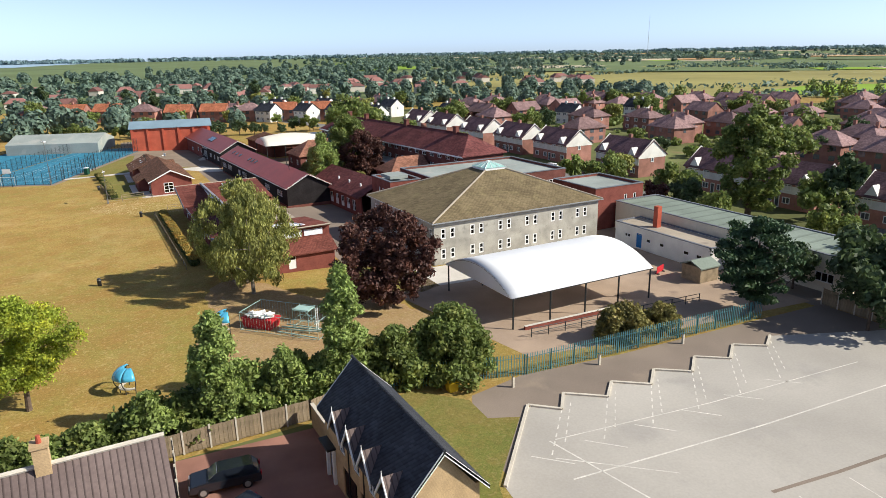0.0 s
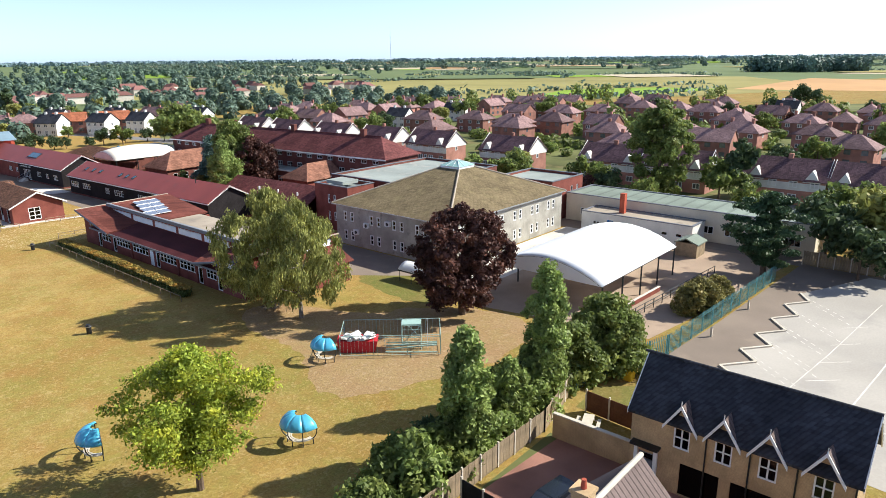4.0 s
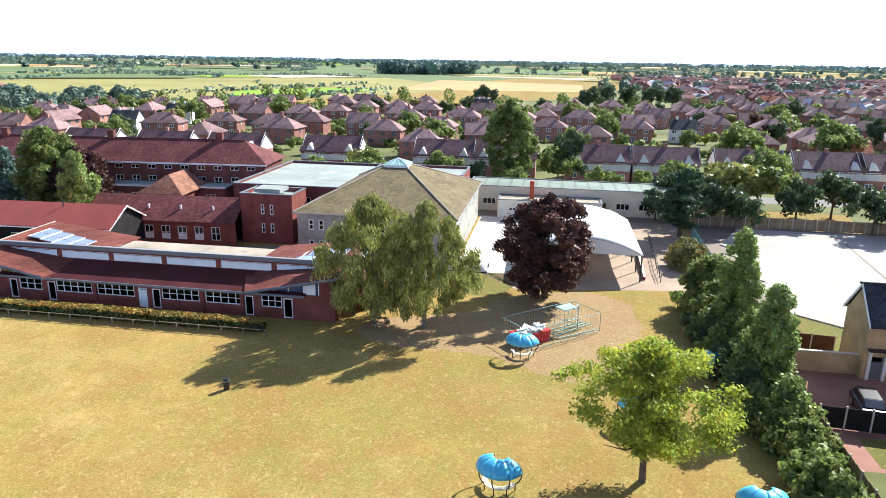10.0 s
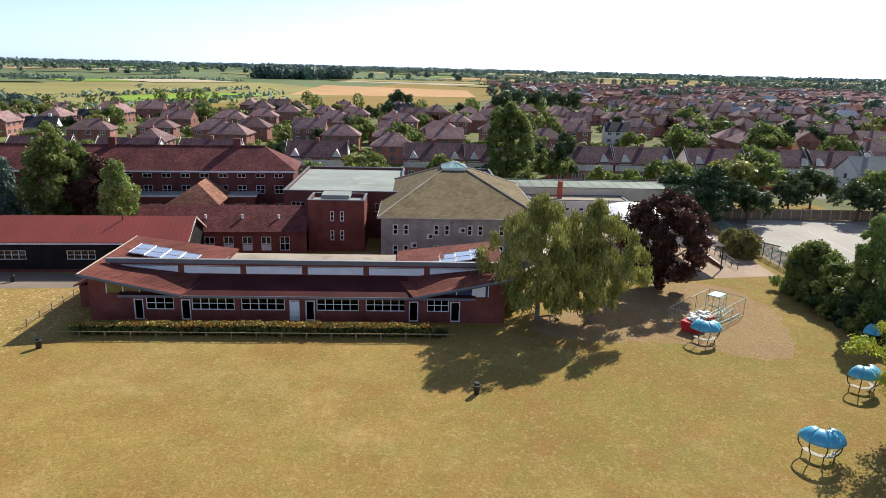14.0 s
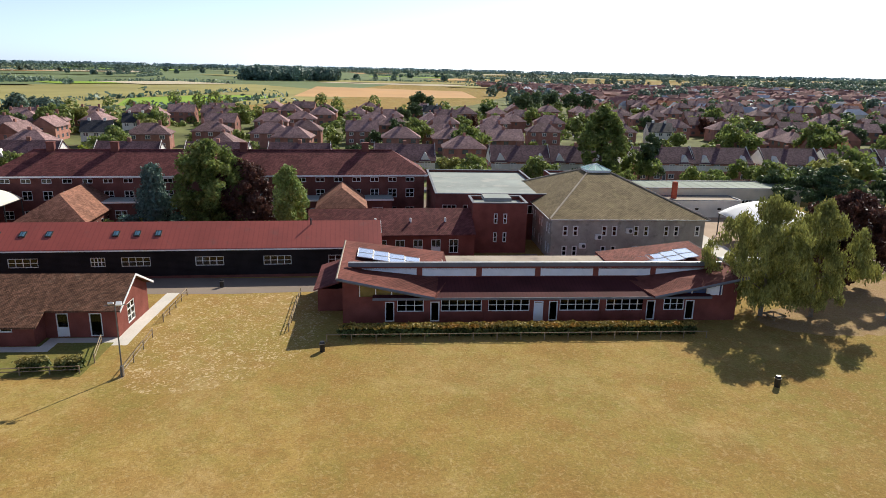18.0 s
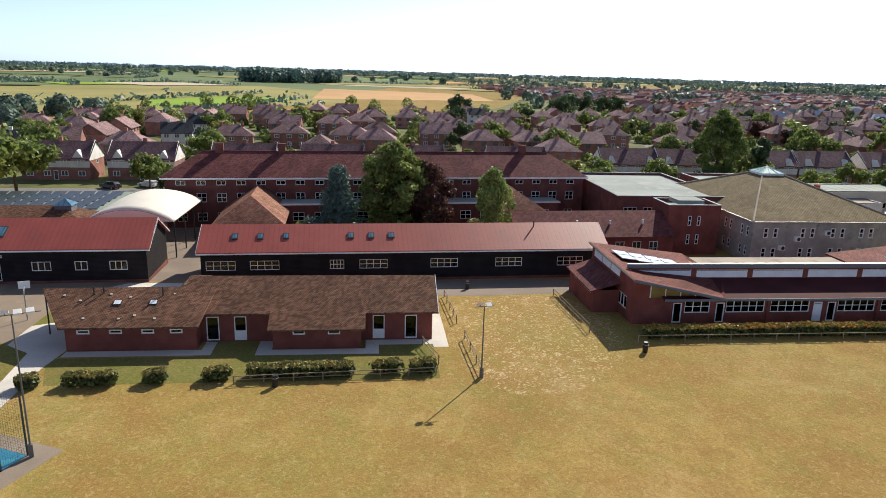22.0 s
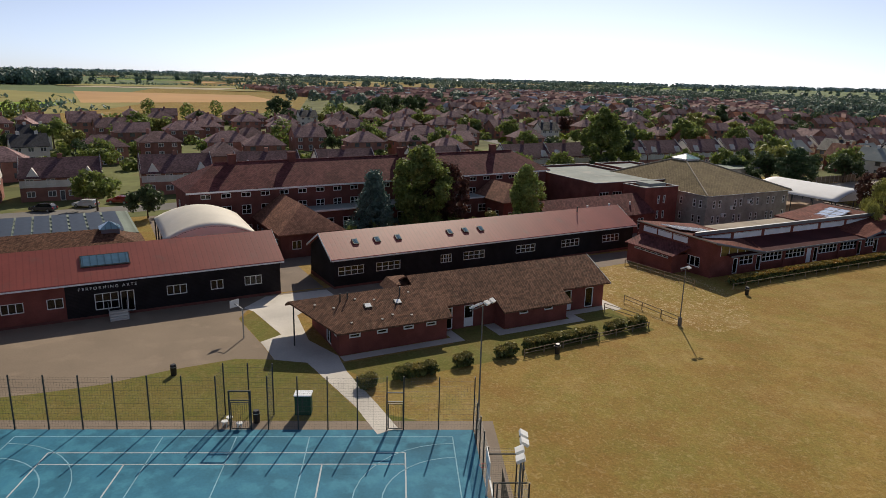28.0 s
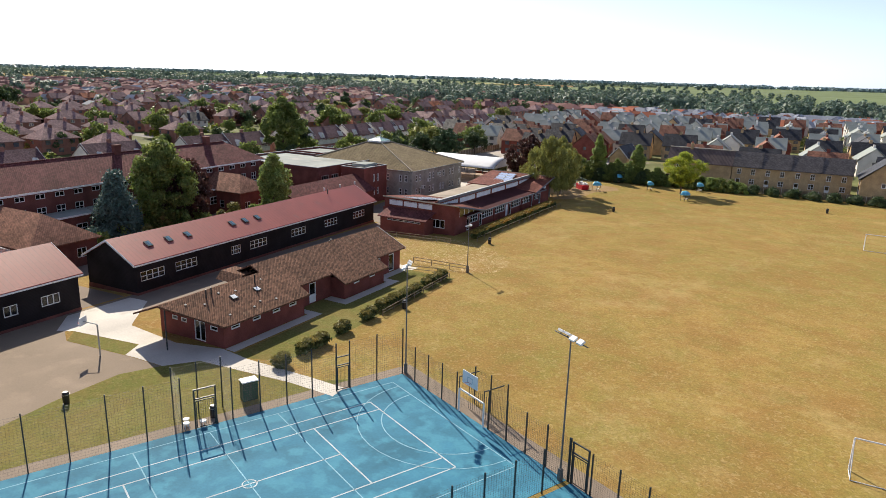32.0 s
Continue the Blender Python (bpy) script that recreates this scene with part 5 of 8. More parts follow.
def house_b():
    t = thing("tiled_house", "buff-brick house with a grey-brown pantile roof and brick chimney", "house", 2.6, 32.5, 0)
    x0, x1, half, ze, zr = -16.0, -.3, 3.4, 5.2, 8.6
    wall(t, "y", -half + .4, x0, x1, -.1, ze, M["brick_buff"], [(-3, 3, 1.0, 1.4, {"cols": 2, "rws": 2}), (-8, 3, 1.0, 1.4, {"cols": 2, "rws": 2})], out=-1)
    wall(t, "y", half - .4, x0, x1, -.1, ze, M["brick_buff"], [(-3, 3, 1.0, 1.4, {"cols": 2, "rws": 2})], out=1)
    for xx, o in ((x1, 1), (x0, -1)):
        wall(t, "x", xx, -half + .65, half - .65, -.1, ze, M["brick_buff"], [], out=o)
        xa = xx - .25 if o > 0 else xx
        part("gable_wall", one_prism([(-half + .65, ze), (half - .65, ze), (0, zr - .4)], "x", xa, xa + .247), M["brick_buff"], t)
    part("roof", gable_x(x0 - .3, 0, -half, half, ze - .1, zr), M["brown_rib"], t, "grey-brown ribbed pantile roof")
    part("ridge_tile", rods(((x0 - .3, 0, zr + .02), (0, 0, zr + .02), .13)), M["post_white"], t)
    ch = part("chimney", boxes((-5.85, -5.15, -.36, .36, zr - .7, zr + 1.1), (-5.92, -5.08, -.43, .43, zr + 1.1, zr + 1.25)), M["brick_buff"], t)
    part("chimney_pot", rods(((-5.5, 0, zr + 1.25), (-5.5, 0, zr + 1.65), .13, .1)), M["brick_orange"], ch)
    return t


house_b()

# ---- trees ----
tree("weeping silver birch with grey-green hanging leaves on worn earth", 17.4, 81.6, 13.3, 6.5, "birch", "bark_birch", 0.13, 36000, .15, .22, 150, 3, squash=1.25, blob=.12, shell=.25, strand=2, step=.2, profile="birch", hang=True)
tree("second weeping silver birch with pale bark", 16.9, 76.2, 12.9, 5.5, "birch", "bark_birch", 0.15, 26000, .15, .2, 110, 5, squash=1.25, blob=.13, shell=.25, strand=2, step=.2, profile="birch", hang=True)
tree("broad copper beech with dark purple leaves", 29.3, 64.4, 11.9, 6.1, "copper", "bark", 0.1, 32000, .2, .35, 170, 8, blob=.145, shell=.3, squash=.85)
tree("yellow-green acacia with an open crown", -5.8, 57.6, 9.4, 5.8, "acacia", "bark", 0.24, 34000, .115, .2, 130, 23, squash=.6, blob=.175, shell=.15, profile="flat")
tree("slim poplar over the boundary hedge", 7.5, 46.6, 9.6, 2.0, "poplar", "bark", 0.04, 20000, .15, .15, 80, 21, blob=.3, shell=.3, squash=1.2, profile="slim")
tree("slim poplar over the boundary hedge", 17.6, 46.8, 11.6, 2.0, "poplar", "bark", 0.04, 22000, .15, .15, 90, 22, blob=.3, shell=.3, squash=1.2, profile="slim")
tree("slim young poplar in the hedge", 12.6, 46.7, 5.6, 1.7, "poplar", "bark", 0.04, 14000, .15, .13, 60, 220, blob=.32, shell=.3, squash=1.2, profile="slim")
tree("dense round field maple by the fence", 27.6, 46.4, 6.6, 4.3, "oak", "bark", 0.03, 20000, .2, .2, 80, 23, blob=.24, shell=.35, profile="mound")
tree("dense green maple by the fence", 22.6, 47.2, 5.4, 3.3, "oak", "bark", 0.03, 12000, .2, .2, 50, 230, blob=.27, shell=.35, profile="mound")
tree("broad dark pine at the end of the yard", 64.5, 43.6, 10.6, 6.0, "pine", "bark", 0.14, 26000, .2, .32, 60, 24, squash=.34, blob=.2, shell=.4, profile="flat")
tree("tall ash tree by the road", 102.0, 73.5, 18.6, 6.4, "oak", "bark", 0.1, 24000, .31, .45, 110, 25, blob=.2, shell=.35)
tree("blue-green spruce in the courtyard", 56.9, 157.8, 11.0, 5.5, "spruce", "bark", 0.02, 16000, .22, .2, 90, 26, blob=.24, profile="cone")
tree("tall green lime in the courtyard", 57.0, 149.4, 14.9, 5.6, "oak", "bark", 0.05, 21000, .26, .3, 110, 27, blob=.22, shell=.35)
tree("dark purple plum in the courtyard", 59.0, 144.6, 11.6, 5.6, "copper", "bark", 0.06, 20000, .24, .2, 70, 28, blob=.24, shell=.35)
tree("narrow poplar in the courtyard", 46.2, 135.8, 12.6, 3.2, "poplar", "bark", 0.04, 17000, .2, .16, 70, 29, blob=.28, squash=1.1, profile="slim")
hedge_rnd = random.Random(77)
for i in range(22):
    x = -17.0 + i * 2.2 + hedge_rnd.uniform(-.4, .4)
    h = (2.7 if x < 2 else 4.1 if x < 14 else 4.7) * hedge_rnd.uniform(.85, 1.2)
    tree("dense green boundary shrub behind the fence", x, 46.9 + hedge_rnd.uniform(-.5, .7), h, hedge_rnd.uniform(2.0, 2.7), "oak" if i % 3 else "poplar", "bark", 0.0, 4600, .2, .1, 42, 40 + i, name="shrub", category="shrub", group="boundary shrubs", blob=.3, shell=.35, profile="mound")
for i in range(9):
    tree("dark green shrub on the field side of the hedge", 3.0 + i * 2.7, 48.7 + hedge_rnd.uniform(-.4, .4), hedge_rnd.uniform(2.6, 4.0), hedge_rnd.uniform(1.8, 2.3), "dark" if i % 2 else "oak", "bark", 0.0, 3900, .2, .1, 36, 70 + i, name="shrub", category="shrub", group="boundary shrubs", blob=.3, shell=.35, profile="mound")
for i in range(10):
    tree("low boundary shrub along the garden fence", -20 - i * 4.2, 46.0, 1.9, 2.2, "dark", "bark", 0.0, 2200, .2, .1, 14, 80 + i, name="shrub", category="shrub", group="boundary shrubs", blob=.4, shell=.4, profile="mound")
tree("olive-brown shrub beside the green fence", 47.0, 45.4, 3.6, 3.2, "shrub", "bark", 0.0, 10000, .18, .12, 44, 60, name="shrub", category="shrub", shell=.4, blob=.28, profile="mound")
tree("olive-brown shrub beside the green fence", 52.0, 45.2, 2.8, 2.2, "shrub", "bark", 0.0, 6000, .18, .12, 30, 61, name="shrub", category="shrub", shell=.4, blob=.3, profile="mound")
for i in range(14):
    tree("leafy shrub in the courtyard", 50 + (i % 3) * 2.5, 132 + i * 2.4, 2.6 + .6 * (i % 3), 1.8, "poplar" if i % 2 else "shrub", "bark", 0.0, 1600, .2, .08, 14, 120 + i, name="shrub", category="shrub", group="courtyard shrubs", blob=.4, shell=.4, profile="mound")

# ---- court ----
CO, U, V = Vector((-5.5, 174.4, 0)), Vector((.416, .909, 0)), Vector((-.919, .394, 0))
def cw(u, v, z=0.0):
    return CO + U * u + V * v + Vector((0, 0, z))
sheet("court", [cw(*p)[:2] for p in ((0, 0), (62, 0), (62, 19.2), (0, 19.2))], 0.02, M["court"], "blue acrylic games court with white and pale blue lines", "court")

sheet("verge", [cw(*p)[:2] for p in ((4, -1.3), (44, -1.3), (44, -2.6), (33.5, -5.7), (29.5, -7.2), (25.1, -10), (20, -12.5), (17, -12.4), (13.6, -11.7), (8.9, -3.5))], 0.018, M["green"], "olive green verge between the court fence and the yard")

# ---- town houses ----
M["far_pane"] = mat("dull window glass", (0.10, 0.11, 0.13), 0.12, 0.4, 0.7, 2, 0.3, 0.0, spec=0.8)


def far_window(parent, x, y, z, w, h, face, cols, name="window"):
    """A small window whose frame and panes are one piece."""
    key = ("far", w, h, cols)
    if key not in SHARED:
        bm = grille(w, h, .12, cols, 1, -.06, .04, back=-.02)
        me = bpy.data.meshes.new("window")
        bm.to_mesh(me)
        bm.free()
        me.materials.append(M["white"])
        me.materials.append(M["far_pane"])
        SHARED[key] = me
    part(name, SHARED[key], None, parent).matrix_local = pose(x, y, z, 0, 0, FACE[face])


def semi(label, rooft="dark_roof", wallm="brick_house", w=8.4, l=12.5, ze=4.7, zr=8.0, hipped=True, white=0, chimneys=2, gables=0, win=3, simple=False, name="semi_detached_house", group="town houses"):
    """A plain two-storey house, its front towards -x, its length along y, standing round its own middle."""
    t = thing(name, label, "house", 0, 0, 0, group=group)
    x0, x1, y0, y1 = -w / 2, w / 2, -l / 2, l / 2
    part("wall", boxes((x0, x1, y0, y1, -.4, ze)), M[wallm], t)
    o = .55
    if hipped:
        part("roof", hip(x0 - o, x1 + o, y0 - o, y1 + o, ze + .15, zr), M[rooft], t)
    else:
        part("roof", gable_y(x0 - o, x1 + o, y0 - .25, y1 + .25, ze + .1, zr), M[rooft], t)
        for yy in (y0, y1 - .2):
            part("gable_wall", one_prism([(x0, ze), (x1, ze), (0, zr - .25)], "y", yy, yy + .2), M["render_white" if white else wallm], t)
        if white:
            for s, yy in ((-1, y0 - .06), (1, y1)):
                part("white_gable_end", one_prism([(x0 - .2, ze - .4), (x1 + .2, ze - .4), (x1 + .2, ze + .3), (0, zr + .35), (x0 - .2, ze + .3)], "y", yy, yy + .06), M["render_white"], t)
    for k in range(chimneys):
        yy = y0 + l * (k + .5) / chimneys
        part("chimney", boxes((-.32, .32, yy - .42, yy + .42, zr - .8, zr + .75)), M[wallm], t)
    for k in range(gables):
        c = y0 + l * (k + .5) / gables + (-1.4 if k % 2 == 0 else 1.4) * (l / gables / 8)
        part("front_gable", one_prism([(c - 1.5, ze - .3), (c + 1.5, ze - .3), (c, ze + 2.0)], "x", x0 - .25, x0 + 1.6), M["render_white"], t)
    if gables:
        part("render_band", boxes((x0 - .06, x0 - .004, y0, y1, ze - 1.9, ze - .5)), M["render_white"], t)
    spots_w = [(side + (-.02 if side < 0 else .02), y0 + l * (k + .5) / win, z, 1.5, 1.2, face, 2) for side, face in ((x0, "-x"), (x1, "+x")) for k in range(win) for z in (.9, 3.3)]
    spots_w += [(.0, s + (-.02 if s < 0 else .02), 3.3, .9, 1.1, face, 1) for s, face in ((y0, "-y"), (y1, "+y"))]
    if simple:
        bm = bmesh.new()
        for x, y, z, w2, h2, face, cols in spots_w:
            dx, dy = (.03, w2 / 2) if face[1] == "x" else (w2 / 2, .03)
            box(bm, x - dx, x + dx, y - dy, y + dy, z, z + h2)
        me = bpy.data.meshes.new("glazing")
        bm.to_mesh(me)
        bm.free()
        me.materials.append(M["far_pane"])
        part("glazing", me, None, t)["kind"] = "stuff"
    else:
        for x, y, z, w2, h2, face, cols in spots_w:
            far_window(t, x, y, z, w2, h2, face, cols)
        far_window(t, x0 - .02, y0 + l * .5, .05, .95, 2.1, "-x", 1, "door")
    return t


HOUSES = []


def place(proto, x, y, rz=0.0, z=None, s=1.0):
    HOUSES.append((x, y))
    return copy_thing(proto, Matrix.Translation((x, y, gz(x) if z is None else z)) @ pose(0, 0, 0, 0, 0, rz) @ Matrix.Scale(s, 4))


terrace = semi("brick terrace with dark roof, white gable ends and white front gables", "terrace_roof", w=8.2, l=14.5, ze=4.7, zr=8.3, hipped=False, white=1, gables=2, chimneys=1, win=4, name="terraced_house", group="white-gabled terraces")
ys = [39.0, 21.0, 4.5, -9.0, 54.0, 75.5, 90.0, 118.0, 143.0, 162.0, 182.0, 204.0, 222.0, -26.0, -43.0, -60.0, -78.0]
terrace.matrix_world = pose(116.5, ys[0], -1)
for k, yy in enumerate(ys[1:]):
    place(terrace, 116.5 + 0.03 * max(0, yy - 120) * -1, yy, 0)
protos = [
    semi("hipped-roof brick semi-detached house with dark brown tiles", "town_roof"),
    semi("hipped brick house with brown pantiles", "town_roof", l=11.5, zr=7.8),
    semi("gabled brick house with a red-brown roof", "town_roof", hipped=False, l=11, zr=8.2),
    semi("pale rendered house with a grey slate roof", "slate", "render_white", hipped=False, l=9, w=7.5),
]
spots = [(176, 214, 12), (170, 196, 8), (182, 180, 5), (178, 160, 0), (190, 131, 0), (187, 104, -4), (192, 86, -4), (196, 66, -4), (200, 37, -6), (203, 20, -6),
         (226, 168, 4), (236, 128, 0), (240, 158, 4), (226, 5, -8), (256, 22, -8), (249, 246, 14), (268, 232, 10), (288, 220, 10), (213, 215, 10), (243, 192, 8),
         (262, 122, 0), (228, 100, -4), (232, 78, -4), (238, 54, -6), (262, 96, 0), (275, 60, -6), (290, 130, 4), (300, 100, 0), (212, 246, 14), (232, 262, 14)]
first = {}
for k, (x, y, a) in enumerate(spots):
    p = (0, 0, 1, 0, 2)[k % 5] if k % 9 else 3
    if p not in first:
        first[p] = protos[p]
        protos[p].matrix_world = pose(x, y, -1, 0, 0, a)
    else:
        place(protos[p], x, y, a + (180 if k % 3 == 0 else 0))
rnd = random.Random(5)
plain = [semi(protos_label, rf, hipped=hp, l=11.5, chimneys=1, simple=True, group="far streets") for protos_label, rf, hp in
         (("hipped brick town house with a dark roof", "town_roof", True), ("hipped brick town house with brown tiles", "town_roof", True), ("gabled brick town house with a red-brown roof", "town_roof", False), ("gabled brick town house with an orange roof", "orange_roof", False))]
started = set()


def street(p, x, y, a):
    if p not in started:
        started.add(p)
        plain[p].matrix_world = pose(x, y, gz(x), 0, 0, a)
    else:
        place(plain[p], x, y, a)


# streets east of the road
grid_rnd = random.Random(31)
for r in range(8):
    for c in range(17):
        x, y = 143 + r * 25 + grid_rnd.uniform(-3, 3), -14 + c * 16.5 + grid_rnd.uniform(-3, 3)
        if y > 330 - .62 * x + 60 or any(math.hypot(x - a, y - b) < 14.5 for a, b in HOUSES + [q[:2] for q in spots]) or grid_rnd.random() < .42:
            continue
        street(grid_rnd.choice((0, 0, 1, 1, 0, 2, 2)), x, y, grid_rnd.choice((0, 0, 180, 90)) + grid_rnd.uniform(-5, 5))
# streets towards the town centre
for r in range(9):
    for c in range(11):
        x, y = 150 + r * 33 + rnd.uniform(-4, 4), -14 - c * 23 + rnd.uniform(-3, 3) - r * 4
        if rnd.random() < .82:
            street(rnd.choice((0, 0, 1, 2, 2, 2, 3)), x, y, -8 + rnd.choice((0, 180)) + rnd.uniform(-3, 3) + (90 if rnd.random() < .12 else 0))
for c in range(10):
    street(rnd.choice((2, 1, 0)), 150 + rnd.uniform(-3, 3), -40 - 24 * c, -8)
# older terrace beyond the sports hall
for k in range(9):
    street(3 if k % 3 else 1, -12 + k * 14, 352 - k * 6.5, 62)
for x, y, a, p in ((92, 292, 20, 3), (104, 285, 20, 3), (78, 303, 30, 3), (112, 262, 14, 3), (120, 305, 20, 2), (66, 318, 30, 1), (132, 290, 14, 3), (110, 320, 25, 3), (140, 318, 20, 2), (90, 330, 30, 3), (150, 262, 12, 1), (166, 275, 12, 0), (184, 282, 12, 1), (205, 270, 12, 1), (225, 262, 12, 0), (150, 238, 12, 2), (140, 248, 12, 3)):
    place(protos[p], x, y, a)

# new estate south of the field
estate = [
    semi("new house with a red-brown tile roof", "range_roof", "brick", w=8, l=9, zr=8.6, hipped=False, chimneys=1, win=2, simple=True, group="new estate"),
    semi("new buff house with a slate roof", "slate", "brick_buff", w=8, l=10, zr=8.6, hipped=False, chimneys=1, win=3, simple=True, group="new estate"),
    semi("new pale house with a grey tile roof", "flat_roof", "render_white", w=8, l=9, zr=8.4, hipped=False, chimneys=1, win=2, simple=True, group="new estate"),
]
seen = set()
for r in range(11):
    for c in range(17):
        x, y = 104 - c * 13.5 + rnd.uniform(-2, 2), -12 - r * 17 + rnd.uniform(-2, 2)
        if math.hypot(x, y) < 9 or rnd.random() < .08:
            continue
        p = rnd.choice((0, 1, 1, 2, 2) if r < 4 else (0, 1, 2, 2, 2))
        a = rnd.choice((0, 90, 90, 90, 180)) + 6
        if p not in seen:
            seen.add(p)
            estate[p].matrix_world = pose(x, y, gz(x), 0, 0, a)
        else:
            place(estate[p], x, y, a)
for x, y, p, a in ((88, -16, 1, 90), (78, -24, 1, 90), (50, 8, 1, 95), (62, -2, 0, 90), (36, -2, 0, 0), (-4, 20, 0, 90), (-18, 18, 1, 90), (-34, 16, 0, 90), (-50, 20, 1, 90)):
    place(estate[p], x, y, a)


def tan_house(x, y, rz, label):
    t = thing("terraced_house", label, "house", x, y, 0, rz, group="buff terrace")
    w, h = 6.6, 6.8
    part("wall", boxes((-w / 2, w / 2, -h / 2 + .4, h / 2 - .4, -.2, 5.2)), M["brick_buff"], t)
    part("roof", gable_x(-w / 2, w / 2, -h / 2, h / 2, 5.1, 8.6), M["pantile_grey"], t)
    part("party_wall", one_prism([(-h / 2, 5.15), (0, 8.75), (h / 2, 5.15), (h / 2, 4.9), (0, 8.5), (-h / 2, 4.9)], "x", -w / 2 - .12, -w / 2 + .12), M["pantile_grey"], t)
    for f, s in (("+y", 1), ("-y", -1)):
        for cx in (-1.6, 1.6):
            window(t, cx, s * (h / 2 - .38), 3.2, 1.0, 1.4, f, 2, 2)
        window(t, -1.5, s * (h / 2 - .38), .9, 1.2, 1.3, f, 2, 2)
        window(t, 1.7, s * (h / 2 - .38), .05, 1.0, 2.1, f, 1, 1, .1, "door", .5)
    return t


for k in range(4):
    tan_house(-16.9 - 6.6 * k, 32.5, 0, "buff-brick terraced house with a slate roof")
end = semi("buff-brick gabled end house with a slate roof", "slate", "brick_buff", w=9, l=12, zr=9.0, hipped=False, chimneys=0, win=2, group="buff terrace")
end.matrix_world = pose(-46, 34, 0)
place(end, -62, 36, 90)
place(end, -78, 34, 90)

# ---- sports hall, marquee ----
sh = thing("sports_hall", "orange-red brick sports hall with brick piers and a blue-grey roof", "school building", 15.6, 224.0, -.6, -8)
part("wall", boxes((0, 23, 0, 16, 0, 7.4)), M["brick_orange"], sh)
for i in range(6):
    part("pier", boxes((i * 4.4 + .1, i * 4.4 + .7, -.35, -.004, 0, 7.2)), M["brick_orange"], sh)
part("roof", one_prism([(-.5, 7.4), (8, 8.9), (16.5, 7.4), (16.5, 7.2), (-.5, 7.2)], "x", -.5, 23.5), M["blue_roof"], sh)
mq = thing("marquee", "pale grey-green framed hall tent beyond the court", "marquee", -4.0, 240.0, -.2, -20)
part("canvas", one_prism([(-8, 0), (-8, 3.2), (0, 5.4), (8, 3.2), (8, 0)], "x", -12, 14), M["flat_roof"], mq)
solar = thing("flat_solar_block", "low tiled block with rows of roof panels and a glazed lantern", "school building", 50.0, 192.6, -1, 3)
part("wall", boxes((0, 26, 0, 24, 0, 3.2)), M["brick_dark"], solar)
part("roof", hip(-.5, 9, -.5, 24.5, 3.3, 5.4), M["wing_roof"], solar)
part("flat_roof", boxes((9.0, 26.2, -.3, 24.3, 3.2, 3.5)), M["flat_green"], solar)
lant = part("roof_lantern", boxes((3.2, 5.4, 2.6, 4.8, 4.6, 5.5)), M["grey_fascia"], solar, "small glazed roof lantern")
lb = bmesh.new()
lr = [lb.verts.new(p) for p in ((3.0, 2.4, 5.504), (5.6, 2.4, 5.504), (5.6, 5.0, 5.504), (3.0, 5.0, 5.504))]
lt = lb.verts.new((4.3, 3.7, 6.4))
lb.faces.new(lr[::-1])
for i in range(4):
    lb.faces.new((lr[i], lr[(i + 1) % 4], lt))
part("glazing", lb, M["sky_pane"], lant)
for i in range(5):
    for j in range(9):
        pan = part("solar_panel", boxes((-1.0, 1.0, -1.0, 1.0, 0, .05)), M["array"], solar)
        pan.matrix_local = pose(11.4 + i * 3.0, 2.5 + j * 2.3, 3.72, 0, -8, 0)

# ---- town trees and hedges ----
def crown_mesh(seed, leafy, h, s, count, size):
    r2 = random.Random(seed)
    cs = []
    lobes = [Vector((r2.gauss(0, 1), r2.gauss(0, 1), r2.gauss(0, 1))).normalized() * r2.uniform(.35, .85) for i in range(9)]
    for i in range(36):
        d = lobes[i % 9] + Vector((r2.gauss(0, 1), r2.gauss(0, 1), r2.gauss(0, 1))) * .16
        rr = s * .27 * r2.uniform(.7, 1.2)
        cs.append(((d.x * s, d.y * s, h * .52 + d.z * h * .42), (rr, rr, rr * .85)))
    return leaf_mesh("crown", cs, count, size, LEAF[leafy])


kinds = []
for k, (lf, h, s, lab) in enumerate((("oak", 8, 4.0, "round mid-green garden tree"), ("dark", 9, 4.4, "dark green garden tree"), ("poplar", 7, 3.2, "light green garden tree"), ("birch", 8, 3.4, "grey-green garden tree"),
                                     ("copper", 8, 3.8, "dark purple garden tree"), ("dark", 11, 2.6, "narrow dark conifer"), ("acacia", 6, 2.6, "yellow-green small tree"))):
    t = thing("tree", lab + " among the houses", "tree", 0, 0, 0, group="town trees")
    part("trunk", rods(((0, 0, -.3), (0, 0, h * .55), .22, .1)), M["bark"], t)
    part("crown", crown_mesh(100 + k, lf, h, s, 2100, .38), None, t)
    kinds.append(t)
used = set()


def plant(k, x, y, s=1.0):
    if k not in used:
        used.add(k)
        kinds[k].matrix_world = Matrix.Translation((x, y, gz(x))) @ Matrix.Scale(s, 4)
    else:
        copy_thing(kinds[k], Matrix.Translation((x, y, gz(x))) @ pose(0, 0, 0, 0, 0, rnd.uniform(0, 360)) @ Matrix.Scale(s, 4))


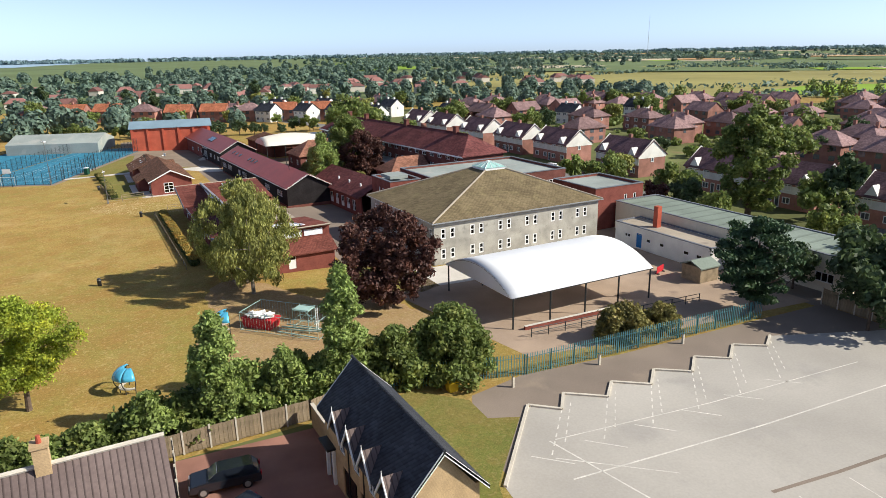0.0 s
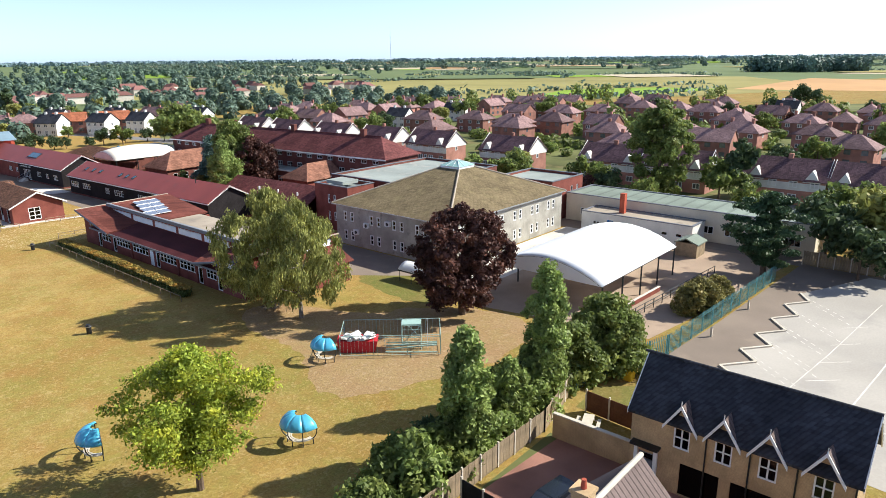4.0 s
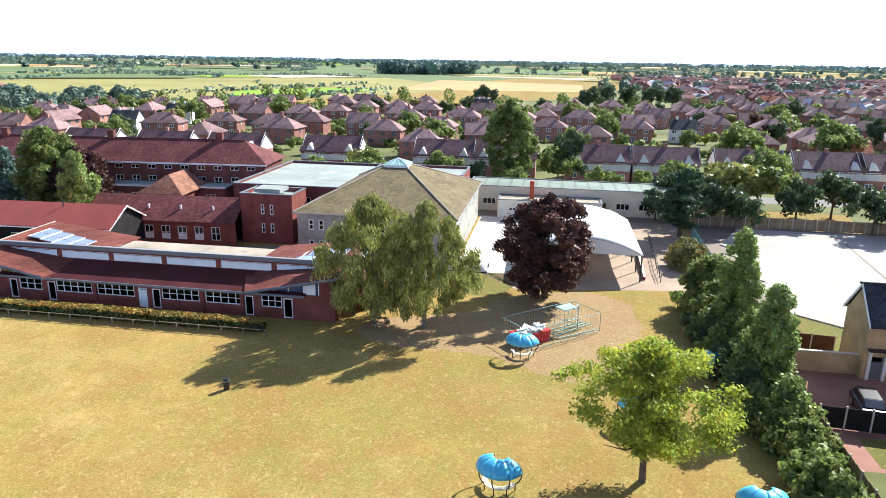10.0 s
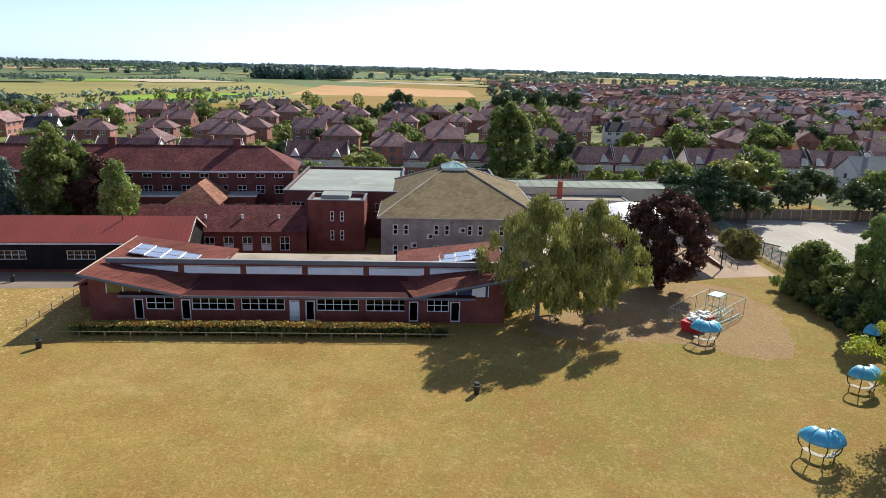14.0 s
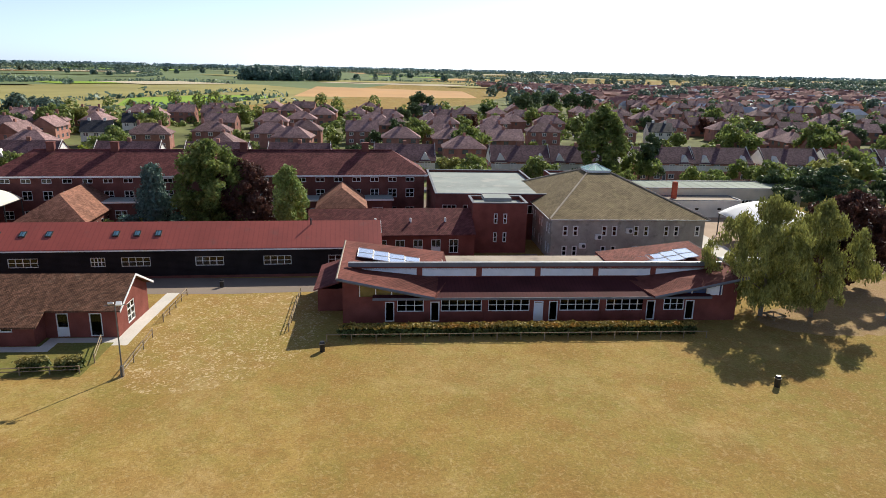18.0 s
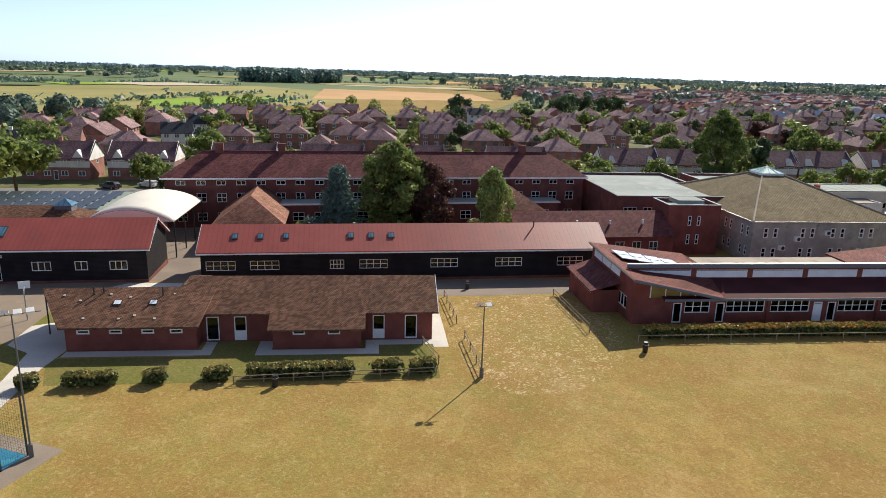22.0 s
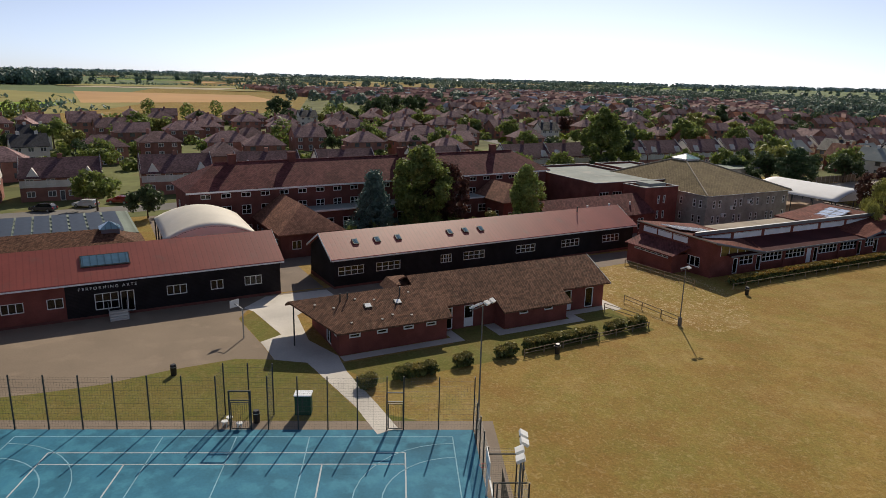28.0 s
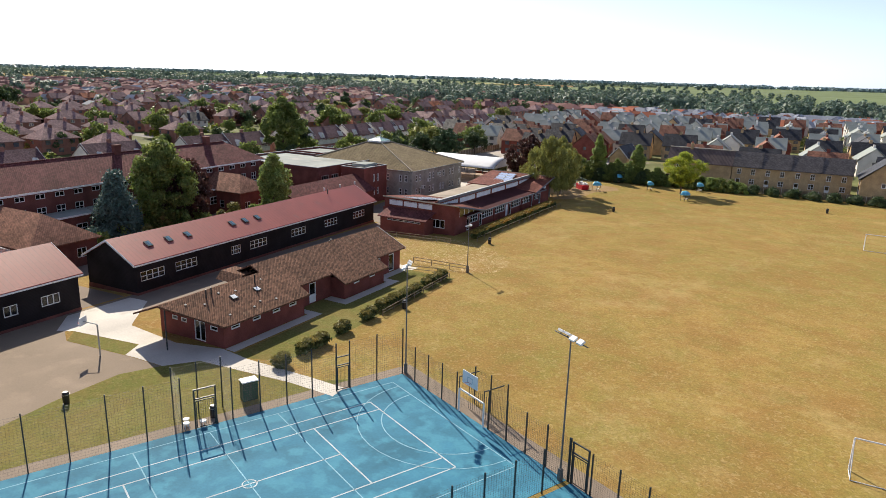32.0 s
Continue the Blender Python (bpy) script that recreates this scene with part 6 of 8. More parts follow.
for k, x, y, s in ((0, 105, 63, 1.1), (5, 107, 60, 1.2), (2, 103, 45, .8), (0, 104, 38, .8), (0, 96, 104, .95), (2, 98, 117, 1.2), (3, 104, 108, 1.0), (0, 100, 88, .9), (4, 90, 84, .8), (1, 94, 80, .8), (0, 92, 72, .7),
                   (1, 70, 34, 1.1), (1, 76, 39, 1.35), (3, 80, 33, 1.5), (0, 84, 27, 1.4), (1, 78, 22, 1.2), (1, 75, 46, .85), (1, 84, 42, 1.1), (0, 95, 54, .75), (0, 88, 40, 1.0), (1, 92, 30, 1.2), (1, 72, 12, 1.2), (0, 76, 5, 1.1), (1, 84, 14, 1.3),
                   (0, 84, 223, 1.7), (0, 90, 221, 1.5), (3, 95, 228, 1.5), (0, 88, 232, 1.4), (1, 86, 190, .9), (2, 95, 150, .8), (0, 96, 198, .9), (0, 100, 170, .7), (2, 90, 128, .9)):
    plant(k, x, y, s)
for i in range(95):
    x, y = rnd.uniform(128, 320), rnd.uniform(-20, 270)
    if y > 200 and x > 250:
        continue
    plant(rnd.choice((0, 0, 1, 1, 2, 3, 3, 6, 4)), x, y, rnd.uniform(.7, 1.3))
for i in range(50):
    x, y = rnd.uniform(125, 260), rnd.uniform(-130, -10)
    plant(rnd.choice((0, 0, 1, 1, 1, 2, 3, 4, 5)), x, y, rnd.uniform(.8, 1.5))
for i in range(36):
    plant(rnd.choice((0, 1, 2, 3, 5)), rnd.uniform(-40, 160), rnd.uniform(290, 420), rnd.uniform(.7, 1.3))
for i in range(22):
    plant(rnd.choice((0, 1, 2, 1)), rnd.uniform(-60, 110), rnd.uniform(-200, -10), rnd.uniform(.4, .8))
for x, y, s in ((340, 46, 2.1), (356, 36, 2.2), (370, 22, 2.1), (378, 8, 2.0), (392, -6, 2.0), (344, 104, 2.0), (300, -46, 1.6)):
    plant(1, x, y, s)
for k in range(24):
    plant(rnd.choice((0, 1, 1)), -6 + k * 5.0 + rnd.uniform(-2, 2), 262 - k * .6 + rnd.uniform(-4, 4), rnd.uniform(.5, .9))

# ---- farmland and distance ----
FIELD = {
    "pasture": mat("green-gold pasture", (0.285, 0.255, 0.092), 0.95, 0.15, 0.008, .05, 0.15, 0),
    "crop": mat("bright green crop", (0.22, 0.33, 0.04), 0.95, 0.1, 0.01, .1, 0.1, 0),
    "stubble": mat("golden stubble", (0.50, 0.30, 0.14), 0.95, 0.12, 0.006, .05, 0.1, 0),
    "pale": mat("pale harvested field", (0.50, 0.43, 0.30), 0.95, 0.12, 0.004, .03, 0.1, 0),
    "green": mat("far green field", (0.14, 0.18, 0.08), 0.95, 0.15, 0.004, .03, 0.1, 0),
    "garden": mat("garden lawns and earth", (0.135, 0.145, 0.055), 0.95, 0.35, 0.05, .5, 0.3, 0, second=(0.20, 0.155, 0.075), second_at=0.60),
    "wood": mat("far woodland floor", (0.05, 0.075, 0.04), 0.95, 0.2, 0.01, .1, 0.2, 0),
}
sheet("far_plain", [(-4900, 430), (150, 430), (258, 350), (330, 265), (4900, -700), (4900, 4900), (-4900, 4900)], 0.015, FIELD["green"], "green farmland plain towards the sea")
sheet("far_plain", [(-4900, -4900), (4900, -4900), (4900, -702), (1300, -900), (88, -900), (88, -330), (-4900, -330)], 0.015, FIELD["green"], "green farmland plain beyond the town")
sheet("town_gardens", [(88, -900), (88, 238), (130, 330), (320, 262), (350, 150), (460, 60), (1300, -200), (1300, -900)], 0.02, FIELD["garden"], "garden lawns, drives and earth between the houses")
sheet("estate_ground", [(88, -330), (88, 10), (24, 18), (14, 24), (14, 44), (-100, 43), (-100, -330)], 0.002, FIELD["garden"], "gardens and drives of the new estate")
sheet("road", [(94, -300), (101, -300), (103, 120), (97, 260), (60, 420), (54, 416), (90, 258), (96, 118)], 0.03, M["road"], "grey tarmac road past the school", "road")
sheet("road", [(130, 53), (300, 30), (300, 36), (131, 60)], 0.035, M["road"], "side street between the houses", "road")
sheet("road", [(101, 50), (131, 53), (131, 60), (101, 57)], 0.036, M["road"], "mouth of the side street", "road")
sheet("field", [(200, 540), (258, 350), (320, 268), (460, 190), (640, 130), (900, 300), (700, 900), (340, 700)], .05, FIELD["pasture"], "broad pale green pasture")
sheet("field", [(385, 288), (385, 243), (556, 212), (562, 275), (480, 316)], .1, FIELD["crop"], "bright green crop field")
sheet("field", [(556, 205), (585, 40), (770, 35), (862, 216)], .1, FIELD["stubble"], "golden stubble field beyond the houses")
r6 = random.Random(9)
hedge_runs = [((258, 350), (330, 272)), ((330, 272), (460, 190)), ((430, 330), (650, 262)), ((385, 243), (556, 212)), ((385, 288), (385, 243)), ((200, 540), (700, 640)), ((240, 420), (430, 330))]
for k in range(130):
    d, a = r6.uniform(900, 4600), radians(r6.uniform(-75, 68))
    x, y = d * math.cos(a), d * math.sin(a) + 100
    w, l, tw = r6.uniform(90, 260) * (.5 + d / 2500), r6.uniform(90, 320) * (.5 + d / 2500), a + r6.uniform(-.5, .5)
    if y < -.25 * x - 100 and d < 2400:
        continue
    pts = [(x + u * math.cos(tw) * w - v * math.sin(tw) * l, y + u * math.sin(tw) * w + v * math.cos(tw) * l) for u, v in ((-.5, -.5), (.5, -.5), (.5, .5), (-.5, .5))]
    sheet("field", pts, .1 + .012 * k, FIELD[r6.choice(("pale", "green", "pasture", "pale", "green", "green", "crop", "pasture", "stubble"))], "far field between hedges")
    if r6.random() < .75:
        hedge_runs.append((pts[0], pts[1]))
        hedge_runs.append((pts[1], pts[2]))
sea = mat("pale blue sea", (0.32, 0.44, 0.52), 0.35, 0.05, 0.002, .02, 0.05, 0)
sheet("sea", [(-4900, 2300), (-900, 2500), (-150, 2800), (250, 4900), (-4900, 4900)], .4, sea, "pale blue strip of sea", "water")


def clump_cloud(name, label, centres, size, count_each, leafy, squash=.8):
    """Many far trees as one mass of leaf clumps."""
    cs = [((x, y, z + h * .5), (w, w, h * .55)) for x, y, z, w, h in centres]
    me = leaf_mesh(name, cs, len(cs) * count_each, size, LEAF[leafy], shell=.7, loose=.05, twist=.4)
    ob = new(name, me)
    return tagged(ob, label, "wood", kind="stuff")


rows = []
for (ax, ay), (bx, by) in hedge_runs:
    n = max(2, int(math.hypot(bx - ax, by - ay) / 5))
    far_k = min(2.2, .6 + math.hypot(ax, ay) / 1500)
    for i in range(n):
        s = (i + r6.random() * .8) / n
        big = r6.random() < .1
        h = r6.uniform(2.2, 4.0) * far_k * (2.0 if big else 1)
        rows.append((ax + (bx - ax) * s, ay + (by - ay) * s, -1, h * (.9 if big else 1.6), h))
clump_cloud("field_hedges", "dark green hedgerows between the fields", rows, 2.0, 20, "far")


def scatter(n, d0, d1, a0, a1, h0, h1, clear=None):
    out = []
    for i in range(n):
        d, a = math.sqrt(r6.uniform(d0 * d0, d1 * d1)), radians(r6.uniform(a0, a1))
        h = r6.uniform(h0, h1)
        out.append((d * math.cos(a), d * math.sin(a) + 90, -1, h * .55, h))
    return out


def belt(n, x0, y0, x1, y1, spread, h0, h1):
    out = []
    for i in range(n):
        s, h = r6.random(), r6.uniform(h0, h1)
        out.append((x0 + (x1 - x0) * s + r6.gauss(0, spread), y0 + (y1 - y0) * s + r6.gauss(0, spread), -1, h * .5, h))
    return out


# These woods take the leaf colour that carries distance haze.
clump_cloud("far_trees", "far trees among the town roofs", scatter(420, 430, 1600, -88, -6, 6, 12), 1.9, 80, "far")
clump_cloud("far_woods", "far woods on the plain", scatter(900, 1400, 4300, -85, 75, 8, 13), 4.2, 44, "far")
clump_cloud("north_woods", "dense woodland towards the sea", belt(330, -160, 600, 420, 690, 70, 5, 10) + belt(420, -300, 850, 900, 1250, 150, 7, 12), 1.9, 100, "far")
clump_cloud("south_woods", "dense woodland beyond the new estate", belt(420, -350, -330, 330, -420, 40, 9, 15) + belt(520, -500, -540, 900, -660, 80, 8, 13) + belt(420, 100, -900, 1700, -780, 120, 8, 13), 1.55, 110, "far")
clump_cloud("tall_copse", "tall copse standing on the plain", belt(70, 1165, 366, 1190, 278, 14, 18, 25) + belt(24, 1190, 250, 1190, 224, 7, 18, 24), 2.6, 90, "spruce")
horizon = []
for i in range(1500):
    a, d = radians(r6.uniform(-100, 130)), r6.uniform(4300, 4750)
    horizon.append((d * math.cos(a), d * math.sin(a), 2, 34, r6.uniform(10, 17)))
clump_cloud("horizon_woods", "wooded skyline with haze put into its blue-green", horizon, 11, 26, "haze")


def lumps(n, xr, yr, h0, h1, seed, wide=.6, keep=6.5):
    """Spots for garden growth that keep off the houses."""
    rr, out = random.Random(seed), []
    grid = collections.defaultdict(list)
    for hx, hy in HOUSES:
        grid[int(hx // 20), int(hy // 20)].append((hx, hy))
    while len(out) < n:
        x, y = rr.uniform(*xr), rr.uniform(*yr)
        near = [p for i in (-1, 0, 1) for j in (-1, 0, 1) for p in grid[int(x // 20) + i, int(y // 20) + j]]
        if any(math.hypot(x - a, y - b) < keep for a, b in near) or 96 < x < 126 and rr.random() < .7:
            n -= .2
            continue
        h = rr.uniform(h0, h1)
        out.append((x, y, -1, h * wide, h))
    return out


clump_cloud("garden_shrubs", "hedges and shrubs between the gardens", lumps(520, (124, 330), (-40, 290), 1.2, 3.4, 11, .8), .75, 60, "oak")
clump_cloud("garden_shrubs", "dark hedges and bushes in the town gardens", lumps(360, (124, 470), (-330, -10), 1.5, 4.0, 12, .8), .85, 50, "dark")
clump_cloud("garden_trees", "mid-green trees among the town gardens", lumps(45, (200, 420), (-20, 290), 5, 10, 13, .45, 7.5), .9, 150, "oak")
clump_cloud("garden_trees", "dark trees among the town streets", lumps(60, (140, 480), (-330, -30), 5, 10, 14, .45, 7.5), .95, 130, "dark")
clump_cloud("garden_trees", "light green trees among the town streets", lumps(90, (140, 480), (-330, -30), 4, 8, 15, .45, 7.5), .85, 110, "poplar")
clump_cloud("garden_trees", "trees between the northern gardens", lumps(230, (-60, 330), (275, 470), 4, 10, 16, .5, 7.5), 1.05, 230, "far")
clump_cloud("garden_shrubs", "young shrubs and hedges of the new estate", lumps(260, (-110, 110), (-230, -6), 1.2, 3.0, 17, .7), .7, 36, "oak")


def roof_field(name, label, n, box_area, rooft, wallm, seed):
    """Far houses, too many and too small to count: walls in one mesh, roofs in another."""
    rr = random.Random(seed)
    wv, wf, rv, rf = [], [], [], []
    for i in range(n):
        x, y = rr.uniform(*box_area[0]), rr.uniform(*box_area[1])
        a, w, l, ze, zr = rr.choice((0, 90)) + rr.uniform(-12, 12) - 8, rr.uniform(3.2, 4.2), rr.uniform(4.5, 8), rr.uniform(3.8, 4.6), rr.uniform(6.2, 7.6)
        m = Matrix.Translation((x, y, -1)) @ pose(0, 0, 0, 0, 0, a)
        b = len(wv)
        wv += [tuple(m @ Vector((sx * w, sy * l, z))) for z in (-.3, ze) for sx, sy in ((-1, -1), (1, -1), (1, 1), (-1, 1))]
        wf += [tuple(b + q for q in f) for f in ((0, 1, 5, 4), (1, 2, 6, 5), (2, 3, 7, 6), (3, 0, 4, 7))]
        b = len(rv)
        k = l * rr.choice((.5, 1.0))
        rv += [tuple(m @ Vector(p)) for p in ((-w - .4, -l - .3, ze), (w + .4, -l - .3, ze), (w + .4, l + .3, ze), (-w - .4, l + .3, ze), (0, -k, zr), (0, k, zr))]
        rf += [tuple(b + q for q in f) for f in ((0, 1, 4), (1, 2, 5, 4), (2, 3, 5), (3, 0, 4, 5), (3, 2, 1, 0))]
    t = thing(name, label, "houses", 0, 0, 0, kind="stuff")
    part("walls", mesh_from("walls", wv, wf, M[wallm]), None, t)
    part("roofs", mesh_from("roofs", rv, rf, ROOFS[rooft]), None, t)


ROOFS = {k: mat("far " + k, c, .8, .1, .05, 1, .2, 0, per_island=.35) for k, c in (("brown", (.25, .125, .11)), ("orange", (.38, .13, .075)), ("grey", (.34, .36, .40)))}
FARWALL = mat("far walls", (.38, .2, .145), .9, .1, .05, 1, .2, 0, per_island=.5)
M["far_wall"] = FARWALL
M["far_white"] = mat("far pale walls", (.6, .55, .48), .9, .1, .05, 1, .2, 0, per_island=.3)
roof_field("town_roofs", "brown-roofed brick town stretching away", 1500, ((430, 1100), (-620, -20)), "brown", "far_wall", 3)
roof_field("town_roofs", "pale-walled houses scattered through the town", 220, ((330, 1100), (-620, -20)), "grey", "far_white", 13)
roof_field("town_roofs", "mixed roofs of the old town", 520, ((130, 520), (-620, -270)), "brown", "far_wall", 4)
roof_field("estate_roofs", "pale grey roofs of the new estate", 220, ((-130, 120), (-330, -200)), "grey", "far_white", 5)
roof_field("estate_roofs", "orange roofs of the new estate", 70, ((-130, 120), (-320, -190)), "orange", "far_wall", 6)
roof_field("village_roofs", "pale houses among the northern woods", 90, ((-150, 420), (430, 640)), "brown", "far_white", 7)
mast = thing("radio_mast", "thin lattice radio mast on the horizon", "mast", 2050, 2060, -1)
part("mast_body", rods(((0, 0, 0), (0, 0, 150), 1.0, .4), sides=5), M["steel_grey"], mast)

# ---- field furniture ----
def hedge(label, x, y0, y1, w, h, top="golden", x1=None, count=0, name="hedge"):
    """A clipped hedge from y0 to y1, golden on top."""
    t = thing(name, label, "hedge", x, y0)
    dx, l = ((x1 if x1 is not None else x) - x), y1 - y0
    n = max(2, int(l / .8))
    body = [((dx * (i + .5) / n, l * (i + .5) / n, h * .5), (w * .5, max(.5, l / n * .7), h * .42)) for i in range(n)]
    tops = [((dx * (i + .5) / n, l * (i + .5) / n, h * random.Random(i).uniform(.86, 1.02)), (w * .46, max(.5, l / n * .62), h * .11)) for i in range(n)]
    part("foliage", leaf_mesh("foliage", body, int(n * 260), .17, LEAF["hedge"], shell=.75), None, t)
    part("top_growth", leaf_mesh("top_growth", tops, int(n * 230), .14, LEAF[top], shell=.5, flat=.5), None, t, "golden leaves along the top")
    for i in range(0, n, 2):
        part("stem", rods(((dx * (i + .5) / n, l * (i + .5) / n, -.05), (dx * (i + .5) / n, l * (i + .5) / n, h * .6), .035), sides=5), M["bark"], t)
    return t


hedge("long clipped hedge with golden top before the science block", 12.6, 91.2, 126.4, 1.3, 1.15)
for y0, y1, x in ((178.3, 179.6, 4.2), (172.6, 176.3, 4.5), (168.9, 170.4, 4.8), (164.0, 165.9, 5.0), (154.2, 162.5, 5.5), (150.2, 152.4, 5.9), (147.4, 149.3, 5.9)):
    hedge("clipped brown-green hedge clump before the brick wing", x, y0, y1, 1.3, 1.05, "shrub")


def knee_rail(label, a, b, h=.9, rails=2, posts=None, material="timber", name="rail_fence"):
    t = thing(name, label, "fence", a[0], a[1])
    d = Vector((b[0] - a[0], b[1] - a[1], gz(b[0]) - gz(a[0])))
    n = posts or max(2, int(d.length / 2.2) + 1)
    for i in range(n):
        p = d * (i / (n - 1))
        part("post", rods((p + Vector((0, 0, -.2)), p + Vector((0, 0, h)), .055), sides=6), M[material], t)
    for k in range(rails):
        z = Vector((0, 0, h * (1 - .45 * k) - .04))
        part("rail", rods((z, d + z, .04), sides=6), M[material], t)
    return t


knee_rail("low timber rail fence along the hedge", (11.3, 90.5), (11.3, 127.5), .75, 1)
knee_rail("timber rail fence beside the path", (26.1, 144.5), (16.9, 144.2))
knee_rail("timber rail fence beside the path", (12.8, 143.9), (4.4, 143.5))
knee_rail("timber rail fence at the corner of the science block", (26.2, 131.8), (14.0, 131.4))
knee_rail("timber rail fence at the end of the brick wing", (11.4, 148.0), (7.2, 146.9))
knee_rail("timber rail among the hedge clumps", (5.2, 147.3), (4.2, 163.5), .7, 2)

bin_proto = thing("litter_bin", "black plastic litter bin standing on the field", "bin", .75, 89.3, group="litter bins")
part("body", rods(((0, 0, 0), (0, 0, .75), .23, .26), sides=14), M["black"], bin_proto)
part("hood", rods(((0, 0, .79), (0, 0, .98), .27, .2), sides=14), M["black"], bin_proto)
part("collar", rods(((0, 0, .75), (0, 0, .79), .28), sides=14), M["steel_grey"], bin_proto)
for x, y in ((9.1, 127.7), (13.0, 193.0), (3.6, 160.2), (-35.8, 62.7), (29.3, 141.4), (2.1, 188.4)):
    copy_thing(bin_proto, Matrix.Translation((x, y, gz(x))))


def flood(x, y, h, heads, label, aim=0.0):
    t = thing("floodlight_mast", label, "lamp post", x, y)
    part("base_box", boxes((-.13, .13, -.13, .13, -.1, .9)), M["mast_grey"], t)
    part("pole", rods(((0, 0, .9), (0, 0, h), .065, .045), sides=10), M["mast_grey"], t)
    part("cross_arm", rods(((0, -.1 - .36 * heads, h), (0, .1 + .36 * heads, h), .035)), M["mast_grey"], t)
    for i in range(heads):
        yy = (i - (heads - 1) / 2) * .66
        s = -1 if i < heads / 2 else 1
        f = part("flood_head", boxes((-.19, .19, -.22, .22, -.07, .07)), M["white"], t, "white floodlight head")
        f.matrix_local = pose(s * .12, yy, h + .16, 0, s * 28, 0)
        part("lens", boxes((-.16, .16, -.2, .2, -.082, -.071)), M["panel_white"], f)
        part("bracket", rods(((0, 0, -.07), (-s * .1, 0, -.2), .025), sides=6), M["mast_grey"], f)
    t.matrix_world = t.matrix_world @ pose(0, 0, 0, 0, 0, aim)
    return t


flood(-5.65, 174.1, 9.6, 4, "tall grey floodlight mast at the court corner", 25)
flood(-22.8, 182.2, 9.8, 4, "tall grey floodlight mast beside the court fence", 60)
flood(4.55, 143.6, 6.2, 2, "slim lamp post at the end of a rail fence", 10)


def shelter(x, y, rz, label):
    """A seat under a curved blue shell on bent tubes."""
    t = thing("seat_shelter", label, "shelter", x, y, None, rz, group="blue seat shelters")
    prof = [(1.05, .45), (1.28, .72), (1.42, 1.03), (1.45, 1.34), (1.32, 1.64), (1.05, 1.9), (.7, 2.06), (.38, 2.12)]
    def at(a, k, d=0.0):
        r, z = prof[k]
        return Vector(((r + d) * math.cos(a), (r + d) * math.sin(a), z + d))
    turns = [radians(-88 + 44 * k) for k in range(5)]
    for a in turns:
        bm = bmesh.new()
        for k in range(7):
            rod(bm, at(a, k), at(a, k + 1), .042, sides=7)
        part("bent_tube", bm, M["steel_dark"], t)
        part("leg", rods((at(a, 0), (1.05 * math.cos(a), 1.05 * math.sin(a), -.02), .038)), M["steel_dark"], t)
    for a0, a1 in zip(turns, turns[1:]):
        bm = bmesh.new()
        steps = [a0 + (a1 - a0) * i / 4 for i in range(5)]
        g = [[[bm.verts.new(at(a, k, d)) for k in range(3, 8)] for a in steps] for d in (.05, .08)]
        for i in range(4):
            for k in range(4):
                bm.faces.new((g[0][i][k], g[0][i + 1][k], g[0][i + 1][k + 1], g[0][i][k + 1]))
                bm.faces.new((g[1][i][k], g[1][i][k + 1], g[1][i + 1][k + 1], g[1][i + 1][k]))
            for k in (0, 4):
                bm.faces.new((g[0][i][k], g[0][i + 1][k], g[1][i + 1][k], g[1][i][k]))
                bm.faces.new((g[0][0 if k == 0 else 4][i], g[0][0 if k == 0 else 4][i + 1], g[1][0 if k == 0 else 4][i + 1], g[1][0 if k == 0 else 4][i]))
        bmesh.ops.recalc_face_normals(bm, faces=bm.faces[:])
        for f in bm.faces:
            f.smooth = True
        part("blue_shell", bm, M["shade_blue"], t, "glossy sky-blue curved panel")
    for k, rr in enumerate((.78, .92, 1.06)):
        arc_o = [((rr + .05) * math.cos(radians(-88 + 11 * i)), (rr + .05) * math.sin(radians(-88 + 11 * i))) for i in range(17)]
        arc_i = [((rr - .05) * math.cos(radians(88 - 11 * i)), (rr - .05) * math.sin(radians(88 - 11 * i))) for i in range(17)]
        part("seat_slat", one_prism(arc_o + arc_i, "z", .45, .49), M["post_white"], t)
    return t


shelter(-8.0, 66.6, 165, "blue-shelled seat shelter on bent dark tubes on dry grass")
shelter(2.0, 57.2, 190, "blue-shelled seat shelter beside the acacia")
shelter(12.0, 66.2, 175, "blue-shelled seat shelter beside the fenced equipment")
shelter(11.5, 49.9, 200, "blue-shelled seat shelter close to the boundary hedge")
shelter(-8.3, 51.2, 180, "blue-shelled seat shelter near the boundary hedge")


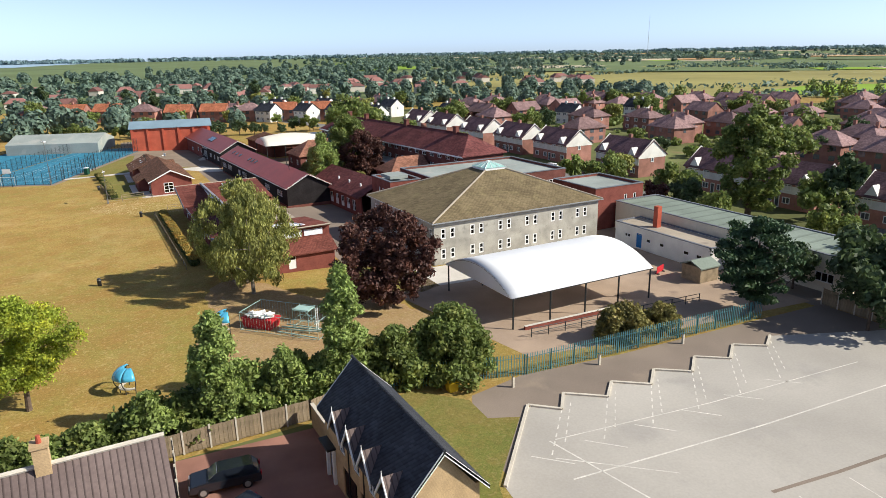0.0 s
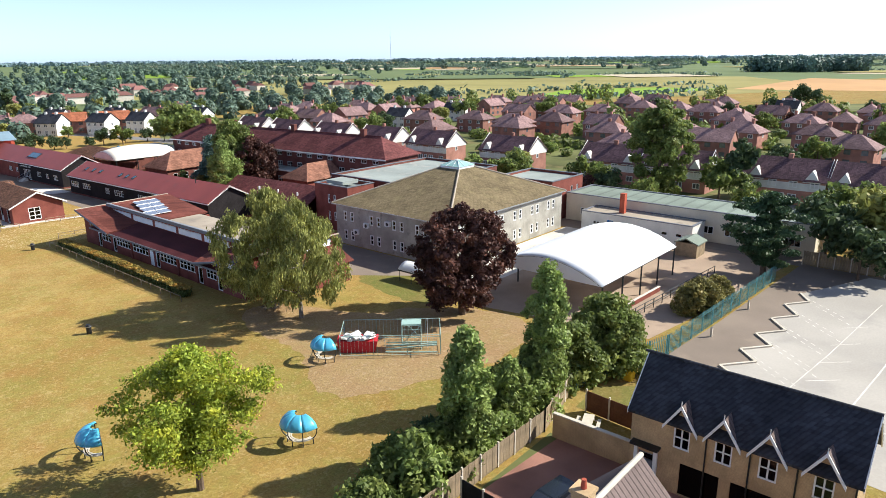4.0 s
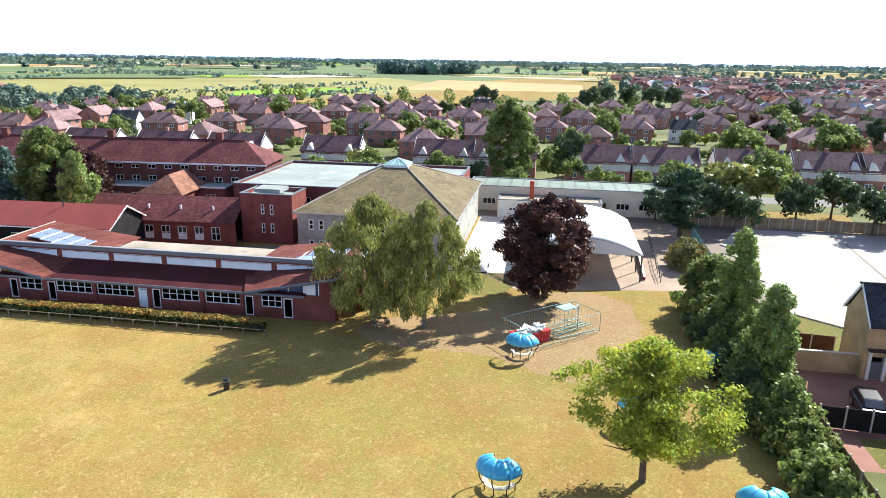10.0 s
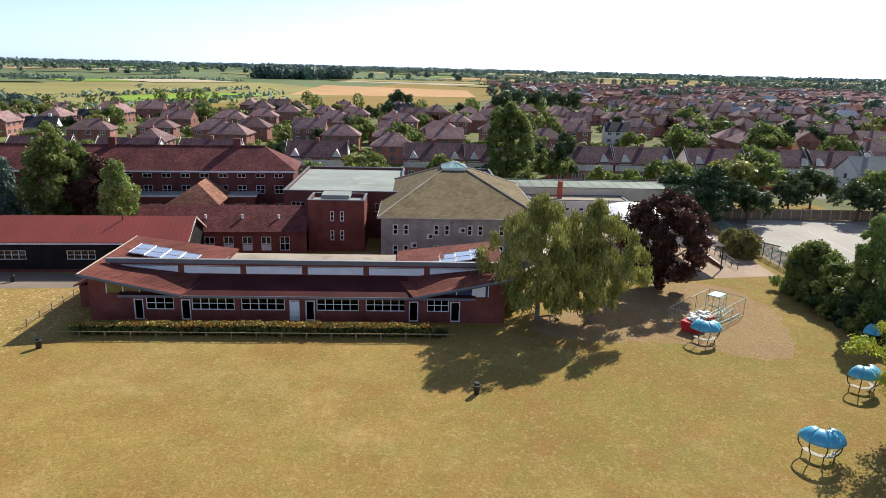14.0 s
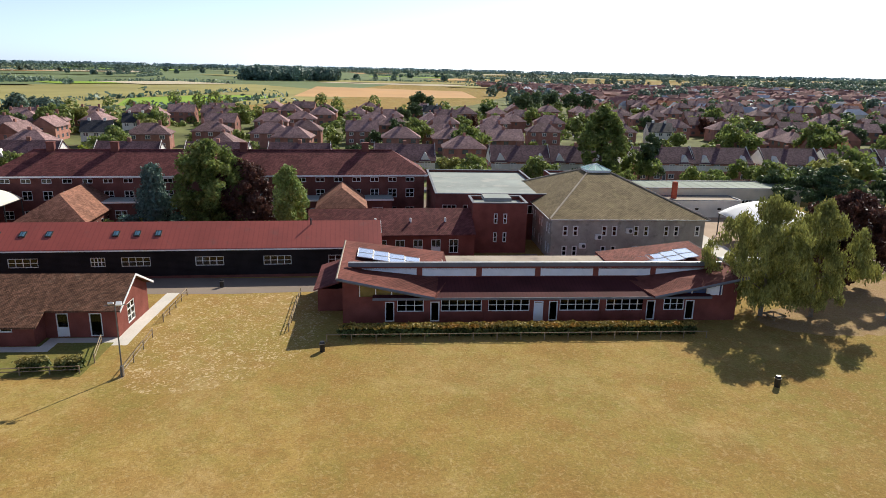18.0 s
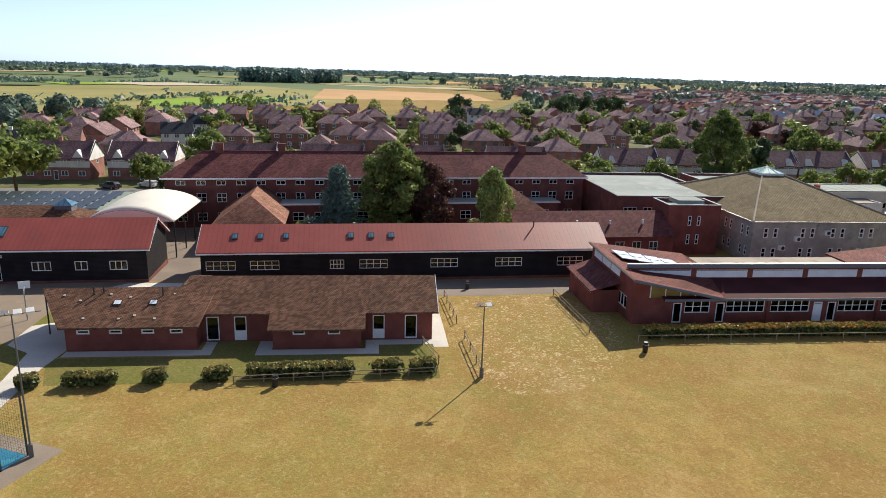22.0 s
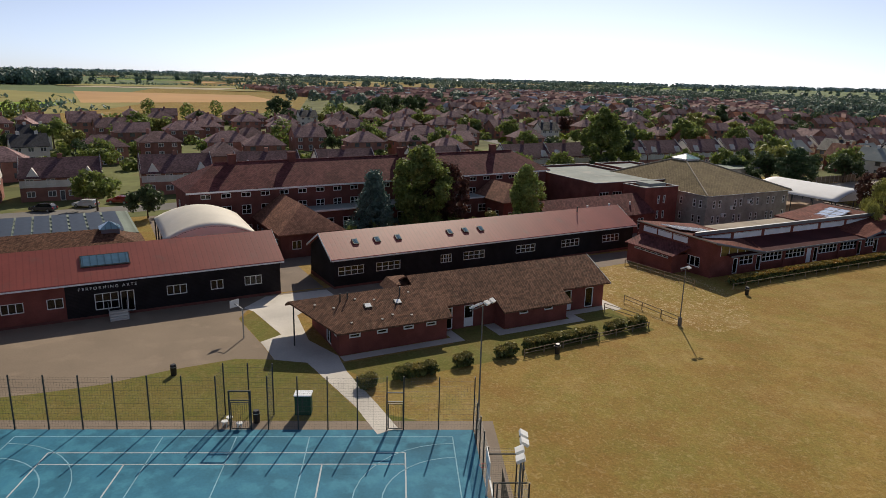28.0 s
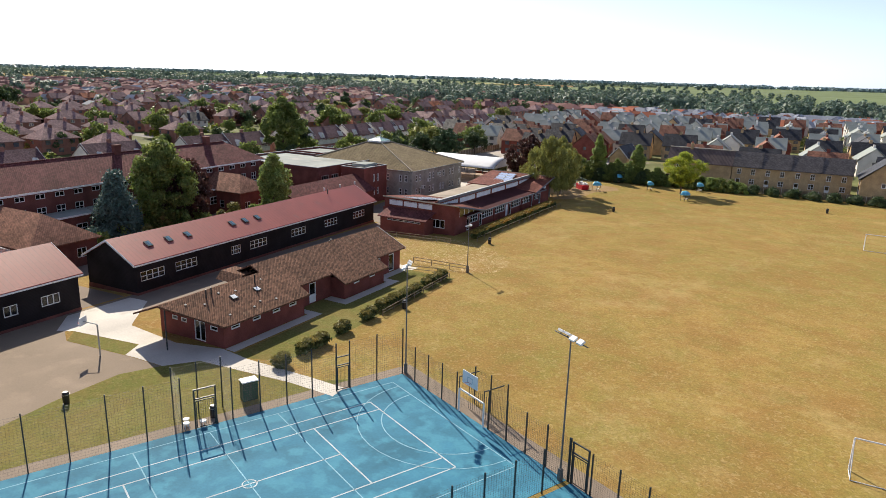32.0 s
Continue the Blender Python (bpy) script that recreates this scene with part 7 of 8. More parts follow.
def equipment():
    t = thing("fenced_equipment", "fenced stack of scaffold and play equipment beside a red skip", "equipment stack", 17.6, 63.6, None, -48)
    for (ax, ay), (bx, by) in (((-4.6, -2), (4.6, -2)), ((-4.6, 2), (4.6, 2)), ((-4.6, -2), (-4.6, 2)), ((4.6, -2), (4.6, 2))):
        n = 3 if ax != bx else 1
        for i in range(n):
            a = Vector((ax + (bx - ax) * i / n, ay + (by - ay) * i / n, .1))
            b = Vector((ax + (bx - ax) * (i + 1) / n, ay + (by - ay) * (i + 1) / n, .1))
            u = Vector((0, 0, 1.9))
            items = [(a, a + u, .03), (b, b + u, .03), (a, b, .025), (a + u, b + u, .03)] + [(a.lerp(b, k / 9), a.lerp(b, k / 9) + u, .008) for k in range(1, 9)]
            part("mesh_panel", rods(*items, sides=5), M["mint_steel"], t)
    tower_parts = [((x, y, 0), (x, y, 2.6), .03) for x in (1.0, 2.8) for y in (-.7, .7)] + [((1.0, y, z), (2.8, y, z), .025) for y in (-.7, .7) for z in (.6, 1.4, 2.4)] + [((x, -.7, z), (x, .7, z), .025) for x in (1.0, 2.8) for z in (.6, 1.4, 2.4)] + [((1.0, -.7, .6), (2.8, -.7, 2.4), .02), ((1.0, .7, 2.4), (2.8, .7, .6), .02)]
    for q in tower_parts:
        part("scaffold_pole", rods(q, sides=6), M["mint_steel"], t)
    part("platform", boxes((1.0, 2.8, -.65, .65, 2.44, 2.5)), M["mint_steel"], t)
    for k in range(5):
        b = part("long_beam", boxes((-.6, 4.2, -.05, .05, 0, .1)), M["mint_steel"], t)
        b.matrix_local = pose(.1, -1.5 + .45 * k, .12 + .13 * (k % 3), 0, -4 * (k % 2), 3 * (k % 3 - 1))
    part("ladder", rods(*[((3.4, s, 0), (3.4, s, 2.7), .03) for s in (-.2, .2)], *[((3.4, -.2, .3 * k), (3.4, .2, .3 * k), .02) for k in range(1, 9)], sides=5), M["white"], t)
    return t


equipment()
skip = thing("red_skip", "red skip heaped with white sheets", "skip", 15.2, 65.6, None, -48)
part("tub", one_prism([(-1.6, 0), (1.6, 0), (1.9, 1.1), (-1.9, 1.1)], "y", -.85, .85), M["red_plastic"], skip)
heap = bmesh.new()
rk = random.Random(4)
for i in range(26):
    v0 = len(heap.verts)
    box(heap, -.45, .45, -.3, .3, -.05, .05)
    heap.verts.ensure_lookup_table()
    bmesh.ops.transform(heap, matrix=pose(rk.uniform(-1.2, 1.2), rk.uniform(-.5, .5), 1.1 + rk.uniform(0, .4), rk.uniform(-25, 25), rk.uniform(-25, 25), rk.uniform(0, 180)), verts=heap.verts[v0:])
part("white_heap", heap, M["white"], skip, "heap of loose white sheets")["kind"] = "stuff"


def goal(x, y, rz, label):
    t = thing("football_goal", label, "goal", x, y, 0, rz)
    for s in (-1, 1):
        part("goal_post", rods(((0, s * 3.66, 0), (0, s * 3.66, 2.44), .06)), M["white"], t)
        part("stay", rods(((0, s * 3.66, 2.4), (1.4, s * 3.66, .05), .03), ((0, s * 3.66, .04), (1.4, s * 3.66, .04), .03)), M["white"], t)
    part("crossbar", rods(((0, -3.66, 2.44), (0, 3.66, 2.44), .06)), M["white"], t)
    part("ground_bar", rods(((1.4, -3.66, .04), (1.4, 3.66, .04), .03)), M["white"], t)
    return t


goal(-42.7, 170.3, 92, "white football goal on the field")
goal(-45.2, 94.5, 90, "white football goal far down the field")

# ---- games court ----
def cline(pts, w, material, name="court_line", closed=False):
    """A painted line along a run of court points."""
    bm = bmesh.new()
    run = pts + [pts[0]] if closed else pts
    for (u0, v0), (u1, v1) in zip(run, run[1:]):
        a, b = cw(u0, v0), cw(u1, v1)
        n = (b - a).normalized().cross(Vector((0, 0, 1))) * w / 2
        bm.faces.new([bm.verts.new((p.x, p.y, .028)) for p in (a - n, b - n, b + n, a + n)])
    bmesh.ops.recalc_face_normals(bm, faces=bm.faces[:])
    ob = part(name, bm, M[material], None)
    return tagged(ob, "painted court line", "line", kind="structure")


def arc(cu, cv, r, a0, a1, n=18):
    return [(cu + r * math.cos(radians(a0 + (a1 - a0) * i / n)), cv + r * math.sin(radians(a0 + (a1 - a0) * i / n))) for i in range(n + 1)]


cline([(1.6, 1.0), (32.1, 1.0), (32.1, 16.2), (1.6, 16.2)], .08, "line_blue", closed=True)
cline([(11.75, 1.0), (11.75, 16.2)], .08, "line_blue")
cline([(21.95, 1.0), (21.95, 16.2)], .08, "line_blue")
for cu, a in ((1.6, -90), (32.1, 90)):
    cline(arc(cu, 8.6, 4.9, a, a + 180), .08, "line_blue")
    cline(arc(cu, 8.6, 6.7, a, a + 180), .07, "line_blue")
cline(arc(16.85, 8.6, .45, 0, 360), .08, "line")
cline([(5.0, 3.1), (28.8, 3.1), (28.8, 14.1), (5.0, 14.1)], .1, "line", closed=True)
cline([(5.0, 4.5), (28.8, 4.5)], .1, "line")
cline([(5.0, 12.7), (28.8, 12.7)], .1, "line")
for u in (10.5, 23.3):
    cline([(u, 4.5), (u, 12.7)], .1, "line")
cline([(10.5, 8.6), (23.3, 8.6)], .1, "line")
cline([(16.85, 1.0), (16.85, 16.2)], .07, "line_blue")
for u0 in (34.0,):
    cline([(u0, 1.0), (u0 + 26, 1.0), (u0 + 26, 16.2), (u0, 16.2)], .08, "line", closed=True)
    cline(arc(u0, 8.6, 5.5, -90, 90), .08, "line")
sheet("court", [cw(*p)[:2] for p in ((0, 19.6), (62, 19.6), (62, 40), (0, 40))], 0.02, M["court"], "second blue games court beyond the dividing fence", "court")
sheet("court_kerb", [cw(*p)[:2] for p in ((-1.6, -1.3), (62, -1.3), (62, 0), (-.02, 0), (-.02, 40), (-1.6, 40))], 0.012, M["kerb_grit"], "brown gritty paving strip round the court", "pavement")

FH = 4.1
panel_bm = bmesh.new()
for k in range(21):
    box(panel_bm, 0, 1, -.004, .004, .05 + k * .2, .057 + k * .2)
for k in range(12):
    box(panel_bm, .04 + k * .083, .042 + k * .083, -.003, .003, .05, 4.06)
PANEL = bpy.data.meshes.new("mesh_panel")
panel_bm.to_mesh(PANEL)
panel_bm.free()
PANEL.materials.append(M["steel_dark"])
POST = bpy.data.meshes.new("post")
pb = boxes((-.04, .04, -.04, .04, -.1, 4.2))
pb.to_mesh(POST)
pb.free()
POST.materials.append(M["steel_dark"])


def mesh_fence(label, pts, h=1.0, step=2.35, skip_at=()):
    """A run of tall dark mesh panels between posts, through the given court points."""
    t = thing("court_fence", label, "fence", 0, 0, 0)
    k = 0
    for (u0, v0), (u1, v1) in zip(pts, pts[1:]):
        a, b = cw(u0, v0), cw(u1, v1)
        n = max(1, round((b - a).length / step))
        for i in range(n):
            p, q = a.lerp(b, i / n), a.lerp(b, (i + 1) / n)
            rz = math.degrees(math.atan2(q.y - p.y, q.x - p.x))
            part("post", POST, None, t).matrix_local = pose(p.x, p.y, 0, 0, 0, rz) @ Matrix.Diagonal((1, 1, h, 1))
            if k not in skip_at:
                part("mesh_panel", PANEL, None, t).matrix_local = pose(p.x, p.y, 0, 0, 0, rz) @ Matrix.Diagonal(((q - p).length, 1, h, 1))
            k += 1
        last = b
    part("post", POST, None, t).matrix_local = pose(last.x, last.y, 0) @ Matrix.Diagonal((1, 1, h, 1))
    return t


mesh_fence("tall dark mesh fence along the court", [(0, 0), (5.1, 0)])
mesh_fence("tall dark mesh fence along the court", [(6.3, 0), (14.8, 0), (14.8, -2.2), (18.4, -2.2), (18.4, 0), (61, 0)])
mesh_fence("lower dark mesh fence down the side of the court", [(0, 0), (0, 7.6), (-1.8, 7.6), (-1.8, 11.4), (0, 11.4), (0, 19.3)], .75, 2.1)
mesh_fence("dark mesh fence dividing the two courts", [(0, 19.4), (61, 19.4)], .75)
mesh_fence("lower dark mesh fence down the second court", [(0, 21.2), (0, 40)], .7, 2.1)


def frame_gate(u, v, turn, w, h, label):
    t = thing("court_gate", label, "gate", *cw(u, v)[:2], 0, turn)
    for s in (0, w):
        part("gate_post", boxes((s - .05, s + .05, -.05, .05, -.1, h + .9)), M["steel_dark"], t)
    for z in (h + .1, h + .82):
        part("lintel", boxes((.05, w - .05, -.04, .04, z, z + .08)), M["steel_dark"], t)
    leafy_gate = part("gate_leaf", boxes((.08, w - .08, -.02, .02, .1, .16), (.08, w - .08, -.02, .02, h - .06, h), (.08, .14, -.02, .02, .16, h - .06), (w - .14, w - .08, -.02, .02, .16, h - .06)), M["steel_dark"], t)
    for k in range(9):
        part("bar", boxes((.12 + (w - .24) * k / 8 - .006, .12 + (w - .24) * k / 8 + .006, -.006, .006, .17, h - .07)), M["steel_dark"], leafy_gate)
    return t


frame_gate(5.1, 0, 65.4, 1.2, 2.1, "dark steel framed gate in the court fence")
frame_gate(0, 19.6, 156.8, 1.3, 2.1, "open dark steel gate beside the floodlight mast")


def ball_goal(u, v, turn, label):
    """A recessed five-a-side goal with a basketball board above."""
    t = thing("court_goal", label, "goal", *cw(u, v)[:2], 0, turn)
    for s in (-1.5, 1.5):
        part("goal_post", boxes((-.05, .05, s - .05, s + .05, 0, 2.0)), M["white"], t)
        part("support_arm", rods(((0, s, 2.9), (-1.9, s, 2.9), .045), ((0, s, 2.0), (0, s, 2.95), .04)), M["steel_dark"], t)
    part("crossbar", boxes((-.05, .05, -1.44, 1.44, 1.9, 2.0)), M["white"], t)
    for k in range(13):
        part("bar", rods(((-.9, -1.4 + k * .233, .05), (-.9, -1.4 + k * .233, 1.95), .018), sides=5), M["steel_dark"], t)
    board = part("backboard", boxes((.15, .2, -.9, .9, 2.75, 3.8)), M["white"], t, "white basketball backboard")
    part("target_square", boxes((.201, .206, -.3, .3, 3.0, 3.04), (.201, .206, -.3, .3, 3.41, 3.45), (.201, .206, -.3, -.26, 3.04, 3.41), (.201, .206, .26, .3, 3.04, 3.41)), M["line_blue"], board)
    ringb = bmesh.new()
    for i in range(12):
        a, b = 2 * math.pi * i / 12, 2 * math.pi * (i + 1) / 12
        rod(ringb, (.45 + .23 * math.cos(a), .23 * math.sin(a), 3.05), (.45 + .23 * math.cos(b), .23 * math.sin(b), 3.05), .012, sides=5)
    part("hoop", ringb, M["red_plastic"], board)
    return t


ball_goal(.1, 9.5, 65.4, "recessed white goal with basketball board in the side fence")
frame_gate(16.0, .05, 65.4, 1.5, 2.2, "dark steel framed gate inside the fence recess")
for k, (x, y) in enumerate(((2.9, 190.2), (2.4, 190.6), (1.7, 189.7))):
    st = thing("stool", "small white plastic stool beside the court gate", "stool", x, y, .014, 25 * k, group="white stools")
    part("seat", one_prism([(.24 * math.cos(q * .5236), .24 * math.sin(q * .5236)) for q in range(12)], "z", .38, .44), M["white"], st)
    for a in range(4):
        part("leg", rods(((.14 * math.cos(a * 1.57), .14 * math.sin(a * 1.57), .38), (.2 * math.cos(a * 1.57), .2 * math.sin(a * 1.57), 0), .025), sides=6), M["white"], st)
gb = thing("storage_box", "green metal storage cabinet with a pale lid", "cabinet", 2.0, 184.9, 0, 65)
part("body", boxes((-.6, .6, -.4, .4, .05, 1.6)), M["box_green"], gb)
part("lid", boxes((-.65, .65, -.45, .45, 1.604, 1.7)), M["panel_white"], gb)
part("door_seam", boxes((-.01, .01, .402, .41, .15, 1.5)), M["steel_dark"], gb)

yh = thing("basketball_hoop", "grey basketball post with white board in the arts yard", "basketball hoop", 19.3, 186.0, None, -67)
part("post", rods(((0, 0, -.1), (0, 0, 3.0), .07), ((0, 0, 3.0), (0, 1.3, 3.2), .05)), M["steel_grey"], yh)
yb = part("backboard", boxes((-.5, .5, 1.3, 1.35, 2.85, 3.6)), M["white"], yh)
part("hoop", rods(*[((.22 * math.cos(i * .6283), 1.6 + .22 * math.sin(i * .6283), 3.05), (.22 * math.cos((i + 1) * .6283), 1.6 + .22 * math.sin((i + 1) * .6283), 3.05), .012) for i in range(10)], sides=5), M["red_plastic"], yb)
steps = thing("entrance_steps", "pale entrance steps with handrails at the arts block", "steps", 31.9, 196.6, None, 2.7)
for k in range(4):
    part("step", boxes((-1.6 + .35 * k, 0, -.9, .9, .18 * k + (.002 if k else 0), .18 * (k + 1))), M["slab"], steps)
for s in (-.9, .9):
    part("handrail", rods(((-1.6, s, 0), (-1.6, s, 1.0), .025), ((-1.6, s, 1.0), (0, s, 1.7), .025), ((0, s, .7), (0, s, 1.7), .025)), M["steel_grey"], steps)
text = bpy.data.curves.new("sign", "FONT")
text.body, text.size, text.extrude, text.space_character = "PERFORMING ARTS", .46, .02, 1.5
letters = new("sign_letters", text)
bpy.context.view_layer.update()
sign_me = bpy.data.meshes.new_from_object(letters)
bpy.data.objects.remove(letters)
sign_me.materials.clear()
sign_me.materials.append(M["white"])
part("sign_letters", sign_me, None, arts_t, "white raised letters").matrix_local = Matrix(((0, 0, -1, -4.64), (-1, 0, 0, 21.2), (0, 1, 0, 3.3), (0, 0, 0, 1)))

# ---- playground markings, fences and walls ----
def paint(name, a, b, w, z=.016, dash=0.0, material="line_faint", label="faded white painted line"):
    bm = bmesh.new()
    a, b = Vector((*a, 0)), Vector((*b, 0))
    n = (b - a).normalized().cross(Vector((0, 0, 1))) * w / 2
    count = max(1, int((b - a).length / (2 * dash))) if dash else max(1, int((b - a).length / 3))
    for i in range(count):
        s0, s1 = i / count, (i + (.5 if dash else 1)) / count
        p, q = a.lerp(b, s0), a.lerp(b, s1)
        bm.faces.new([bm.verts.new((v.x, v.y, z + gz(v.x))) for v in (p - n, q - n, q + n, p + n)])
    bmesh.ops.recalc_face_normals(bm, faces=bm.faces[:])
    return tagged(part(name, bm, M[material], None), label, "line", kind="structure")


teeth = [(30.2, 38.4), (32.3, 36.6), (34.1, 38.7), (37.1, 36.5), (39.3, 38.5), (42.1, 36.5), (44.5, 38.6), (47.2, 36.5), (49.8, 38.6), (52.4, 36.6), (55.2, 38.6), (57.8, 36.7), (60.3, 38.2)]
kerb = thing("playground_kerb", "pale raised kerb along the saw-tooth edge", "kerb", 0, 0, 0, kind="structure")
for (ax, ay), (bx, by) in zip([(22.4, 30)] + teeth, teeth):
    a, b = Vector((ax, ay, gz(ax))), Vector((bx, by, gz(bx)))
    n = (b - a).normalized().cross(Vector((0, 0, 1))) * .12
    bm = bmesh.new()
    lo = [bm.verts.new(p) for p in (a - n, b - n, b + n, a + n)]
    hi = [bm.verts.new(p + Vector((0, 0, .16))) for p in (a - n, b - n, b + n, a + n)]
    bm.faces.new(hi)
    for i in range(4):
        bm.faces.new((lo[i], lo[(i + 1) % 4], hi[(i + 1) % 4], hi[i]))
    bmesh.ops.recalc_face_normals(bm, faces=bm.faces[:])
    part("kerb_stone", bm, M["post_white"], kerb)
for i in range(1, 13, 2):
    x, y = teeth[i]
    paint("marking", (x, y), (x - 5.2, y - 5.4), .1, dash=.55)
    paint("marking", (x + 1.4, y + .6), (x - 3.2, y - 4.4), .1, dash=.55)
    paint("marking", (x - 5.2, y - 5.4), (x - 4.0, y - 6.6), .1)
    paint("marking", (x - 5.2, y - 5.4), (x - 6.2, y - 4.4), .1)
paint("marking", (29.0, 33.2), (62, 30.2), .1)
paint("marking", (27.0, 28.6), (64, 26.0), .14)
paint("marking", (28.5, 33.2), (31, 20), .14)
paint("marking", (27.5, 31.2), (34, 25.8), .1)
paint("gully", (37.8, 21.4), (66, 18.5), .3, .018, 0, "asphalt", "dark drainage channel across the playground")
for k in range(6):
    paint("marking", (34 + 5 * k, 20.6 - .3 * k), (33 + 5 * k, 12), .1)
sheet("verge", [(20, 25), (22.2, 30.5), (28.6, 37.2), (26.2, 38.2), (26.4, 41.4), (23.0, 45.0), (18.6, 44.5), (18.6, 24.8)], .014, M["green"], "green grass verge behind the house")
for x, y in ((31.0, 41.7), (40.8, 41.8), (51.3, 41.4)):
    b = thing("bollard", "short pale timber bollard on the asphalt", "bollard", x, y, group="bollards")
    part("body", boxes((-.1, .1, -.1, .1, -.1, .95)), M["post_white"], b)
    part("cap", one_prism([(-.1, .95), (.1, .95), (0, 1.05)], "y", -.1, .1), M["post_white"], b)

PALE = bpy.data.meshes.new("pale")
pb = one_prism([(-.035, 0), (.035, 0), (.035, 2.0), (0, 2.12), (-.035, 2.0)], "y", -.012, .012)
pb.to_mesh(PALE)
pb.free()
PALE.materials.append(M["green_steel"])


def palisade(label, a, b, step=.26):
    t = thing("palisade_fence", label, "fence", 0, 0, 0)
    a, b = Vector((*a, gz(a[0]))), Vector((*b, gz(b[0])))
    rz = math.degrees(math.atan2(b.y - a.y, b.x - a.x))
    n = int((b - a).length / step)
    for i in range(n):
        p = a.lerp(b, i / n)
        part("pale", PALE, None, t).matrix_local = pose(p.x, p.y, p.z, 0, 0, rz)
    for z in (.35, 1.65):
        part("rail", rods((a + Vector((0, .05, z)), b + Vector((0, .05, z)), .03), sides=5), M["green_steel"], t)
    for i in range(0, n + 1, 10):
        p = a.lerp(b, i / n)
        part("post", boxes((p.x - .05, p.x + .05, p.y + .04, p.y + .14, p.z - .1, p.z + 2.0)), M["green_steel"], t)


palisade("green steel palisade fence beside the shrubs", (20.6, 46.2), (33.6, 43.2))
palisade("green steel palisade fence along the yard", (33.6, 43.2), (64.0, 41.9))
BOARD = bpy.data.meshes.new("board")
pb = box(bmesh.new(), .01, .294, -.012, .012, .08, 1.8)
pb.to_mesh(BOARD)
pb.free()
BOARD.materials.append(M["timber"])


def board_fence(label, a, b, h=1.0, step=1.9, panel=None):
    t = thing("timber_fence", label, "fence", 0, 0, 0)
    a, b = Vector((*a, gz(a[0]))), Vector((*b, gz(b[0])))
    rz = math.degrees(math.atan2(b.y - a.y, b.x - a.x))
    n = max(1, round((b - a).length / step))
    for i in range(n + 1):
        p = a.lerp(b, i / n)
        part("post", boxes((p.x - .06, p.x + .06, p.y - .06, p.y + .06, p.z - .2, p.z + 1.9 * h)), M["post_white"], t)
        if i < n:
            for k in range(0 if panel else 6):
                part("board", BOARD, None, t).matrix_local = pose(p.x, p.y, p.z, 0, 0, rz) @ Matrix.Diagonal(((b - a).length / n / 1.81, 1, h, 1)) @ Matrix.Translation((k * .3, .01 * (k % 2), -.02 * (k % 3)))
            if panel:
                w = (b - a).length / n
                ob = part("panel", boxes((.07, w - .07, -.018, .018, .06, 1.75 * h)), M[panel], t)
                ob.matrix_local = pose(p.x, p.y, p.z, 0, 0, rz)
                part("batten", boxes(*[(.07, w - .07, -.035, -.02, z, z + .07) for z in (.2, .9 * h, 1.6 * h)]), M[panel], ob)
    return t


board_fence("weathered timber fence between the drive and the hedge", (20.4, 46.0), (13.8, 44.4))
board_fence("weathered timber fence between the drive and the hedge", (13.8, 44.4), (-60.0, 44.9))
board_fence("brown stained garden fence", (18.5, 43.6), (18.0, 37.6), 1.0, panel="timber_dark")
board_fence("black panel fence across the drive", (3.6, 43.9), (3.05, 36.9), 1.0, 1.75, panel="board_black")
board_fence("black panel fence beside the neighbouring garden", (3.05, 36.9), (-4.0, 36.6), 1.0, 1.75, panel="board_black")
sheet("garden_lawn", [(-1.5, 38.2), (2.4, 38.2), (2.4, 41.6), (-1.5, 41.6)], .012, M["green"], "small square of clipped lawn in the garden")
board_fence("weathered grey-brown timber fence round the playground", (73, 41), (73, -10), 1.1)
gw = thing("garden_wall", "buff brick garden wall beside the drive", "wall", 13.7, 37.4, 0)
part("brickwork", boxes((-.11, .11, 0, 6.2, -.2, 1.85)), M["brick_buff"], gw)
part("coping", boxes((-.15, .15, 0, 6.2, 1.854, 1.93)), M["post_white"], gw)
pt = thing("picnic_table", "pale timber picnic table in the garden", "table", 16.2, 42.2, 0, 20)
part("tabletop", boxes((-.8, .8, -.38, .38, .7, .76)), M["post_white"], pt)
for s in (-.75, .75):
    part("bench", boxes((-.8, .8, s - .13, s + .13, .42, .47)), M["post_white"], pt)
for s in (-.6, .6):
    part("leg_frame", rods(((s, -.8, 0), (s, -.2, .7), .04), ((s, .8, 0), (s, .2, .7), .04), ((s, -.8, .4), (s, .8, .4), .035), sides=5), M["post_white"], pt)
gr = thing("grit_bin", "yellow grit bin beside the green fence", "bin", 26.0, 43.6)
part("body", one_prism([(-.4, 0), (.4, 0), (.5, .7), (-.5, .7)], "y", -.35, .35), M["acacia_bin"], gr)
part("lid", one_prism([(-.53, .7), (.53, .7), (.4, .9), (-.4, .9)], "y", -.38, .38), M["acacia_bin"], gr)


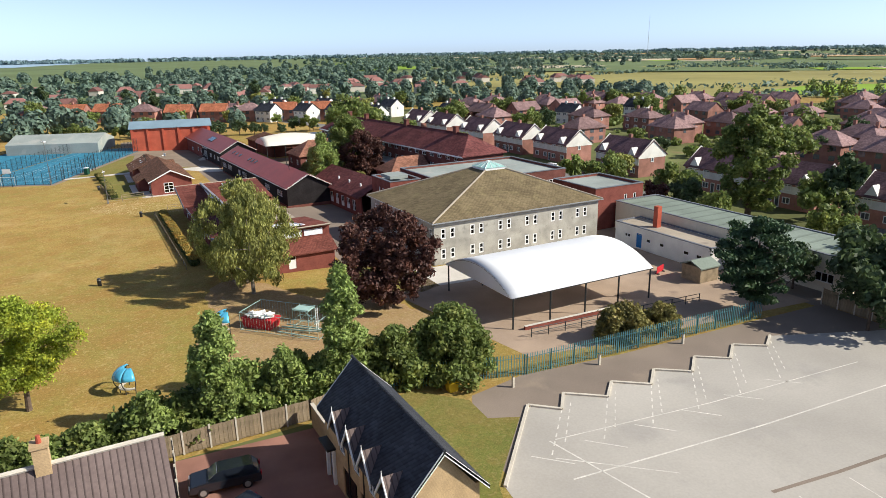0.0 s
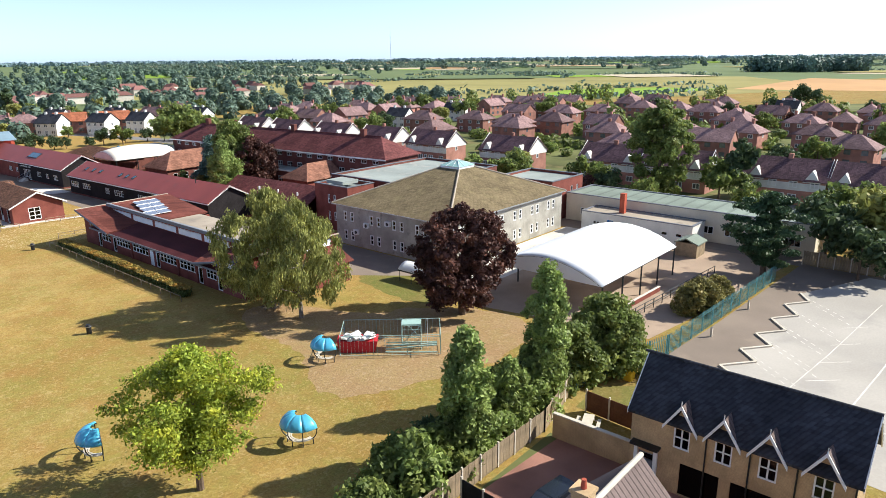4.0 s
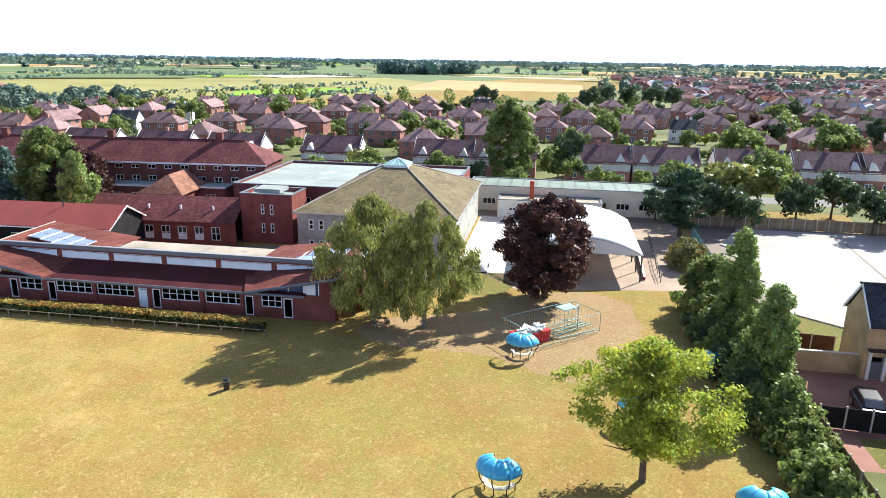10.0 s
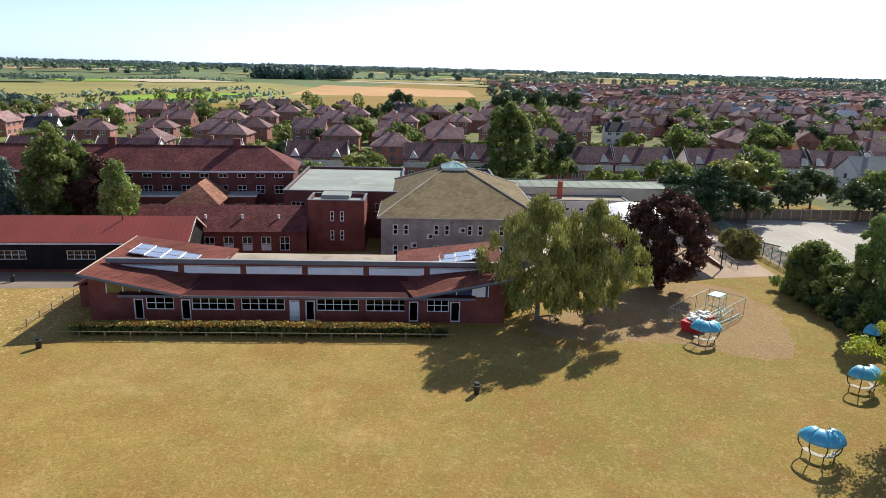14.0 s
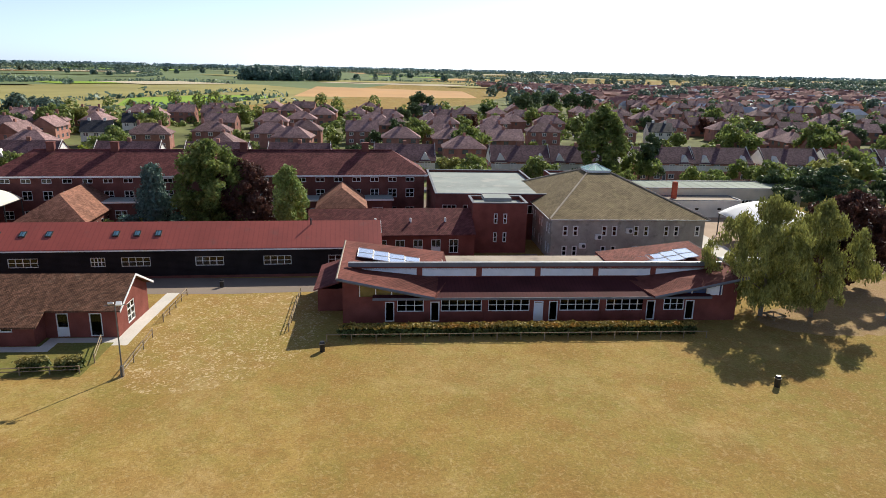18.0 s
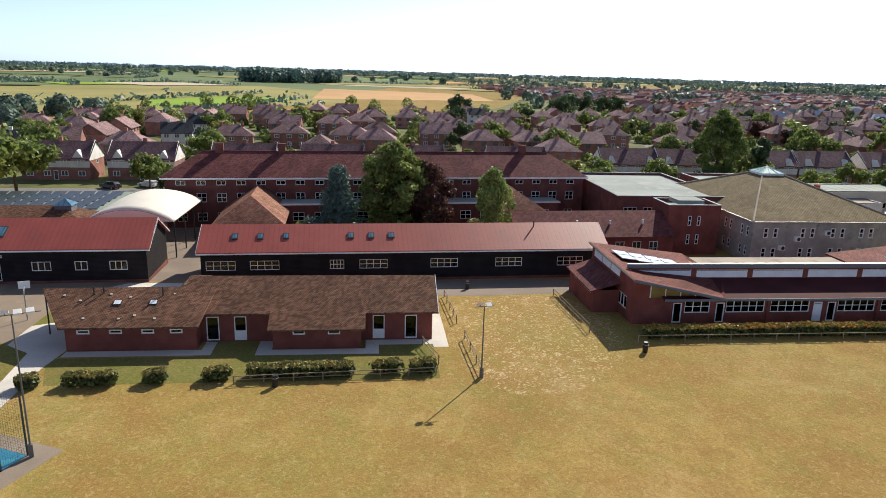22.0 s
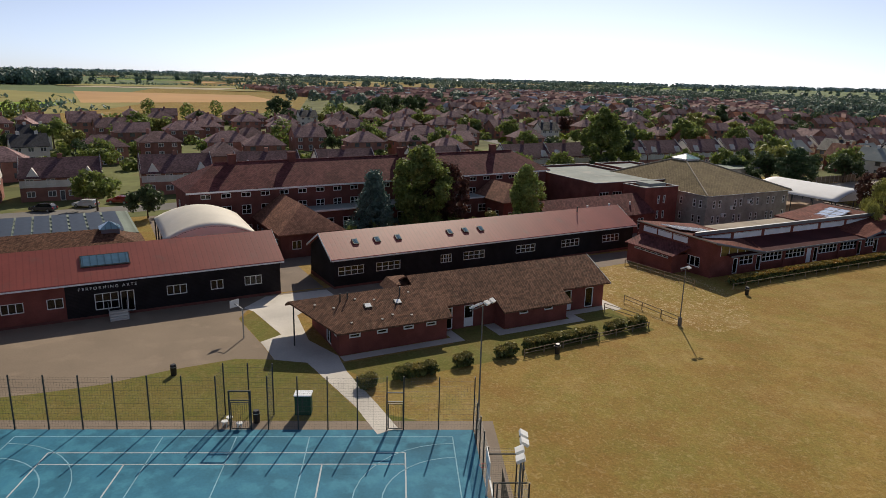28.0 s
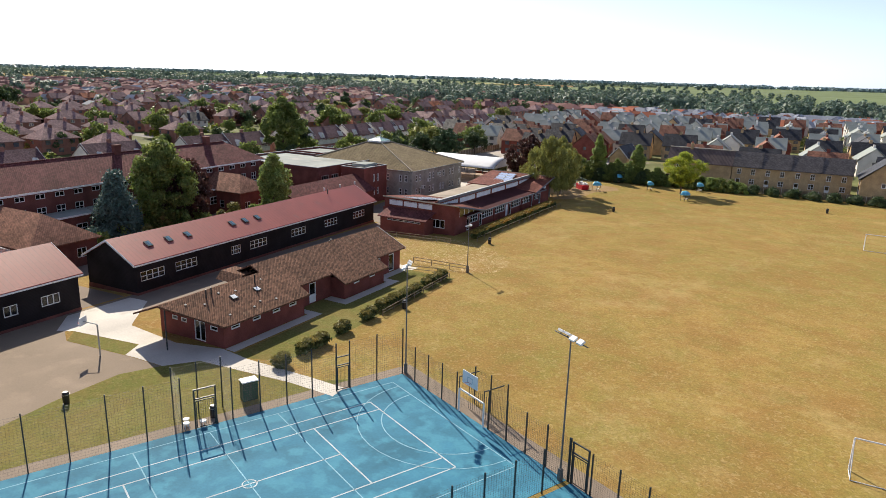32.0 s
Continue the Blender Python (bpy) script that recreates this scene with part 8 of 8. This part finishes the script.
# ---- cars ----
def car(label, paint_mat, x, y, rz, z=None):
    """An estate car facing its own +x."""
    t = thing("car", label, "car", x, y, z, rz)
    def loft(profile, name, half, taper, material, parent):
        bm = bmesh.new()
        left = [bm.verts.new((px, half - taper * max(0, pz - .75), pz)) for px, pz in profile]
        right = [bm.verts.new((px, -half + taper * max(0, pz - .75), pz)) for px, pz in profile]
        n = len(profile)
        bm.faces.new(left)
        bm.faces.new(right[::-1])
        for i in range(n):
            bm.faces.new((left[i], right[i], right[(i + 1) % n], left[(i + 1) % n]))
        bmesh.ops.recalc_face_normals(bm, faces=bm.faces[:])
        bmesh.ops.bevel(bm, geom=bm.edges[:], offset=.05, segments=2, affect="EDGES")
        return part(name, bm, material, parent)
    loft([(-2.3, .32), (2.2, .32), (2.28, .6), (2.15, .85), (1.1, 1.0), (-2.2, 1.02), (-2.35, .7)], "body", .9, 0, paint_mat, t)
    cabin = loft([(1.05, .99), (.35, 1.5), (-1.75, 1.55), (-2.2, 1.0)], "cabin", .86, .25, paint_mat, t)
    part("windscreen", one_prism([(.98, 1.06), (.42, 1.46), (.45, 1.48), (1.02, 1.07)], "y", -.66, .66), M["far_pane"], cabin)
    for s in (-1, 1):
        sw = part("side_window", one_prism([(.8, 1.06), (.3, 1.42), (-1.6, 1.44), (-1.9, 1.08)], "y", -.006, .006), M["far_pane"], cabin)
        sw.matrix_local = pose(0, s * .79, 0, s * 14, 0, 0)
    part("rear_window", one_prism([(-1.84, 1.45), (-2.14, 1.1), (-2.18, 1.11), (-1.88, 1.46)], "y", -.6, .6), M["far_pane"], cabin)
    for px in (-1.4, 1.4):
        for s in (-1, 1):
            wl = part("wheel", rods(((px, s * .72, .33), (px, s * .93, .33), .33), sides=18), M["black"], t)
            part("rim", rods(((px, s * .925, .33), (px, s * .945, .33), .21), sides=12), M["steel_grey"], wl)
    for s in (-.65, .65):
        part("headlight", boxes((2.17, 2.24, s - .2, s + .2, .62, .76)), M["panel_white"], t)
        part("tail_light", boxes((-2.37, -2.3, s - .14, s + .14, .7, .95)), M["red_plastic"], t)
    part("bumper", boxes((2.2, 2.32, -.8, .8, .34, .5)), M["black"], t)
    return t


car("dark blue estate car parked on the block drive", M["car_dark"], 6.2, 39.3, 172)
car("dark car parked close to the garden fence", M["car_dark"], 5.7, 34.5, 205)
for m2, lab, x, y, a in (("car_white", "white car parked by the road", 103.6, 132, 92), ("car_dark", "dark car parked by the road", 103.8, 118, 92), ("car_white", "white van-like car parked before the terrace", 101, 200, 60), ("car_red", "red car parked before the terrace", 103, 194, 60),
                        ("car_dark", "dark car parked before the terrace", 99, 207, 60), ("car_white", "white car in the side street", 150, 55, -8), ("car_white", "pale car in the side street", 164, 52, -8), ("car_dark", "dark car in the side street", 178, 50.5, -8), ("car_white", "white car by the terrace", 104.5, 1, 90), ("car_red", "red car by the terrace", 104.5, 12, 90)):
    car(lab, M[m2], x, y, a)

# ---- rail beside the canopy, seat at the birch ----
knee_rail("dark steel rail beside the canopy", (39.0, 50.1), (62.0, 48.8), 1.0, 2, 12, "steel_dark", "steel_rail")
seat = thing("bench", "weathered timber bench round the birch trunk", "bench", 16.4, 80.6, 0, 20)
for k in range(4):
    sl = part("seat_board", boxes((-.75, .75, .55, .95, .42, .47)), M["timber"], seat)
    sl.matrix_local = pose(0, 0, 0, 0, 0, 90 * k)
    lg = part("leg", boxes((-.05, .05, .7, .8, -.05, .416)), M["timber"], seat)
    lg.matrix_local = pose(0, 0, 0, 0, 0, 90 * k + 45)

# ---- low wall and barrier beside the canopy ----
lw = thing("low_wall", "low red-brick wall beside the canopy paving", "wall", 39.5, 52.0, None, -2.4)
part("brickwork", boxes((0, 11.5, -.11, .11, -.5, .4)), M["brick"], lw)
part("coping", boxes((-.03, 11.53, -.15, .15, .404, .46)), M["slab"], lw)
rb = thing("barrier", "red plastic barrier beside the white annex", "barrier", 65.97, 58.76, None, 20)
part("panel", boxes((-1.0, 1.0, -.03, .03, .15, 1.0)), M["red_plastic"], rb)
for s in (-.8, .8):
    part("foot", boxes((s - .05, s + .05, -.3, .3, -.02, .15)), M["black"], rb)
